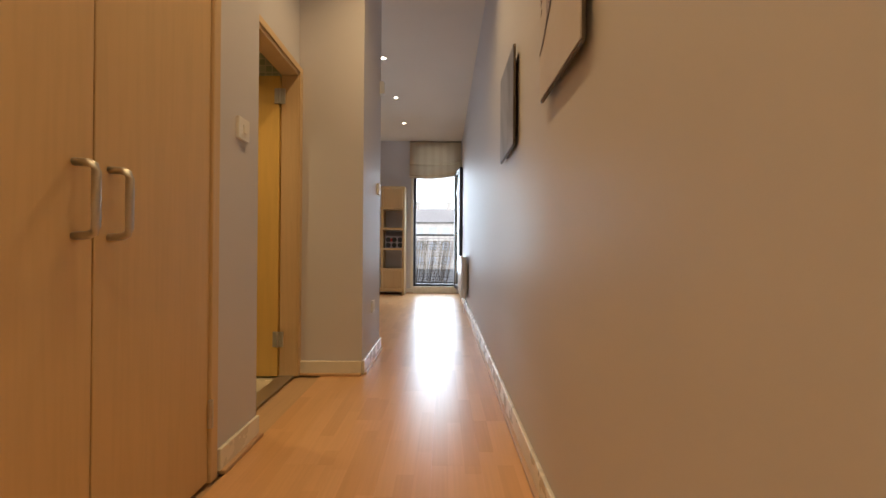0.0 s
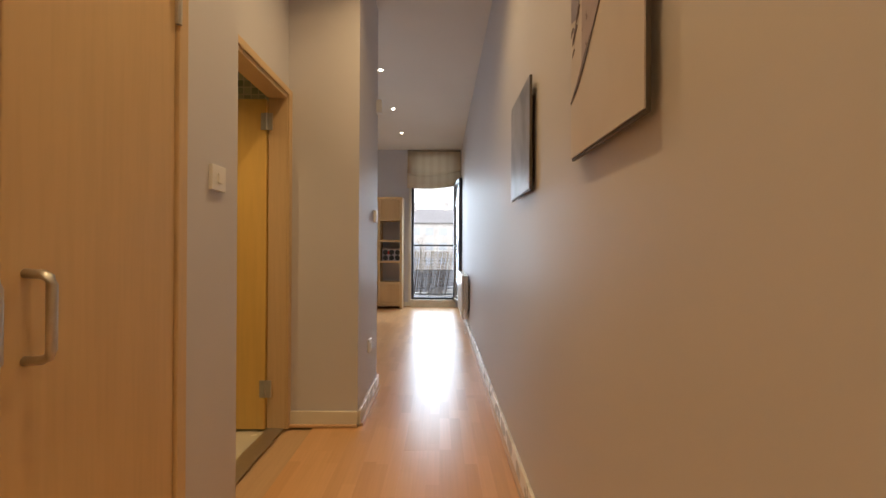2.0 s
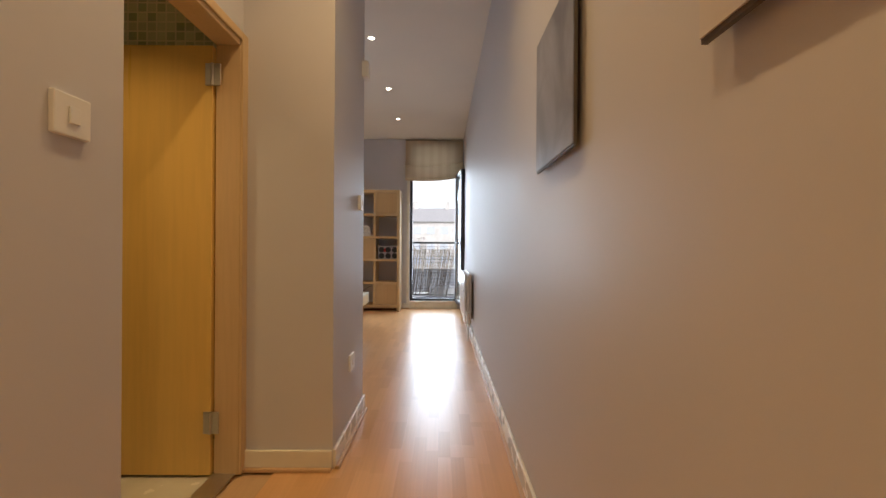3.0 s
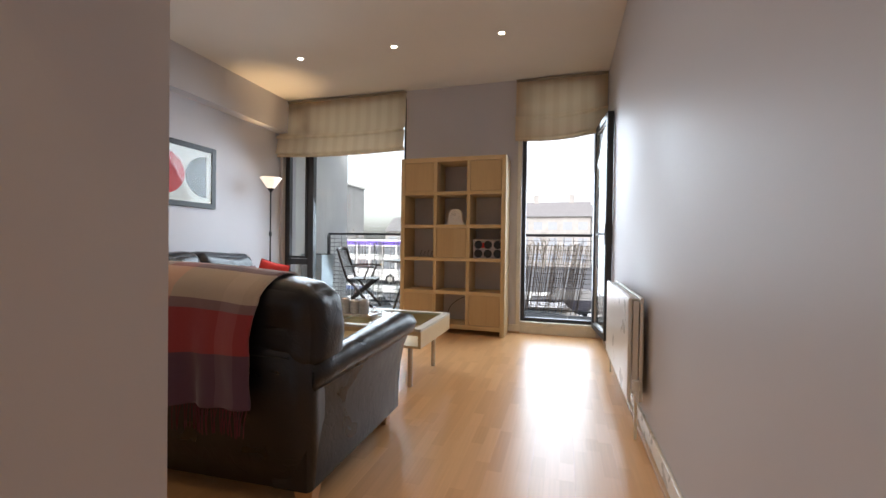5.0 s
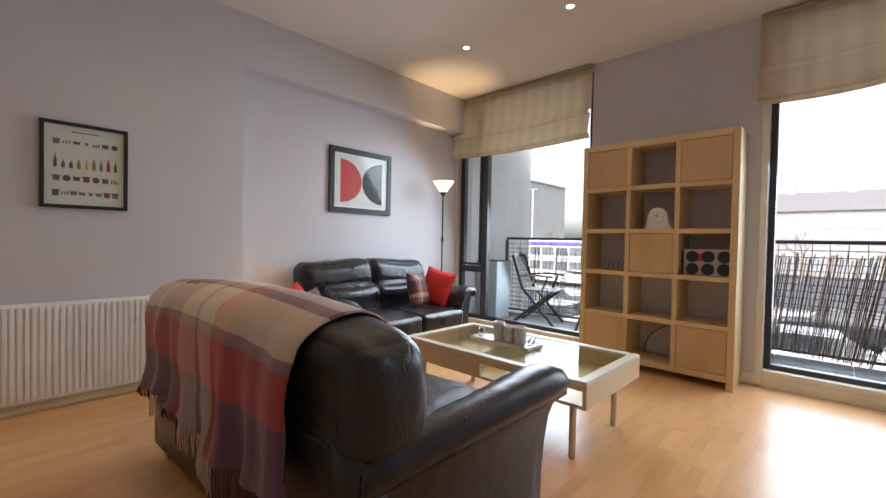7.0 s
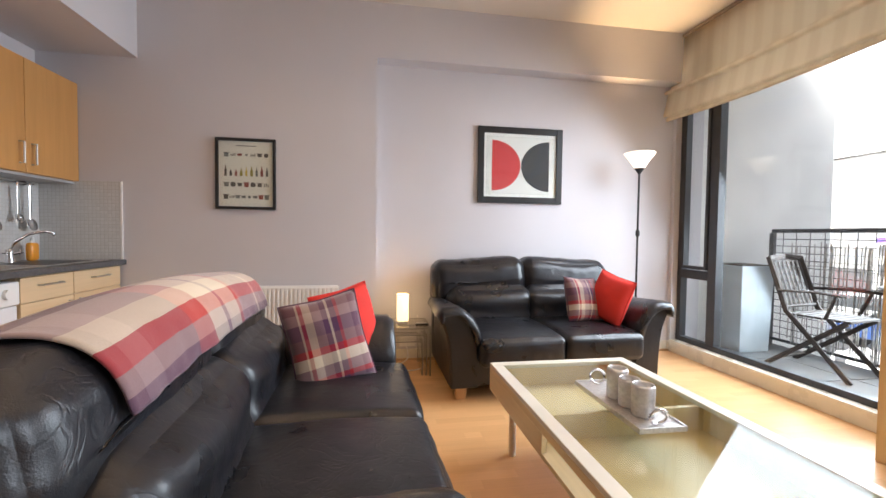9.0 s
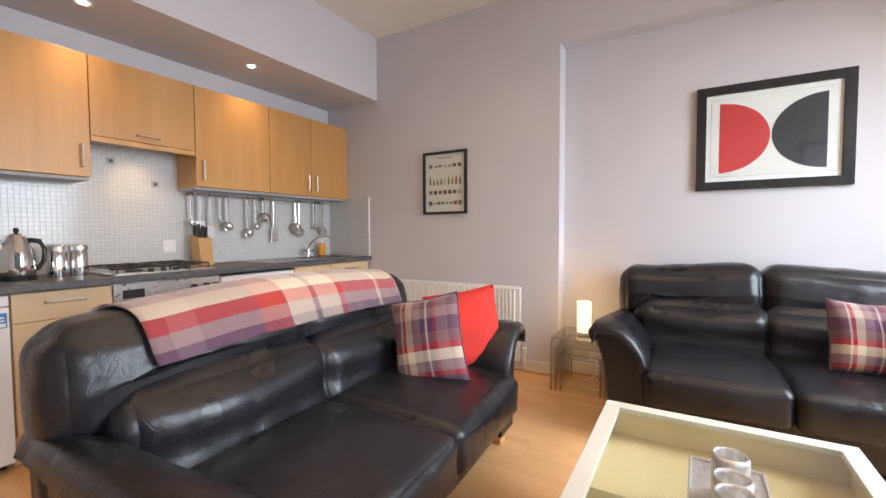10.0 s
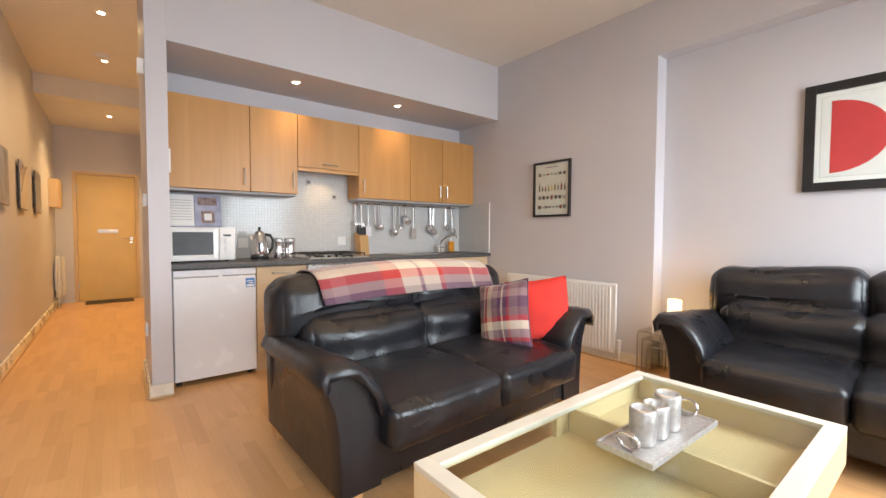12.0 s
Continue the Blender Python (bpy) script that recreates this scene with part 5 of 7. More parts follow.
def sofa(name, m, W, label, seed):
    """Leather sofa with rolled arms, two seat cushions and two-tier back cushions; back at y 0, facing +y."""
    t = thing(name, (0, 0, 0), label, "sofa", "leather sofas", local=True)
    t.matrix_basis = m
    hw = W / 2
    inner = hw - 0.235
    part("base", boxes((-inner - 0.02, inner + 0.02, 0.06, 0.95, 0.085, 0.30), bevel=0.02), LEATHER, t)
    # outside back: a tall padded panel with rounded shoulders
    bm = bmesh.new()
    rings = []
    for i in range(21):
        u = -1 + 2 * i / 20
        e = max(0.0, abs(u) - 0.86) / 0.14
        x = u * (hw - 0.083)
        drop = 0.10 * e ** 2.2
        inset = 0.022 * e ** 2.5
        rings.append([(x, y + (inset if y < 0.06 else 0), z - (drop if z > 0.5 else 0)) for y, z in ((0.035, 0.085), (0.012, 0.25), (0.0, 0.45), (0.0, 0.60), (0.02, 0.65), (0.06, 0.665), (0.12, 0.65), (0.14, 0.4), (0.13, 0.085))])
    tube_loft(bm, rings)
    part("outside_back", bm, LEATHER, t, smooth=True)
    part("back_seam", rod(bmesh.new(), [(-hw + 0.16, -0.001, 0.60), (0, -0.003, 0.605), (hw - 0.16, -0.001, 0.60)], 0.004, 5), LEATHER, t)
    cw = inner
    for i, s in enumerate((-1, 1)):
        cx = s * cw / 2

        def crown(q):
            return Vector((q.x, q.y, q.z - 0.018 * max(0, q.y / 0.4) ** 2 + 0.008))
        part("seat_cushion", soft_box(bmesh.new(), (cx, 0.66, 0.335), (cw - 0.004, 0.80, 0.19), 0.045, 0.016, 0.006, 40, seed + i, crown), LEATHER, t, smooth=True)

        def lean(q):
            return Vector((q.x, q.y - 0.24 * q.z + 0.012 * math.sin(q.z * 30), q.z))
        part("lumbar_cushion", soft_box(bmesh.new(), (cx + s * 0.02, 0.315, 0.535), (cw + 0.075, 0.21, 0.29), 0.075, 0.034, 0.007, 44, seed + 3 + i, lean), LEATHER, t, smooth=True)

        def fold(q):
            out = (q.x * s + (hw - 0.07) / 2) / (hw - 0.07)
            return Vector((q.x, q.y - 0.2 * q.z if q.z > 0 else q.y + 0.06 * q.z, q.z + 0.008 * math.sin(q.x * 9 + seed) - (0.05 * max(0.0, out - 0.75) * 4 if q.z < 0 else 0.030 * min(1.0, (out / 0.72) ** 2))))
        part("head_cushion", soft_box(bmesh.new(), (s * (hw - 0.07) / 2, 0.165, 0.735), (hw - 0.065, 0.29, 0.34), 0.088, 0.022, 0.007, 52, seed + 6 + i, fold), LEATHER, t, smooth=True)
    for s in (-1, 1):
        # arm: a side slab that flares outwards, with a thick pad saddled over it from the outer lip down to the seat
        def section(y):
            f = min(1.0, max(0.0, (y - 0.1) / 0.8))
            lip = 0.004 + 0.034 * f ** 2
            zc = 0.545 + 0.05 * f
            pts = [(hw - 0.022 + lip, zc - 0.055), (hw - 0.016 + lip, zc - 0.022), (hw - 0.035 + lip, zc), (hw - 0.075, zc + 0.004), (hw - 0.125, zc - 0.018),
                   (hw - 0.175, zc - 0.062), (hw - 0.215, zc - 0.125), (hw - 0.238, zc - 0.20)]
            return [(x - 0.058 * (1 - f) ** 1.5 * (1 - k / 7), z) for k, (x, z) in enumerate(pts)]
        bm = bmesh.new()
        rings = []
        for y in [0.03, 0.045] + [0.06 + 0.89 * k / 12 for k in range(13)] + [0.965]:
            under = section(y)
            inset = 0.012 if y in (0.03, 0.965) else 0.0
            low_x, high_x = hw - 0.085 - inset + 0.03 * y, under[0][0] - 0.016 - inset
            ring = [(s * (low_x + (high_x - low_x) * k), y, 0.085 + (under[0][1] - 0.115) * q) for k, q in ((0.0, 0.0), (0.05, 0.3), (0.22, 0.6), (0.5, 0.83), (1.0, 1.0))]
            ring += [(s * (x - 0.02), y, z - 0.028) for x, z in under[1:]]
            ring += [(s * (hw - 0.24), y, 0.085)]
            rings.append(ring)
        tube_loft(bm, rings)
        part("arm", bm, LEATHER, t, smooth=True).data.set_sharp_from_angle(angle=radians(42))
        bm = bmesh.new()
        rings = []
        ys = [0.04, 0.06] + [0.10 + 0.83 * k / 18 for k in range(19)] + [0.955, 0.98, 1.0, 1.008]
        for j, y in enumerate(ys):
            sec = section(y)
            over, low = [], []
            thick = 0.036
            if y > 0.93:
                thick = 0.036 * math.sqrt(max(0.02, 1 - ((y - 0.93) / 0.08) ** 2))
            if j < 2:
                thick = 0.004 + 0.014 * j
            for k, (x, z) in enumerate(sec):
                x0_, z0_ = sec[max(k - 1, 0)]
                x1_, z1_ = sec[min(k + 1, len(sec) - 1)]
                dx, dz = x1_ - x0_, z1_ - z0_
                L = math.hypot(dx, dz)
                nx_, nz_ = dz / L, -dx / L
                if k == 0:
                    nx_, nz_ = 0.9, -0.2
                wr = 1 + 0.16 * noise.noise(Vector((y * 26, k * 0.55, seed + 5 * s))) + 0.06 * math.sin(y * 70 + k)
                swell = thick * wr * (0.45, 0.75)[k] if k < 2 else thick * wr
                over.append((x + nx_ * swell, z + nz_ * swell))
                low.append((x - nx_ * 0.022, z - nz_ * 0.022))
            tip = (sec[-1][0] - 0.002, sec[-1][1] - 0.03 * thick / 0.036)
            ring = over + [tip] + list(reversed(low)) + [(sec[0][0] + 0.004, sec[0][1] - 0.022)]
            rings.append([(s * x, y, z) for x, z in ring])
        tube_loft(bm, rings)
        part("arm_pad", bm, LEATHER, t, smooth=True)
        for y in (0.10, 0.90):
            bm = boxes((s * (hw - 0.175), s * (hw - 0.09), y - 0.04, y + 0.04, 0.0, 0.09), bevel=0.005)
            for v in bm.verts:
                if v.co.z < 0.04:
                    v.co.x += (s * (hw - 0.1325) - v.co.x) * 0.25
                    v.co.y += (y - v.co.y) * 0.25
            part("foot", bm, FOOTWOOD, t, "beech block foot")
    return t


DEPTH = Matrix.Diagonal((1, 0.94, 1, 1))
S1 = pose(-2.328, 4.398, 0, 0, 0, 2.5) @ Matrix.Diagonal((1, 0.97, 1, 1))
S2 = pose(-4.41, 6.475, 0, 0, 0, -87.5) @ DEPTH
sofa("leather_sofa", S1, 1.80, "large black leather sofa with a plaid throw over its back", 1)
sofa("leather_sofa", S2, 1.68, "two-seat black leather sofa against the wall recess", 11)

RED, CREAM, MAUVE, GREYP, PURPLE, ROSE = (0.44, 0.018, 0.025), (0.74, 0.64, 0.49), (0.17, 0.085, 0.10), (0.30, 0.20, 0.205), (0.085, 0.035, 0.085), (0.50, 0.09, 0.06)
DUSK = (0.19, 0.105, 0.115)
# CREAM is raised and this colour added to imitate downlight on the throw's top
GREYP_LIT = (0.50, 0.38, 0.34)
THROW = plaid("plaid_wool_throw",
              [(0, GREYP), (0.13, CREAM), (0.15, GREYP), (0.34, ROSE), (0.375, CREAM), (0.475, GREYP), (0.50, CREAM), (0.60, ROSE), (0.70, DUSK), (0.88, GREYP), (0.95, DUSK)],
              [(0, PURPLE), (0.06, GREYP), (0.13, RED), (0.21, CREAM), (0.30, GREYP_LIT), (0.40, MAUVE), (0.45, CREAM), (0.60, GREYP), (0.63, RED), (0.755, PURPLE)])
CUSHION_PLAID = plaid("plaid_wool_cushion",
                      [(0, MAUVE), (0.14, GREYP), (0.30, RED), (0.34, PURPLE), (0.42, CREAM), (0.45, PURPLE), (0.52, GREYP), (0.64, CREAM), (0.74, RED), (0.79, CREAM), (0.82, MAUVE)],
                      [(0, PURPLE), (0.08, RED), (0.14, GREYP), (0.26, CREAM), (0.38, RED), (0.46, MAUVE), (0.58, PURPLE), (0.74, GREYP), (0.86, MAUVE)])
RED_CLOTH = fabric("red_cotton", (0.62, 0.045, 0.035), 260.0, 0.08)


def throw():
    t = thing("plaid_throw", (0, 0, 0), "red, cream and purple plaid wool throw draped over the sofa back", "throw", local=True)
    t.matrix_basis = S1
    # the section that the cloth follows, from the front of the back cushion over the top and down behind
    sec = smooth_path([(0, 0.345, 0.738), (0, 0.330, 0.81), (0, 0.289, 0.876), (0, 0.215, 0.916), (0, 0.12, 0.925), (0, 0.015, 0.898), (0, -0.042, 0.83), (0, -0.047, 0.70), (0, -0.038, 0.57), (0, -0.04, 0.50), (0, -0.045, 0.445)], 5)
    nx = 60
    bm = bmesh.new()
    uvl = bm.loops.layers.uv.new("UVMap")
    grid = []
    for j, p in enumerate(sec):
        v = j / (len(sec) - 1)
        row = []
        for i in range(nx + 1):
            u = i / nx
            lo, hi = -0.67 + 0.045 * v + 0.008 * math.sin(v * 17), 0.605 + 0.035 * math.sin(math.pi * min(1, v * 1.4)) + 0.015 * v + 0.010 * math.sin(v * 13 + 1)
            x = lo + (hi - lo) * u
            hang = max(0, v - 0.55) / 0.45
            fold = hang * (0.022 * math.sin(u * 22 + 1.2 * noise.noise(Vector((u * 4, 0, 2)))) + 0.014 * math.sin(u * 47)) + 0.011 * noise.noise(Vector((u * 9, v * 6, 1))) + 0.006 * noise.noise(Vector((u * 23, v * 11, 4)))
            dz = -0.055 * hang * (1 / (1 + math.exp(-(u - 0.42) * 30))) * (0.75 + 0.25 * math.cos((u - 0.6) * 9))
            top = 0.030 * min(1.0, (x / 0.6) ** 2) * min(1.0, max(0.0, (p.z - 0.62) / 0.2))
            q = Vector((x, p.y - abs(hang) * 0.022 - fold * (1 if v > 0.5 else -1) * (1 if v > 0.5 else 0.8), p.z + dz - top + (0.014 if v < 0.6 else 0)))
            row.append(bm.verts.new(q))
        grid.append(row)
    for j in range(len(grid) - 1):
        for i in range(nx):
            f = bm.faces.new((grid[j][i], grid[j][i + 1], grid[j + 1][i + 1], grid[j + 1][i]))
            for lp, (a, b) in zip(f.loops, ((i, j), (i + 1, j), (i + 1, j + 1), (i, j + 1))):
                lp[uvl].uv = (a / nx, b / (len(grid) - 1))
    ends = [v.co.copy() for v in grid[-1]]
    bmesh.ops.recalc_face_normals(bm, faces=bm.faces)
    bmesh.ops.solidify(bm, geom=bm.faces, thickness=0.007)
    part("cloth", bm, THROW, t, smooth=True)
    bm = bmesh.new()
    rnd = random.Random(4)
    dark = bmesh.new()
    for i in range(nx):
        u = i / nx
        pale = 0.40 < u < 0.70 or 0.14 < u < 0.17
        size = 1.0 if u > 0.38 or pale else 0.35
        for k in range(2):
            p = ends[i].lerp(ends[i + 1], k / 2)
            d = rnd.uniform(-0.008, 0.008)
            rod(bm if pale else dark, [p, p + Vector((d, -0.004, -0.04 * size)), p + Vector((d * 1.5, rnd.uniform(-0.006, 0.002), (-0.085 - rnd.uniform(0, 0.015)) * size))], 0.0022, 4)
    tagged(part("fringe", dark, DARK_FRINGE, t, "dark red and purple wool fringe"), kind="stuff")
    tagged(part("fringe", bm, FRINGE, t, "twisted wool fringe"), kind="stuff")


FRINGE = fabric("cream_grey_wool", (0.58, 0.48, 0.44))
DARK_FRINGE = fabric("dark_plum_wool", (0.12, 0.03, 0.05))
throw()


def pillow(m, w, h, thick, material, label, name="cushion"):
    """A square scatter cushion with pinched corners, soft bulge and a seam."""
    t = thing(name, (0, 0, 0), label, "cushion", "scatter cushions", local=True)
    t.matrix_basis = m
    bm = bmesh.new()
    uvl = bm.loops.layers.uv.new("UVMap")
    n = 18
    sides = []
    for s in (-1, 1):
        g = []
        for j in range(n + 1):
            row = []
            for i in range(n + 1):
                u, v = 2 * i / n - 1, 2 * j / n - 1
                pin = 1 - 0.065 * (1 - abs(v) ** 1.3) * u * u * 1.0
                pin2 = 1 - 0.065 * (1 - abs(u) ** 1.3) * v * v
                bulge = ((1 - u ** 2) * (1 - v ** 2)) ** 0.45
                d = s * thick / 2 * bulge * (1 + 0.12 * noise.noise(Vector((u * 2.2, v * 2.2, s + w * 9))))
                row.append((u * w / 2 * pin, d, v * h / 2 * pin2))
            g.append(row)
        sides.append(g)
    made = {}

    def vert(s, i, j):
        key = (0 if i in (0, n) or j in (0, n) else s, i, j)
        if key not in made:
            made[key] = bm.verts.new(sides[s][j][i])
        return made[key]

    for s in (0, 1):
        for j in range(n):
            for i in range(n):
                idx = [(i, j), (i + 1, j), (i + 1, j + 1), (i, j + 1)]
                f = bm.faces.new([vert(s, a, b) for a, b in idx])
                for lp, (a, b) in zip(f.loops, idx):
                    lp[uvl].uv = (a / n, b / n)
    bmesh.ops.recalc_face_normals(bm, faces=bm.faces)
    edge = [sides[0][0][i] for i in range(n + 1)] + [sides[0][j][n] for j in range(1, n + 1)] + [sides[0][n][i] for i in range(n - 1, -1, -1)] + [sides[0][j][0] for j in range(n - 1, 0, -1)]
    part("cover", bm, material, t, smooth=True)
    part("seam", rod(bmesh.new(), edge + edge[:1], 0.004, 5), material, t)


# cushions on the large sofa, leaning towards its far arm and back
pillow(pose(-3.05, 5.09, 0.61, 12, 7, -42), 0.40, 0.41, 0.18, RED_CLOTH, "plump red cotton cushion leaning on the sofa arm")
pillow(pose(-2.79, 5.02, 0.60, 16, 12, -74), 0.355, 0.42, 0.15, CUSHION_PLAID, "plaid wool cushion in front of a red one")
# cushions on the small sofa
pillow(pose(-3.76, 7.03, 0.625, 12, -14, -163), 0.33, 0.37, 0.19, RED_CLOTH, "plump red cotton cushion leaning in the sofa corner")
pillow(pose(-3.84, 6.84, 0.60, 18, -4, -78), 0.30, 0.36, 0.17, CUSHION_PLAID, "plaid wool cushion beside a red one")


def coffee_table():
    t = thing("coffee_table", (-2.21, 6.2, 0), "pale birch coffee table with glass top and open compartments", "coffee table")
    x0, x1, y0, y1, z0, z1 = -2.89, -1.553, 5.825, 6.577, 0.30, 0.44
    w = 0.055
    # side boards; the long side facing the sofa has an open niche
    part("end_board", boxes((x0, x0 + 0.022, y0, y1, z0, z1 - 0.02), bevel=0.003), TABLEWOOD, t)
    part("end_board", boxes((x1 - 0.022, x1, y0, y1, z0, z1 - 0.02), bevel=0.003), TABLEWOOD, t)
    part("side_board", boxes((x0 + 0.022, x1 - 0.022, y1 - 0.022, y1, z0, z1 - 0.02), bevel=0.003), TABLEWOOD, t)
    part("edge_band", boxes((x0 + 0.022, x1 - 0.022, y0, y0 + 0.022, z1 - 0.05, z1 - 0.0205), bevel=0.002), TABLEWOOD, t)
    part("side_board", boxes((x0 + 0.022, -2.215, y0 + 0.0005, y0 + 0.0215, z0, z1 - 0.051), bevel=0.002), TABLEWOOD, t)
    part("bottom_board", boxes((x0 + 0.022, x1 - 0.022, y0 + 0.022, y1 - 0.022, z0, z0 + 0.018), (-2.214, x1 - 0.022, y0 + 0.001, y0 + 0.0219, z0, z0 + 0.018)), TABLEWOOD, t)
    part("divider", boxes((-2.31, -2.29, y0 + 0.0225, y1 - 0.0225, z0 + 0.0185, z1 - 0.022), bevel=0.002), TABLEWOOD, t)
    bm = bmesh.new()
    for s in ((x0, x0 + w, y0, y1), (x1 - w, x1, y0, y1), (x0 + w, x1 - w, y0, y0 + w), (x0 + w, x1 - w, y1 - w, y1)):
        box(bm, *s, z1 - 0.02, z1, 0.003)
    part("top_frame", bm, TABLECREAM, t)
    g = part("glass_top", boxes((x0 + w, x1 - w, y0 + w, y1 - w, z1 - 0.009, z1 - 0.002)), TABLE_GLASS, t, "clear glass pane")
    g.visible_shadow = False
    for x in (x0 + 0.11, x1 - 0.11):
        for y in (y0 + 0.09, y1 - 0.11):
            b = bmesh.new()
            lathe(b, x, y, [(0, 0.0), (0.017, 0.0), (0.018, 0.004), (0.018, z0), (0, z0)], 16)
            part("leg", b, SATIN, t, "round brushed steel leg")
    tr_ = thing("serving_tray", (-2.3, 6.2, z1), "rectangular hammered metal tray with ring handles", "tray", local=True)
    tr_.matrix_basis = pose(-2.295, 6.20, z1, 0, 0, -1)
    bm = boxes((-0.235, 0.235, -0.09, 0.09, 0.006, 0.012), bevel=0.003)
    for s in ((-0.235, 0.235, -0.09, -0.083), (-0.235, 0.235, 0.083, 0.09), (-0.235, -0.228, -0.083, 0.083), (0.228, 0.235, -0.083, 0.083)):
        box(bm, *s, 0.0, 0.02, 0.002)
    part("plate", bm, SILVER, tr_)
    for s in (-1, 1):
        ring = [(s * (0.205 + 0.008 * math.sin(a * 0.35)), 0.034 * math.cos(a * 0.35), 0.044 + 0.028 * math.sin(a * 0.35)) for a in range(19)]
        part("ring_handle", rod(bmesh.new(), ring, 0.0055, 8), CHROME, tr_, smooth=True)
    for x, h in ((-0.05, 0.122), (0.034, 0.108), (0.118, 0.115)):
        c = thing("candle_holder", (0, 0, 0), "mottled silver glass candle holder", "candle holder", "candle holders on the tray", local=True)
        c.matrix_basis = tr_.matrix_basis @ pose(x, 0, 0.0125)
        b = bmesh.new()
        lathe(b, 0, 0, [(0, 0), (0.036, 0), (0.04, 0.006), (0.041, h - 0.01), (0.037, h), (0.034, h - 0.006), (0.033, 0.02), (0, 0.018)], 20)
        part("cup", b, SILVER, c, smooth=True)
        b = bmesh.new()
        lathe(b, 0, 0, [(0.03, 0.019), (0.03, h * 0.6), (0.003, h * 0.6 - 0.003), (0.0015, h * 0.6 + 0.008), (0, h * 0.6 + 0.008)], 14)
        part("candle", b, PAPER, c)


TABLECREAM = plain("cream_birch_edge", (0.68, 0.66, 0.58), 0.35, vary=0.05)
SILVER = plain("mottled_silver", (0.58, 0.57, 0.56), 0.4, 0.7, 0.16, 70.0, 0.35, 110.0)
coffee_table()


def bookcase():
    t = thing("open_bookcase", (-1.855, 7.9, 0), "birch-effect cube bookcase, half empty, with five doors", "bookcase")
    x0, x1, y0, y1, z0, z1 = -2.475, -1.235, 7.70, WINDOW - 0.012, 0.065, 2.03
    th, dv = 0.05, 0.038
    part("side_panel", boxes((x0, x0 + th, y0, y1, 0.0, z1), bevel=0.003), SHELFWOOD, t)
    part("side_panel", boxes((x1 - th, x1, y0, y1, 0.0, z1), bevel=0.003), SHELFWOOD, t)
    iw = (x1 - x0 - 2 * th - 2 * dv) / 3
    cols = [x0 + th + k * (iw + dv) for k in range(3)]
    ih = (z1 - z0 - 2 * th - 4 * dv) / 5
    rows = [z0 + th + k * (ih + dv) for k in range(5)]
    part("top_panel", boxes((x0 + th, x1 - th, y0, y1, z1 - th, z1), bevel=0.003), SHELFH, t)
    part("bottom_panel", boxes((x0 + th, x1 - th, y0, y1, z0, z0 + th), bevel=0.003), SHELFH, t)
    for k in range(1, 5):
        part("shelf", boxes((x0 + th, x1 - th, y0 + 0.001, y1, rows[k] - dv, rows[k]), bevel=0.002), SHELFH, t)
    for r in rows:
        for k in (1, 2):
            part("divider", boxes((cols[k] - dv, cols[k], y0 + 0.002, y1, r + 0.0005, r + ih - 0.0005), bevel=0.002), SHELFWOOD, t)
    for r, c in ((4, 0), (4, 2), (2, 1), (0, 0), (0, 2)):
        part("door", boxes((cols[c] + 0.003, cols[c] + iw - 0.003, y0 + 0.006, y0 + 0.024, rows[r] + 0.003, rows[r] + ih - 0.003), bevel=0.002), SHELFDOOR, t, "plain birch door panel")
        part("door_back", boxes((cols[c], cols[c] + iw, y1 - 0.01, y1 - 0.002, rows[r], rows[r] + ih)), SHELFWOOD, t)
    # mantel clock
    k = thing("mantel_clock", (-1.87, y0 + 0.1, rows[3]), "white painted arched mantel clock", "clock")
    cx, cy, cz = cols[1] + iw / 2 + 0.02, y0 + 0.10, rows[3]
    bm = bmesh.new()
    prof = [(-0.115, 0.0), (0.115, 0.0), (0.105, 0.025), (0.085, 0.05), (0.08, 0.1)] + [(0.08 * math.cos(a), 0.11 + 0.08 * math.sin(a)) for a in [math.pi * q / 12 for q in range(13)]] + [(-0.08, 0.1), (-0.085, 0.05), (-0.105, 0.025)]
    tube_loft(bm, [[(cx + px, y, cz + pz) for px, pz in prof] for y in (cy + 0.05, cy - 0.0)])
    part("case", bm, WHITEPLASTIC, k)
    b = bmesh.new()
    rod(b, [(cx, cy - 0.0005, cz + 0.108), (cx, cy - 0.006, cz + 0.108)], 0.058, 28)
    part("dial", b, PAPER, k)
    b = bmesh.new()
    rod(b, [(cx, cy - 0.008, cz + 0.108), (cx, cy - 0.008, cz + 0.15)], 0.0022, 5)
    rod(b, [(cx, cy - 0.008, cz + 0.108), (cx - 0.027, cy - 0.008, cz + 0.122)], 0.0028, 5)
    for a in range(12):
        c, s = math.cos(a * math.pi / 6), math.sin(a * math.pi / 6)
        rod(b, [(cx + c * 0.044, cy - 0.0065, cz + 0.108 + s * 0.044), (cx + c * 0.052, cy - 0.0065, cz + 0.108 + s * 0.052)], 0.0018, 4)
    part("clock_face_marks", b, BLACKPLASTIC, k)
    # storage box with round spots
    g = thing("storage_box", (cols[2] + iw / 2, y0 + 0.1, rows[2]), "silver-grey gift box with dark and red spots", "box")
    bx0, bx1, bz = cols[2] + 0.03, cols[2] + iw - 0.01, rows[2]
    part("body", boxes((bx0, bx1, y0 + 0.06, y0 + 0.26, bz, bz + 0.19), bevel=0.004), GIFTBOX, g)
    part("lid", boxes((bx0 - 0.003, bx1 + 0.003, y0 + 0.057, y0 + 0.263, bz + 0.19, bz + 0.215), bevel=0.004), GIFTBOX, g)
    for i in range(3):
        for j in range(2):
            b = bmesh.new()
            px, pz = bx0 + 0.062 + i * 0.11, bz + 0.055 + j * 0.10
            rod(b, [(px, y0 + 0.0565, pz), (px, y0 + 0.0545, pz)], 0.047, 24)
            part("spot", b, BLACKPLASTIC, g)
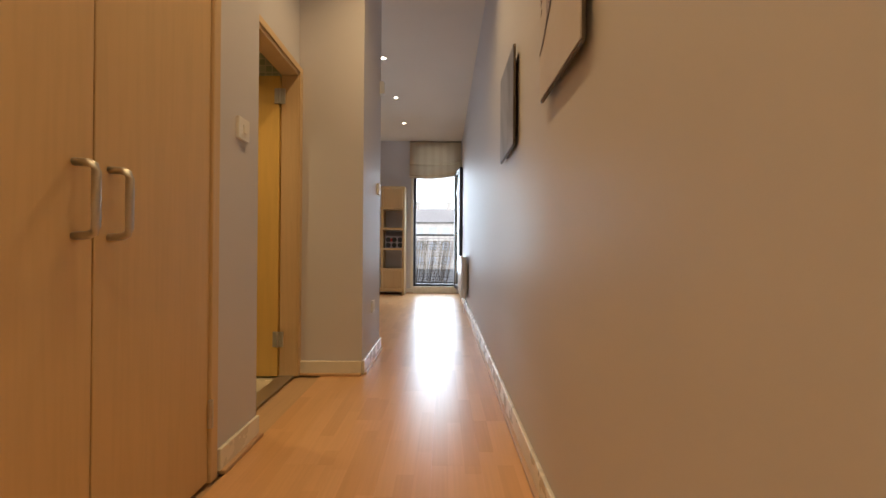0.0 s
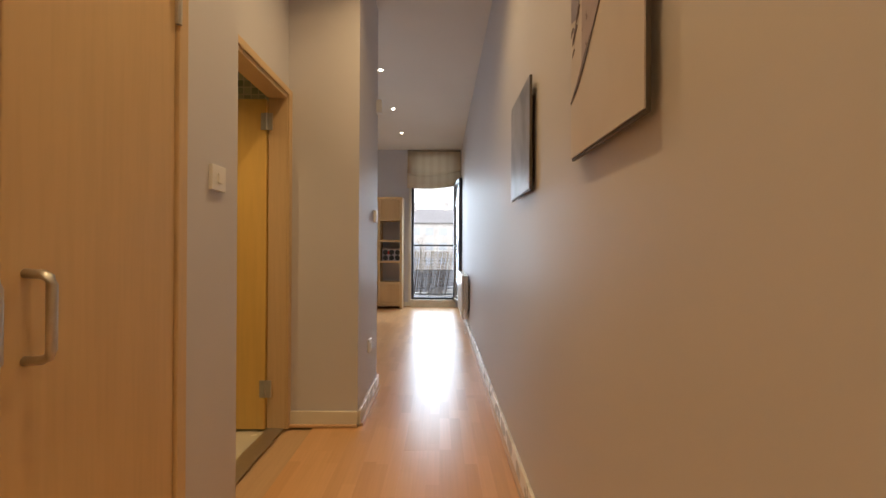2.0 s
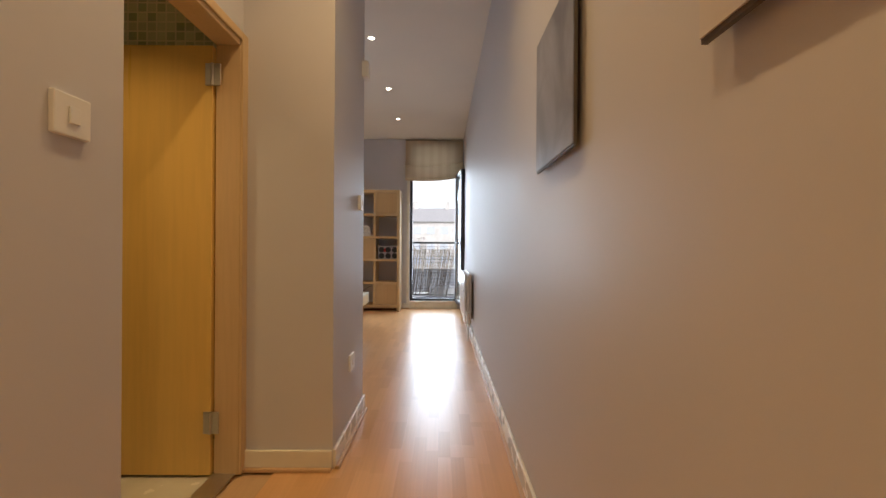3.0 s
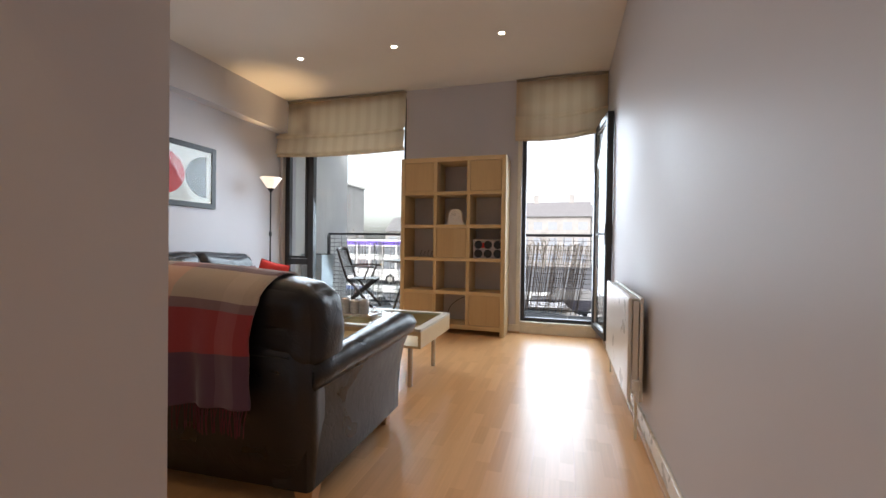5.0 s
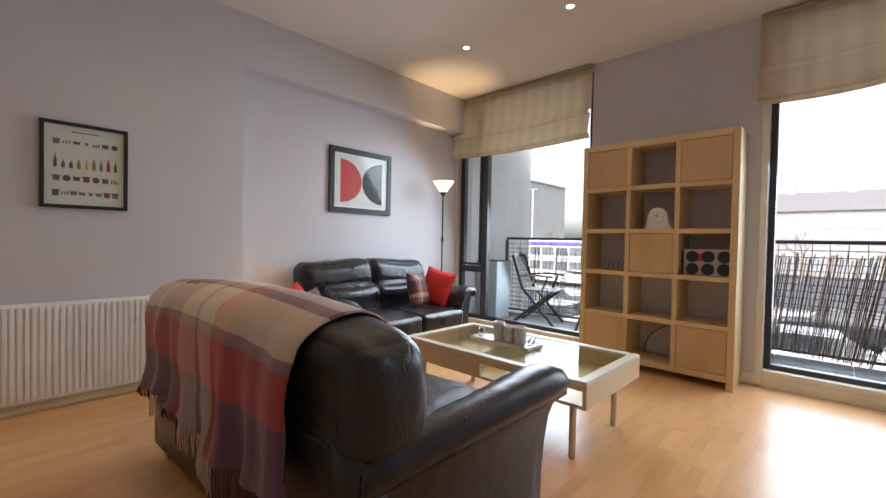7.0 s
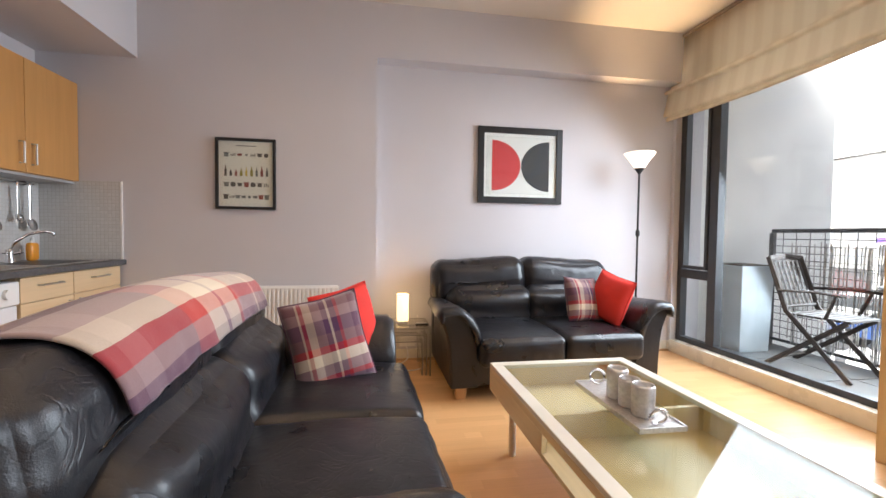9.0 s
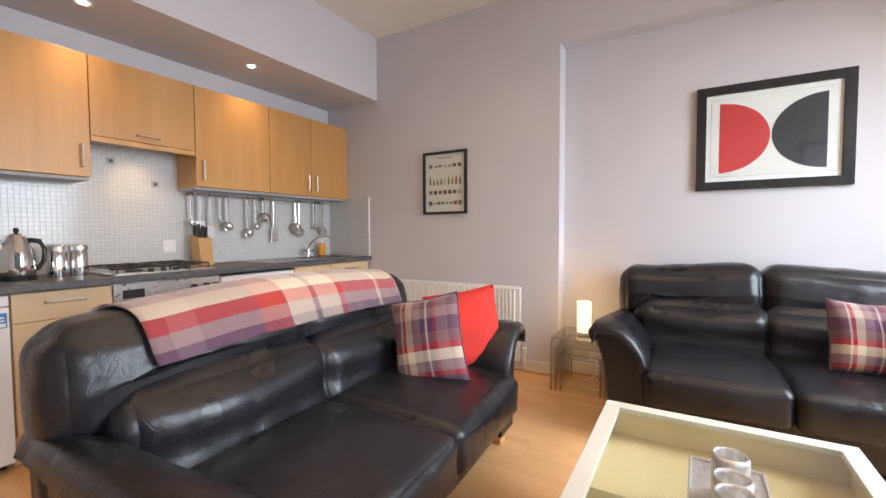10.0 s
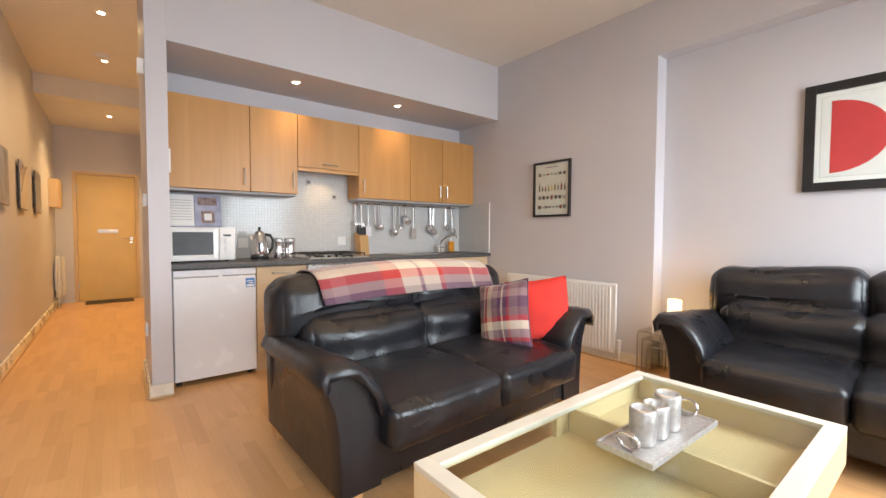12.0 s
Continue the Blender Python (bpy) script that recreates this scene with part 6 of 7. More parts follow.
    part("red_patch", boxes((bx0 + 0.06, bx0 + 0.17, y0 + 0.0585, y0 + 0.0595, bz + 0.12, bz + 0.18)), RED_CLOTH, g)
    # little wire ornament
    o = thing("wire_ornament", (cols[0] + iw / 2, y0 + 0.1, rows[2]), "small dark wire figurine group", "ornament")
    b = bmesh.new()
    for i in range(4):
        px = cols[0] + 0.17 + i * 0.045
        rod(b, [(px - 0.015, y0 + 0.1, rows[2]), (px, y0 + 0.1, rows[2] + 0.045), (px + 0.015, y0 + 0.1, rows[2])], 0.003, 5)
        rod(b, [(px, y0 + 0.1, rows[2] + 0.045), (px + 0.01, y0 + 0.1, rows[2] + 0.075 - 0.01 * (i % 2))], 0.003, 5)
        lathe(b, px + 0.01, y0 + 0.1, [(0, rows[2] + 0.068 - 0.01 * (i % 2)), (0.008, rows[2] + 0.076 - 0.01 * (i % 2)), (0, rows[2] + 0.084 - 0.01 * (i % 2))], 8)
    part("wire", b, BLACK, o)
    c = thing("power_cable", (cols[1], y1 - 0.03, rows[0]), "thin black cable hanging behind the bookcase", "cable")
    part("cable", rod(bmesh.new(), smooth_path([(cols[1] + 0.05, y1 - 0.03, rows[0] + 0.004), (cols[1] + 0.09, y1 - 0.03, rows[0] + 0.15), (cols[1] + 0.2, y1 - 0.03, rows[0] + 0.25), (cols[1] + 0.3, y1 - 0.03, rows[0] + 0.29)]), 0.004, 6), BLACKPLASTIC, c)


GIFTBOX = plain("silver_pink_card", (0.36, 0.32, 0.33), 0.35, vary=0.15, size=25.0)
SHELFH = wood("birch_effect_shelf_flat", (0.56, 0.40, 0.20), (0.64, 0.47, 0.26), 0.42, 0, 0.8, 0.05)
SHELFDOOR = wood("birch_effect_door", (0.50, 0.34, 0.17), (0.58, 0.41, 0.215), 0.42, 2, 0.6, 0.05)
bookcase()


PRINTPAPER = plain("bright_print_paper", (0.84, 0.83, 0.81), 0.7, vary=0.02)


def framed(name, x, y0, y1, z0, z1, fw, mat_w, label):
    t = thing(name, (x, (y0 + y1) / 2, z0), label, "picture", "framed pictures")
    bm = bmesh.new()
    for s in ((y0, y0 + fw, z0, z1), (y1 - fw, y1, z0, z1), (y0 + fw, y1 - fw, z0, z0 + fw), (y0 + fw, y1 - fw, z1 - fw, z1)):
        box(bm, x + 0.001, x + 0.026, s[0], s[1], s[2], s[3], 0.002)
    part("frame", bm, BLACK, t)
    part("mount", boxes((x + 0.002, x + 0.010, y0 + fw, y1 - fw, z0 + fw, z1 - fw)), PRINTPAPER, t)
    g = part("glazing", boxes((x + 0.019, x + 0.021, y0 + fw, y1 - fw, z0 + fw, z1 - fw)), PANE, t)
    g.visible_shadow = False
    return t


def half_disc(bm, x, yc, zc, r, rz, side, n=24):
    pts = [(x, yc, zc - rz)] + [(x, yc + side * r * math.cos(a), zc + rz * math.sin(a)) for a in [-math.pi / 2 + math.pi * k / n for k in range(1, n)]] + [(x, yc, zc + rz)]
    tube_loft(bm, [pts, [(x + 0.001, p[1], p[2]) for p in pts]])
    return bm


pic = framed("framed_print", RECESS, 6.13, 6.92, 1.39, 2.065, 0.055, 0.06, "black framed abstract print of two half discs")
RED_INK = plain("red_print_ink", (0.60, 0.045, 0.05), 0.6, vary=0.05)
CHARCOAL = plain("charcoal_print_ink", (0.035, 0.035, 0.042), 0.6, vary=0.15)
part("image_area", boxes((RECESS + 0.0101, RECESS + 0.0108, 6.21, 6.845, 1.475, 1.982)), GREYINK, pic)
part("image_paper", boxes((RECESS + 0.0109, RECESS + 0.0116, 6.213, 6.842, 1.478, 1.979)), PAPER, pic)
part("red_half_disc", half_disc(bmesh.new(), RECESS + 0.012, 6.26, 1.725, 0.265, 0.225, 1), RED_INK, pic)
part("black_half_disc", half_disc(bmesh.new(), RECESS + 0.012, 6.797, 1.725, 0.265, 0.225, -1), CHARCOAL, pic)

pic = framed("framed_print", LEFT, 4.022, 4.463, 1.278, 1.826, 0.022, 0.03, "black framed kitchen poster with rows of small utensils")
CREAM_INK = plain("cream_poster_paper", (0.72, 0.70, 0.64), 0.6, vary=0.03)
part("poster", boxes((LEFT + 0.0101, LEFT + 0.011, 4.05, 4.435, 1.306, 1.798)), CREAM_INK, pic)
INKS = [EDGE, plain("olive_ink", (0.28, 0.24, 0.05), 0.6), plain("rust_ink", (0.24, 0.06, 0.045), 0.6), plain("grey_print_ink", (0.16, 0.16, 0.15), 0.6), plain("yellow_print_ink", (0.60, 0.42, 0.06), 0.6)]
rnd = random.Random(7)
part("printed_title", boxes((LEFT + 0.0111, LEFT + 0.0115, 4.17, 4.315, 1.765, 1.772)), INKS[3], pic)
for row, (zc, n, hh) in enumerate(((1.70, 7, 0.04), (1.575, 9, 0.08), (1.47, 7, 0.045), (1.375, 8, 0.045))):
    for k in range(n):
        yc = 4.075 + 0.34 * (k + 0.5) / n
        ink = INKS[(1 if k % 2 else 4) if row == 1 and 2 < k < 6 else rnd.choice((0, 2, 3, 3, 0))]
        h = hh * rnd.uniform(0.55, 1.1)
        b = bmesh.new()
        x = LEFT + 0.0112
        kind = rnd.randrange(3)
        if row == 1:
            w = rnd.uniform(0.006, 0.011)
            tube_loft(b, [[(xx, yc - w, zc - hh / 2), (xx, yc + w, zc - hh / 2), (xx, yc + w, zc - hh / 2 + h * 0.6), (xx, yc + w * 0.4, zc - hh / 2 + h * 0.75), (xx, yc + w * 0.4, zc - hh / 2 + h), (xx, yc - w * 0.4, zc - hh / 2 + h), (xx, yc - w * 0.4, zc - hh / 2 + h * 0.75), (xx, yc - w, zc - hh / 2 + h * 0.6)] for xx in (x, x + 0.0005)])
        elif kind == 0:
            rod(b, [(x, yc, zc), (x + 0.0006, yc, zc)], h * 0.4, 14)
        elif kind == 1:
            box(b, x, x + 0.0006, yc - 0.016, yc + 0.016, zc - h * 0.4, zc + h * 0.25)
            box(b, x, x + 0.0006, yc - 0.022, yc + 0.022, zc + h * 0.25, zc + h * 0.38)
        else:
            for q in range(3):
                box(b, x, x + 0.0006, yc - 0.018 + q * 0.014, yc - 0.01 + q * 0.014, zc - h * 0.4, zc + h * rnd.uniform(0.1, 0.4))
        part("printed_utensil", b, ink, pic)


def floor_lamp():
    x, y = -4.165, 7.525
    t = thing("floor_lamp", (x, y, 0), "black uplighter floor lamp with white glass bowl, lit", "floor lamp")
    part("base", lathe(bmesh.new(), x, y, [(0, 0), (0.125, 0.0), (0.13, 0.008), (0.12, 0.02), (0.02, 0.03), (0, 0.03)], 28), BLACK, t)
    part("pole", rod(bmesh.new(), [(x, y, 0.028), (x, y, 1.66)], 0.009, 10), BLACK, t)
    part("switch_knob", lathe(bmesh.new(), x, y, [(0.009, 1.10), (0.018, 1.115), (0.018, 1.15), (0.009, 1.165)], 12), BLACKPLASTIC, t)
    part("socket_cup", lathe(bmesh.new(), x, y, [(0.012, 1.655), (0.036, 1.69), (0.042, 1.702), (0.0, 1.702)], 20), BLACK, t)
    b = bmesh.new()
    lathe(b, x, y, [(0.04, 1.703), (0.062, 1.735), (0.095, 1.785), (0.130, 1.833), (0.127, 1.836), (0.09, 1.79), (0.057, 1.742), (0.036, 1.709)], 32)
    o = part("bowl", b, BOWL_GLASS, t, "white opal glass bowl", smooth=True)


floor_lamp()


def side_tables():
    t = thing("nest_of_side_tables", (-4.1, 5.45, 0), "nest of three clear acrylic side tables", "side table")
    for k, (w, h) in enumerate(((0.40, 0.38), (0.34, 0.325), (0.28, 0.27))):
        yc, x0, x1 = 5.47, -4.37 + 0.015 * k, -3.99 - 0.012 * k
        bm = boxes((x0, x1, yc - w / 2, yc + w / 2, h - 0.012, h), (x0, x1, yc - w / 2, yc - w / 2 + 0.012, 0, h - 0.012), (x0, x1, yc + w / 2 - 0.012, yc + w / 2, 0, h - 0.012), bevel=0.003)
        o = part("table", bm, ACRYLIC, t, "bent clear acrylic table")
        o.visible_shadow = False
        # added grey rods draw the edge lines that light makes in acrylic
        for xe in (x0, x1):
            edge = bmesh.new()
            rod(edge, [(xe, yc - w / 2 + 0.006, 0.002), (xe, yc - w / 2 + 0.006, h - 0.03), (xe, yc - w / 2 + 0.014, h - 0.012), (xe, yc - w / 2 + 0.03, h - 0.005),
                       (xe, yc + w / 2 - 0.03, h - 0.005), (xe, yc + w / 2 - 0.014, h - 0.012), (xe, yc + w / 2 - 0.006, h - 0.03), (xe, yc + w / 2 - 0.006, 0.002)], 0.0045, 6)
            part("edge_light_line", edge, ACRYLIC_EDGE_LINE, o, "grey rod imitating light caught in the acrylic edge", smooth=True)
    lx, ly, h = -4.18, 5.46, 0.38
    l = thing("table_lamp", (lx, ly, h), "glowing cream paper cylinder lamp on the side table", "table lamp")
    b = bmesh.new()
    lathe(b, lx, ly, [(0.046, h + 0.02), (0.048, h + 0.022), (0.048, h + 0.235), (0.046, h + 0.235)], 28)
    o = part("shade", b, PAPER_LAMP, l, "lit cream paper shade", smooth=True)
    o.visible_shadow = False
    part("base", lathe(bmesh.new(), lx, ly, [(0, h), (0.05, h), (0.05, h + 0.02), (0, h + 0.02)], 24), WHITEPLASTIC, l)
    r = thing("remote_control", (-4.07, 5.60, h), "black remote control on the side table", "remote control")
    part("case", boxes((-4.10, -4.05, 5.555, 5.655, h, h + 0.018), bevel=0.005), BLACKPLASTIC, r)
    part("buttons", boxes(*[(-4.092 + 0.014 * i, -4.084 + 0.014 * i, 5.57 + 0.02 * j, 5.58 + 0.02 * j, h + 0.018, h + 0.02) for i in range(3) for j in range(4)]), GREYINK, r)
    s = plate("wall_socket", RECESS, 5.52, 0.16, 0.14, 0.085, 1, "white double wall socket behind the side table", "socket", 0.012)
    c = thing("lamp_flex", (RECESS + 0.03, 5.5, 0.0), "white lamp flex trailing on the floor", "cable")
    part("flex", rod(bmesh.new(), smooth_path([(RECESS + 0.04, 5.50, 0.16), (-4.33, 5.52, 0.05), (-4.25, 5.44, 0.008), (-4.12, 5.50, 0.008), (-4.2, 5.63, 0.008), (-4.36, 5.62, 0.12), (-4.39, 5.60, 0.40)]), 0.004, 6), WHITEPLASTIC, c)


side_tables()

# ---- balcony ----
DECKZ, RAILY = 0.07, 9.02
dk = structure("balcony_floor", boxes((-4.6, 1.2, WINDOW + 0.3, 9.12, DECKZ - 0.2, DECKZ - 0.012)), CONCRETE, "grey paved balcony floor", "balcony")
structure("wall_fin", boxes((-4.85, -4.42, WINDOW + 0.3, 9.9, GROUND, 6.0), (-4.42, -4.40, 8.62, 8.72, DECKZ, 3.4)), FINPAINT, "pale concrete fin wall beside the balcony", "wall")
structure("balcony_ceiling", boxes((-4.6, 1.2, WINDOW + 0.3, 9.1, 2.95, 3.2)), CONCRETE, "concrete soffit over the balcony", "ceiling")
structure("wall_balcony_end", boxes((0.55, 0.7, WINDOW + 0.3, 9.1, GROUND, 3.2)), CONCRETE, "concrete wall at the balcony's end", "wall")
structure("wall_facade", boxes((-5.4, -4.75, WINDOW, WINDOW + 0.3, GROUND, 6.0), (RIGHT, 3.0, WINDOW + 0.0, WINDOW + 0.3, GROUND, 3.2)), CONCRETE, "concrete facade of the block", "wall")
for i in range(9):
    b = boxes((-4.4 + i * 0.55, -4.4 + i * 0.55 + 0.54, WINDOW + 0.31, 8.72, DECKZ - 0.012, DECKZ), bevel=0.003)
    link_mesh("paver", b, DECK).parent = dk
    b = boxes((-4.4 + i * 0.55, -4.4 + i * 0.55 + 0.54, 8.73, 9.11, DECKZ - 0.012, DECKZ), bevel=0.003)
    link_mesh("paver", b, DECK).parent = dk


def railing():
    t = thing("balcony_railing", (-2.0, RAILY, DECKZ), "dark steel balcony railing with wire mesh", "railing")
    zt = DECKZ + 1.12
    part("top_rail", boxes((-4.25, 0.5, RAILY - 0.02, RAILY + 0.02, zt - 0.035, zt), bevel=0.004), FRAME_GREY, t)
    part("bottom_rail", boxes((-4.25, 0.5, RAILY - 0.012, RAILY + 0.012, DECKZ + 0.06, DECKZ + 0.085), bevel=0.003), FRAME_GREY, t)
    for x in (-4.25, -2.9, -1.55, -0.2):
        part("post", boxes((x - 0.02, x + 0.02, RAILY - 0.02, RAILY + 0.02, DECKZ, zt - 0.036), bevel=0.003), FRAME_GREY, t)
    for k in range(15):
        z = DECKZ + 0.13 + k * 0.064
        part("wire", rod(bmesh.new(), [(-4.25, RAILY, z), (0.5, RAILY, z)], 0.0035, 5), FRAME_GREY, t)
    for k in range(38):
        x = -4.15 + k * 0.122
        part("upright_wire", rod(bmesh.new(), [(x, RAILY + 0.004, DECKZ + 0.08), (x, RAILY + 0.004, zt - 0.03)], 0.003, 5), FRAME_GREY, t)


railing()


def reed_screen(x0, x1, slant, label, seed, material, gaps=0.16):
    """Reeds bound side by side, tied to the railing and slumped over."""
    t = thing("reed_screen", ((x0 + x1) / 2, RAILY - 0.03, DECKZ), label, "reed screen", "reed screens on the railing")
    rnd = random.Random(seed)
    bm = bmesh.new()
    n = int((x1 - x0) / 0.0125)
    for i in range(n):
        if rnd.random() < gaps:
            continue
        u = i / n
        xb = x0 + (x1 - x0) * u
        lean = slant * (0.3 + 0.7 * u) + rnd.uniform(-0.012, 0.012)
        zt = DECKZ + 0.98 + rnd.uniform(-0.04, 0.03)
        zb = DECKZ + 0.10 + rnd.uniform(-0.03, 0.02) - 0.06 * u
        r = rnd.uniform(0.0032, 0.0056)
        rod(bm, [(xb, RAILY - 0.03, zb), (xb + lean * 0.5 + rnd.uniform(-0.006, 0.006), RAILY - 0.03, (zb + zt) / 2), (xb + lean, RAILY - 0.03, zt)], r, 5)
    tagged(part("reeds", bm, material, t, "thin dry reeds"), kind="stuff")
    for z in (0.2, 0.5, 0.8):
        part("binding_wire", rod(bmesh.new(), [(x0 + slant * 0.2, RAILY - 0.036, DECKZ + z), (x1 + slant * z, RAILY - 0.036, DECKZ + z - 0.02)], 0.002, 5), BLACK, t)


REED = plain("weathered_reed", (0.15, 0.11, 0.075), 0.8, vary=0.5, size=30.0)
REED_PALE = plain("pale_reed", (0.42, 0.40, 0.37), 0.8, vary=0.4, size=30.0)
reed_screen(-1.5, -0.42, 0.16, "slumped brown reed screen tied to the railing", 3, REED)
reed_screen(-0.12, 0.5, 0.1, "short brown reed screen tied to the railing", 9, REED)
reed_screen(-4.05, -1.75, 0.03, "thinned pale reed screen tied to the railing", 5, REED_PALE, 0.55)


def planter():
    t = thing("planter", (-4.2, 8.62, DECKZ), "tall pale blue-grey metal planter", "planter")
    bm = boxes((-4.38, -4.02, 8.46, 8.80, DECKZ, DECKZ + 0.78), bevel=0.006)
    for v in bm.verts:
        if v.co.z < DECKZ + 0.4:
            v.co.x += (-4.2 - v.co.x) * 0.1
            v.co.y += (8.63 - v.co.y) * 0.1
    part("body", bm, ZINC, t)
    part("soil", boxes((-4.36, -4.04, 8.48, 8.78, DECKZ + 0.77, DECKZ + 0.79)), MATBROWN, t)


ZINC = plain("pale_zinc", (0.42, 0.47, 0.50), 0.5, 0.2, 0.12, 5.0)
planter()


def folding_chair():
    t = thing("folding_garden_chair", (-3.45, 8.7, DECKZ), "dark folding wooden garden chair with slatted seat and arms", "chair", local=True)
    t.matrix_basis = pose(-3.50, 8.70, DECKZ, 0, 0, -78)
    for s in (-1, 1):
        x = s * 0.21
        b = bmesh.new()
        rod(b, [(x, -0.30, 0.88), (x, -0.16, 0.46), (x, 0.26, 0.0)], 0.014, 6, (0.012, 0.02))
        part("back_leg", b, TEAK, t)
        b = bmesh.new()
        rod(b, [(x * 0.9, 0.22, 0.43), (x * 0.9, -0.30, 0.0)], 0.014, 6, (0.012, 0.02))
        part("front_leg", b, TEAK, t)
        b = bmesh.new()
        rod(b, [(x * 1.12, -0.20, 0.62), (x * 1.15, 0.05, 0.635), (x * 1.15, 0.24, 0.625)], 0.014, 6, (0.024, 0.012))
        part("armrest", b, TEAK, t)
        b = bmesh.new()
        rod(b, [(x * 1.1, 0.17, 0.62), (x * 1.05, 0.10, 0.44)], 0.012, 6)
        part("arm_post", b, TEAK, t)
    for k in range(7):
        y = -0.15 + k * 0.058
        part("seat_slat", boxes((-0.2, 0.2, y, y + 0.045, 0.43, 0.446), bevel=0.003), TEAK, t)
    for k in range(7):
        x = -0.165 + k * 0.055
        b = bmesh.new()
        rod(b, [(x, -0.175, 0.50), (x, -0.285, 0.84)], 0.01, 6, (0.016, 0.006))
        part("back_slat", b, TEAK, t)
    part("back_rail", rod(bmesh.new(), [(-0.21, -0.295, 0.865), (0, -0.305, 0.885), (0.21, -0.295, 0.865)], 0.014, 6, (0.012, 0.025)), TEAK, t)
    part("back_rail", rod(bmesh.new(), [(-0.21, -0.172, 0.49), (0.21, -0.172, 0.49)], 0.012, 6), TEAK, t)
    part("foot_bar", rod(bmesh.new(), [(-0.19, -0.22, 0.07), (0.19, -0.22, 0.07)], 0.01, 6), TEAK, t)


folding_chair()


def garden_table():
    x, y = -2.78, 8.68
    t = thing("garden_table", (x, y, DECKZ), "round dark wooden garden table", "table")
    part("tabletop", lathe(bmesh.new(), x, y, [(0, DECKZ + 0.70), (0.31, DECKZ + 0.70), (0.32, DECKZ + 0.71), (0.31, DECKZ + 0.725), (0, DECKZ + 0.725)], 28), TEAK, t)
    for a in range(4):
        c, s = math.cos(a * math.pi / 2 + 0.785), math.sin(a * math.pi / 2 + 0.785)
        part("leg", rod(bmesh.new(), [(x + c * 0.2, y + s * 0.2, DECKZ), (x - c * 0.05, y - s * 0.05, DECKZ + 0.70)], 0.016, 6), TEAK, t)


garden_table()

# ---- street and distance ----
structure("ground", boxes((-900, 900, 8.4, 1500, GROUND - 1, GROUND)), ASPHALT, "grey asphalt car park and street", "ground")
structure("pavement", boxes((-120, 120, 34, 38, GROUND, GROUND + 0.12)), CONCRETE, "pale concrete pavement with kerb", "pavement")
CAR_GLASS = plain("dark_car_glass", (0.03, 0.035, 0.04), 0.1)
TYRE = plain("tyre_rubber", (0.02, 0.02, 0.02), 0.8)


def car(x, y, rz, paint, label, length=4.3, height=1.45, van=False):
    t = thing("parked_van" if van else "parked_car", (x, y, GROUND), label, "van" if van else "car", "parked cars", local=True)
    t.matrix_basis = pose(x, y, GROUND, 0, 0, rz)
    L, H, W = length / 2, height, 0.86
    lower = [(-L, 0.35), (-L, 0.75), (-L * 0.93, 0.86), (-L * 0.5, 0.95), (L * 0.9, 0.95), (L, 0.8), (L, 0.35)]
    b = bmesh.new()
    tube_loft(b, [[(px, w, pz if abs(w) < W else pz * 0.97 + 0.02) for px, pz in lower] for w in (-W, -W * 0.93, W * 0.93, W)])
    part("body", b, paint, t)
    roof = [(-L * 0.5, 0.95), (-L * 0.22, H), (L * 0.55, H), (L * 0.86, 0.95)] if not van else [(-L * 0.75, 0.95), (-L * 0.5, H), (L * 0.97, H), (L * 0.99, 0.95)]
    b = bmesh.new()
    tube_loft(b, [[(px, w * (1 if pz < 1 else 0.86), pz) for px, pz in roof] for w in (-W * 0.95, W * 0.95)])
    part("cabin", b, CAR_GLASS if not van else paint, t)
    b = bmesh.new()
    box(b, roof[1][0] + 0.05, roof[2][0] - 0.05, -W * 0.82, W * 0.82, H - 0.03, H + 0.03, 0.02)
    part("roof", b, paint, t)
    if van:
        part("side_window", boxes((-L * 0.6, -L * 0.2, W * 0.9, W * 0.97, 1.0, H - 0.35), (-L * 0.6, -L * 0.2, -W * 0.97, -W * 0.9, 1.0, H - 0.35)), CAR_GLASS, t)
    for px in (-L * 0.62, L * 0.62):
        for s in (-1, 1):
            b = bmesh.new()
            rod(b, [(px, s * W * 0.86, 0.32), (px, s * (W + 0.01), 0.32)], 0.32, 20)
            wh = part("wheel", b, TYRE, t)
            b = bmesh.new()
            rod(b, [(px, s * (W + 0.011), 0.32), (px, s * (W + 0.02), 0.32)], 0.2, 16)
            part("rim", b, SATIN, wh)
    for s in (-1, 1):
        part("headlight", boxes((-L - 0.01, -L + 0.1, s * W * 0.55, s * W * 0.88, 0.62, 0.75), bevel=0.01), CHROME, t)
        part("tail_light", boxes((L - 0.1, L + 0.01, s * W * 0.6, s * W * 0.9, 0.62, 0.8), bevel=0.01), RED_INK, t)


PAINTS = {c: plain(c + "_car_paint", v, 0.25, 0.0, 0.03) for c, v in (("silver", (0.45, 0.46, 0.48)), ("white", (0.72, 0.72, 0.72)), ("dark", (0.03, 0.03, 0.04)), ("red", (0.40, 0.03, 0.03)), ("blue", (0.04, 0.08, 0.22)), ("purple", (0.16, 0.10, 0.42)))}
for x, y, rz, c, van in ((-1.6, 21, 8, "silver", False), (2.6, 23.5, -6, "white", False), (-0.4, 28, 3, "dark", False), (5.5, 19, 80, "red", False), (-6.2, 25, 4, "white", True), (-9, 31, 0, "silver", False),
                         (-16.5, 27, 10, "silver", False), (4.6, 29, 0, "blue", False), (-15, 20, 85, "dark", False), (-12.5, 24, 6, "blue", False), (-2.9, 15.8, 84, "red", False), (-9.5, 20, 88, "white", False)):
    car(x, y, rz, PAINTS[c], c + (" van" if van else " hatchback car") + " parked below the balcony", 4.9 if van else 4.2, 2.1 if van else 1.45, van)


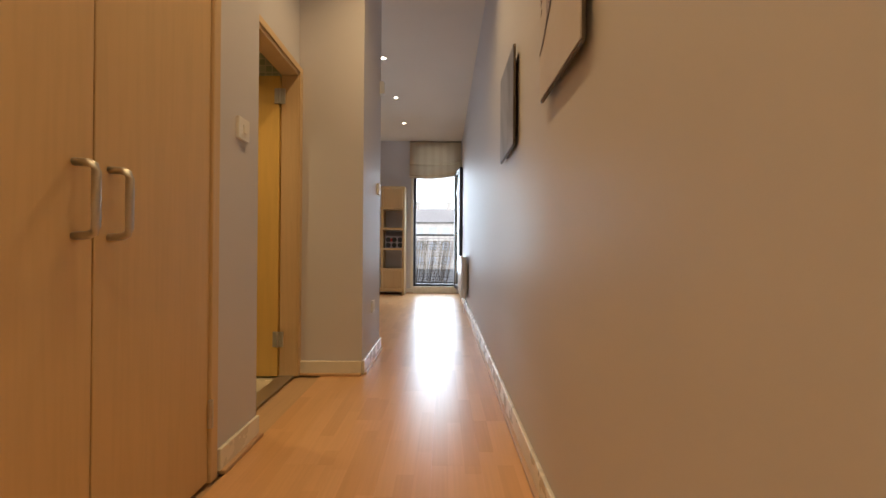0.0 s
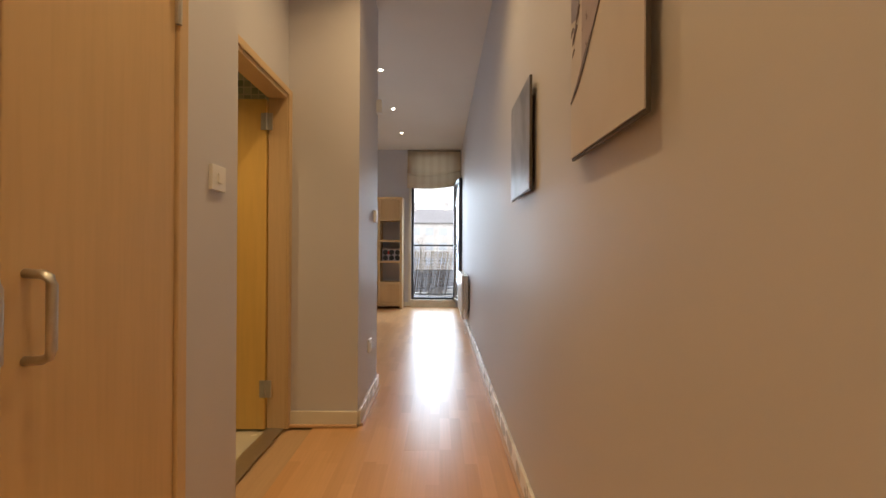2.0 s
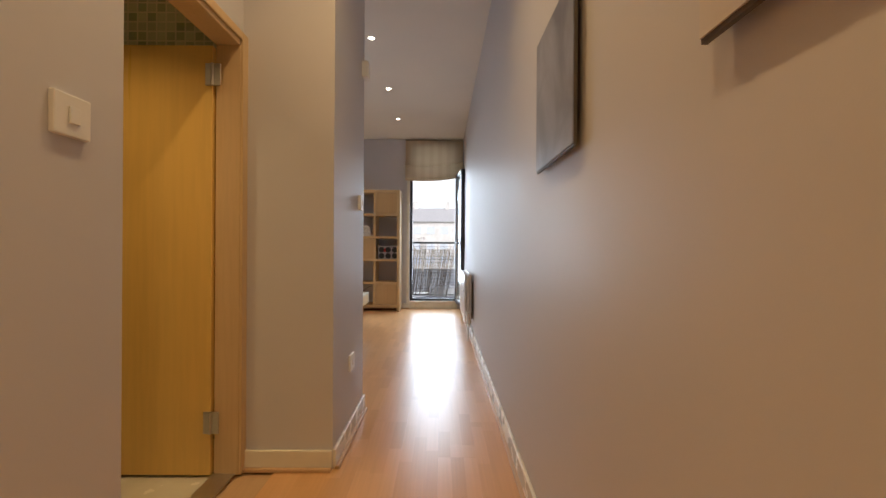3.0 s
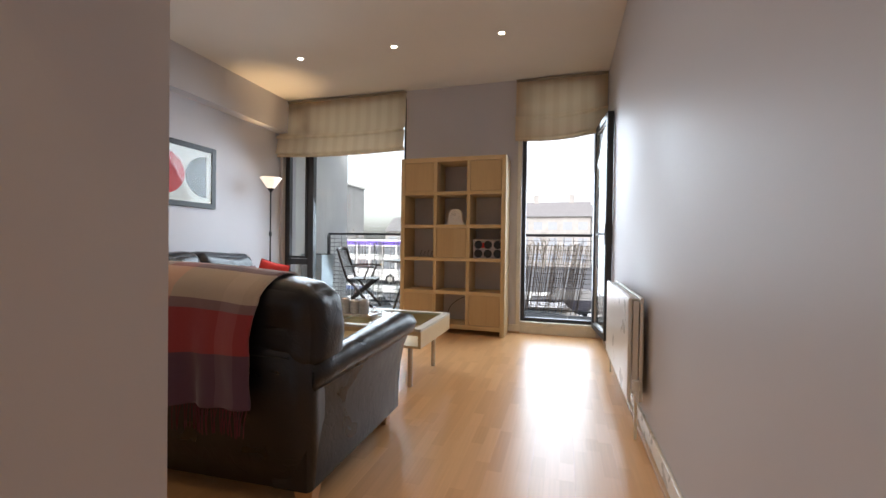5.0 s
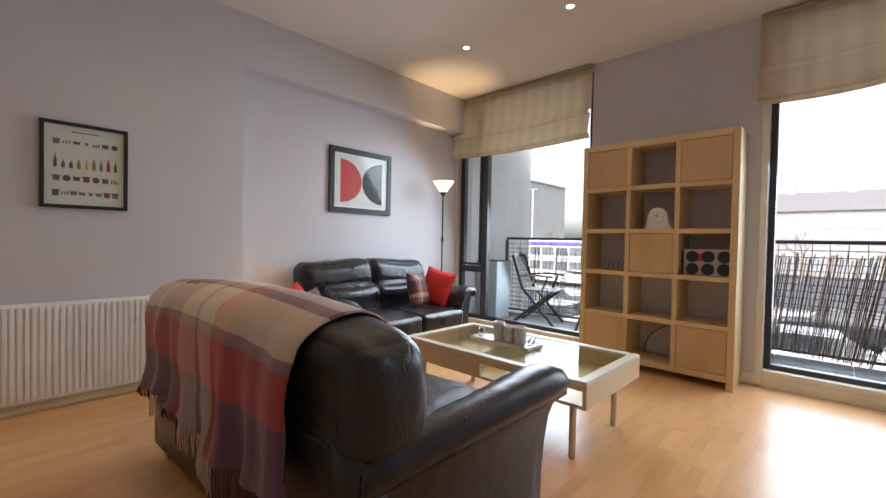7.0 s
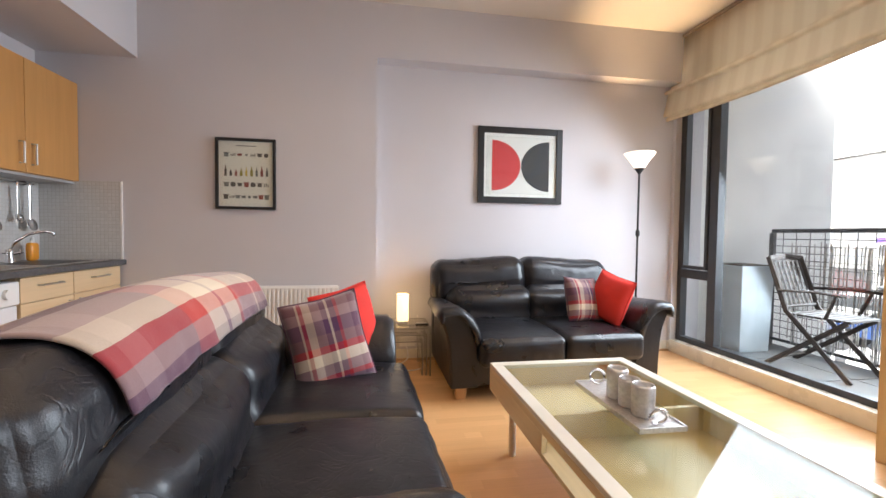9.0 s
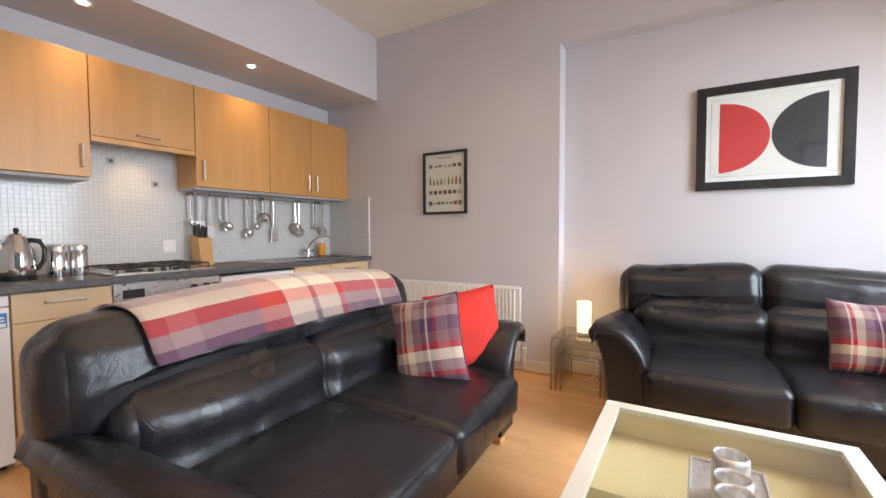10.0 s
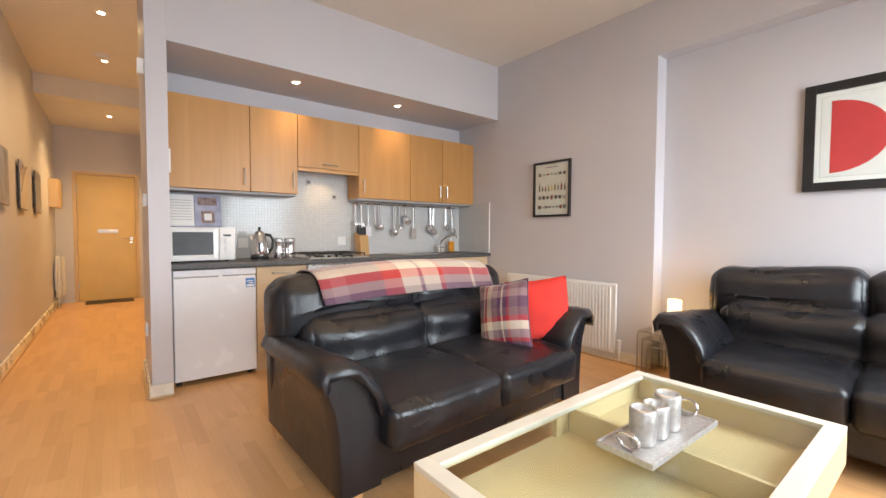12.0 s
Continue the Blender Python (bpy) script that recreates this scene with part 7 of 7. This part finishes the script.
# dark bus windows lightened to grey, imitating haze
BUS_GLASS = plain("haze_greyed_bus_glass", (0.16, 0.17, 0.19), 0.15)


def bus(x, y):
    """A long double-height bus with a purple lower band and a row of windows."""
    t = thing("parked_bus", (x, y, GROUND), "white double-deck bus with a purple band, parked in the street", "bus")
    L = 5.2
    part("body", boxes((x - L, x + L, y, y + 2.5, GROUND + 0.35, GROUND + 4.3), bevel=0.12), PAINTS["white"], t)
    part("purple_band", boxes((x - L + 0.1, x + L - 0.1, y - 0.012, y - 0.002, GROUND + 3.75, GROUND + 4.15)), PAINTS["purple"], t)
    for k in range(7):
        wx = x - L + 0.35 + k * 1.4
        part("window", boxes((wx, wx + 1.2, y - 0.014, y - 0.002, GROUND + 1.45, GROUND + 2.3), (wx, wx + 1.2, y - 0.014, y - 0.002, GROUND + 2.85, GROUND + 3.65)), BUS_GLASS, t)
    for wx in (x - L * 0.62, x + L * 0.55):
        wh = part("wheel", rod(bmesh.new(), [(wx, y - 0.03, GROUND + 0.48), (wx, y + 0.3, GROUND + 0.48)], 0.48, 20), TYRE, t)
        part("rim", rod(bmesh.new(), [(wx, y - 0.045, GROUND + 0.48), (wx, y - 0.031, GROUND + 0.48)], 0.26, 16), SATIN, wh)


bus(-19.5, 40)


def building(name, x0, x1, y0, y1, storeys, paint, label, cols, pitched=False):
    t = thing(name, ((x0 + x1) / 2, y0, GROUND), label, "building")
    h = GROUND + storeys * 3.0 + 0.4
    part("wall", boxes((x0, x1, y0, y1, GROUND, h)), paint, t)
    if pitched:
        b = bmesh.new()
        ym = (y0 + y1) / 2
        tube_loft(b, [[(x, y0 - 0.4, h), (x, ym, h + 3.2), (x, y1 + 0.4, h)] for x in (x0 - 0.2, x1 + 0.2)])
        roof = part("roof", b, SLATE, t)
        for k in range(max(2, int((x1 - x0) / 9))):
            cx = x0 + (k + 0.5) * (x1 - x0) / max(2, int((x1 - x0) / 9))
            part("chimney", boxes((cx - 0.5, cx + 0.5, ym - 0.5, ym + 0.5, h + 1.5, h + 4.6)), paint, roof)
    else:
        part("roof", boxes((x0 - 0.3, x1 + 0.3, y0 - 0.3, y1 + 0.3, h, h + 0.4)), CONCRETE, t)
    for s in range(storeys):
        for c in range(cols):
            w = (x1 - x0) / cols
            cx = x0 + (c + 0.5) * w
            z = GROUND + 0.9 + s * 3.0
            part("window", boxes((cx - w * 0.3, cx + w * 0.3, y0 - 0.06, y0 + 0.05, z, z + 1.5)), FAR_GLASS, t)


# distance haze is put into this pale window colour
FAR_GLASS = plain("haze_paled_far_glass", (0.26, 0.28, 0.31), 0.2)
SLATE = plain("grey_slate", (0.17, 0.165, 0.17), 0.7, vary=0.2)
STONE = plain("pale_sandstone", (0.28, 0.27, 0.26), 0.85, vary=0.15, size=0.6)
RENDERW = plain("white_render", (0.26, 0.26, 0.265), 0.8, vary=0.08, size=0.4)
building("office_block", -75, -42, 70, 84, 5, RENDERW, "pale office block with bands of windows", 9)
building("tenement_row", -36, -10, 82, 92, 2, STONE, "sandstone terrace with slate roof", 8, True)
building("tenement_row", 14, 40, 80, 90, 3, STONE, "sandstone terrace with slate roof and chimneys", 8, True)
building("tenement_row", -9.5, 4, 84, 94, 3, STONE, "sandstone terrace with slate roof, distance haze put into its window colour", 5, True)
building("tenement_row", 4.5, 13.5, 90, 100, 3, RENDERW, "pale rendered terrace with slate roof", 3, True)


def street_lamp(x, y):
    t = thing("street_lamp", (x, y, GROUND), "tall grey street lamp", "street lamp", "street lamps")
    part("post", rod(bmesh.new(), [(x, y, GROUND), (x, y, GROUND + 9.5)], 0.09, 8), SATIN, t)
    part("head", boxes((x - 0.7, x + 0.5, y - 0.14, y + 0.14, GROUND + 9.5, GROUND + 9.65), bevel=0.04), SATIN, t)


street_lamp(4.2, 40)
street_lamp(-24, 42)


def tree(x, y, h, seed):
    t = thing("bare_tree", (x, y, GROUND), "leafless winter street tree with fine twigs", "tree", "street trees")
    rnd = random.Random(seed)
    tw = bmesh.new()
    limbs = []

    def grow(p, d, length, r, depth):
        q = p + d * length
        limbs.append((p, q, r))
        if depth == 0:
            return
        for k in range(3 if depth > 1 else 4):
            nd_ = (d + Vector((rnd.uniform(-0.7, 0.7), rnd.uniform(-0.7, 0.7), rnd.uniform(-0.15, 0.5)))).normalized()
            grow(p + d * length * rnd.uniform(0.6, 1.0), nd_, length * rnd.uniform(0.55, 0.75), r * 0.55, depth - 1)

    grow(Vector((x, y, GROUND)), Vector((0, 0, 1)), h * 0.35, h * 0.022, 4)
    bm = bmesh.new()
    p, q, r = limbs[0]
    lathe(bm, x, y, [(r * 1.4, p.z), (r, p.z + 0.5), (r * 0.7, q.z)], 8)
    part("trunk", bm, BARK, t)
    for p, q, r in limbs[1:]:
        rod(tw, [p, (p + q) / 2 + Vector((rnd.uniform(-0.1, 0.1), 0, rnd.uniform(0, 0.1))), q], max(r, 0.012), 4)
    tagged(part("crown", tw, BARK, t, "bare branching twigs"), kind="stuff")


BARK = plain("grey_bark", (0.22, 0.20, 0.18), 0.9, vary=0.3)
for k, (x, y, h) in enumerate(((-4, 76, 8), (6.5, 78, 8), (15, 74, 8), (-13, 76, 8), (-21, 72, 8), (-34, 66, 8))):
    tree(x, y, h, 20 + k)

# ---- floor boards ----
PW, PL = 0.192, 1.285
board = bmesh.new()
box(board, 0.0002, PW - 0.0002, 0.0002, PL - 0.0002, -0.012, 0.0)
board_mesh = bpy.data.meshes.new("board")
board.to_mesh(board_mesh)
board.free()
board_mesh.materials.append(LAMINATE)
rnd = random.Random(2)
nx = int(4.45 / PW) + 1
for i in range(nx):
    bx = RIGHT - (i + 1) * PW
    ystart = FRONT if bx > DOORWALL else KITCHEN_BACK
    off = (i % 3) * PL / 3
    y = ystart - off
    while y < WINDOW:
        y0, y1 = max(y, ystart), min(y + PL, WINDOW)
        x0 = max(bx, RECESS)
        if y1 - y0 > 0.02:
            if y0 == y and y1 == y + PL and x0 == bx:
                ob = new("board", board_mesh)
            else:
                b = bmesh.new()
                box(b, x0 - bx + 0.0002, PW - 0.0002, y0 - y + 0.0002, y1 - y - 0.0002, -0.012, 0.0)
                ob = link_mesh("board", b, LAMINATE)
            ob.location = (bx, y, 0)
            ob.parent = floor
        y += PL
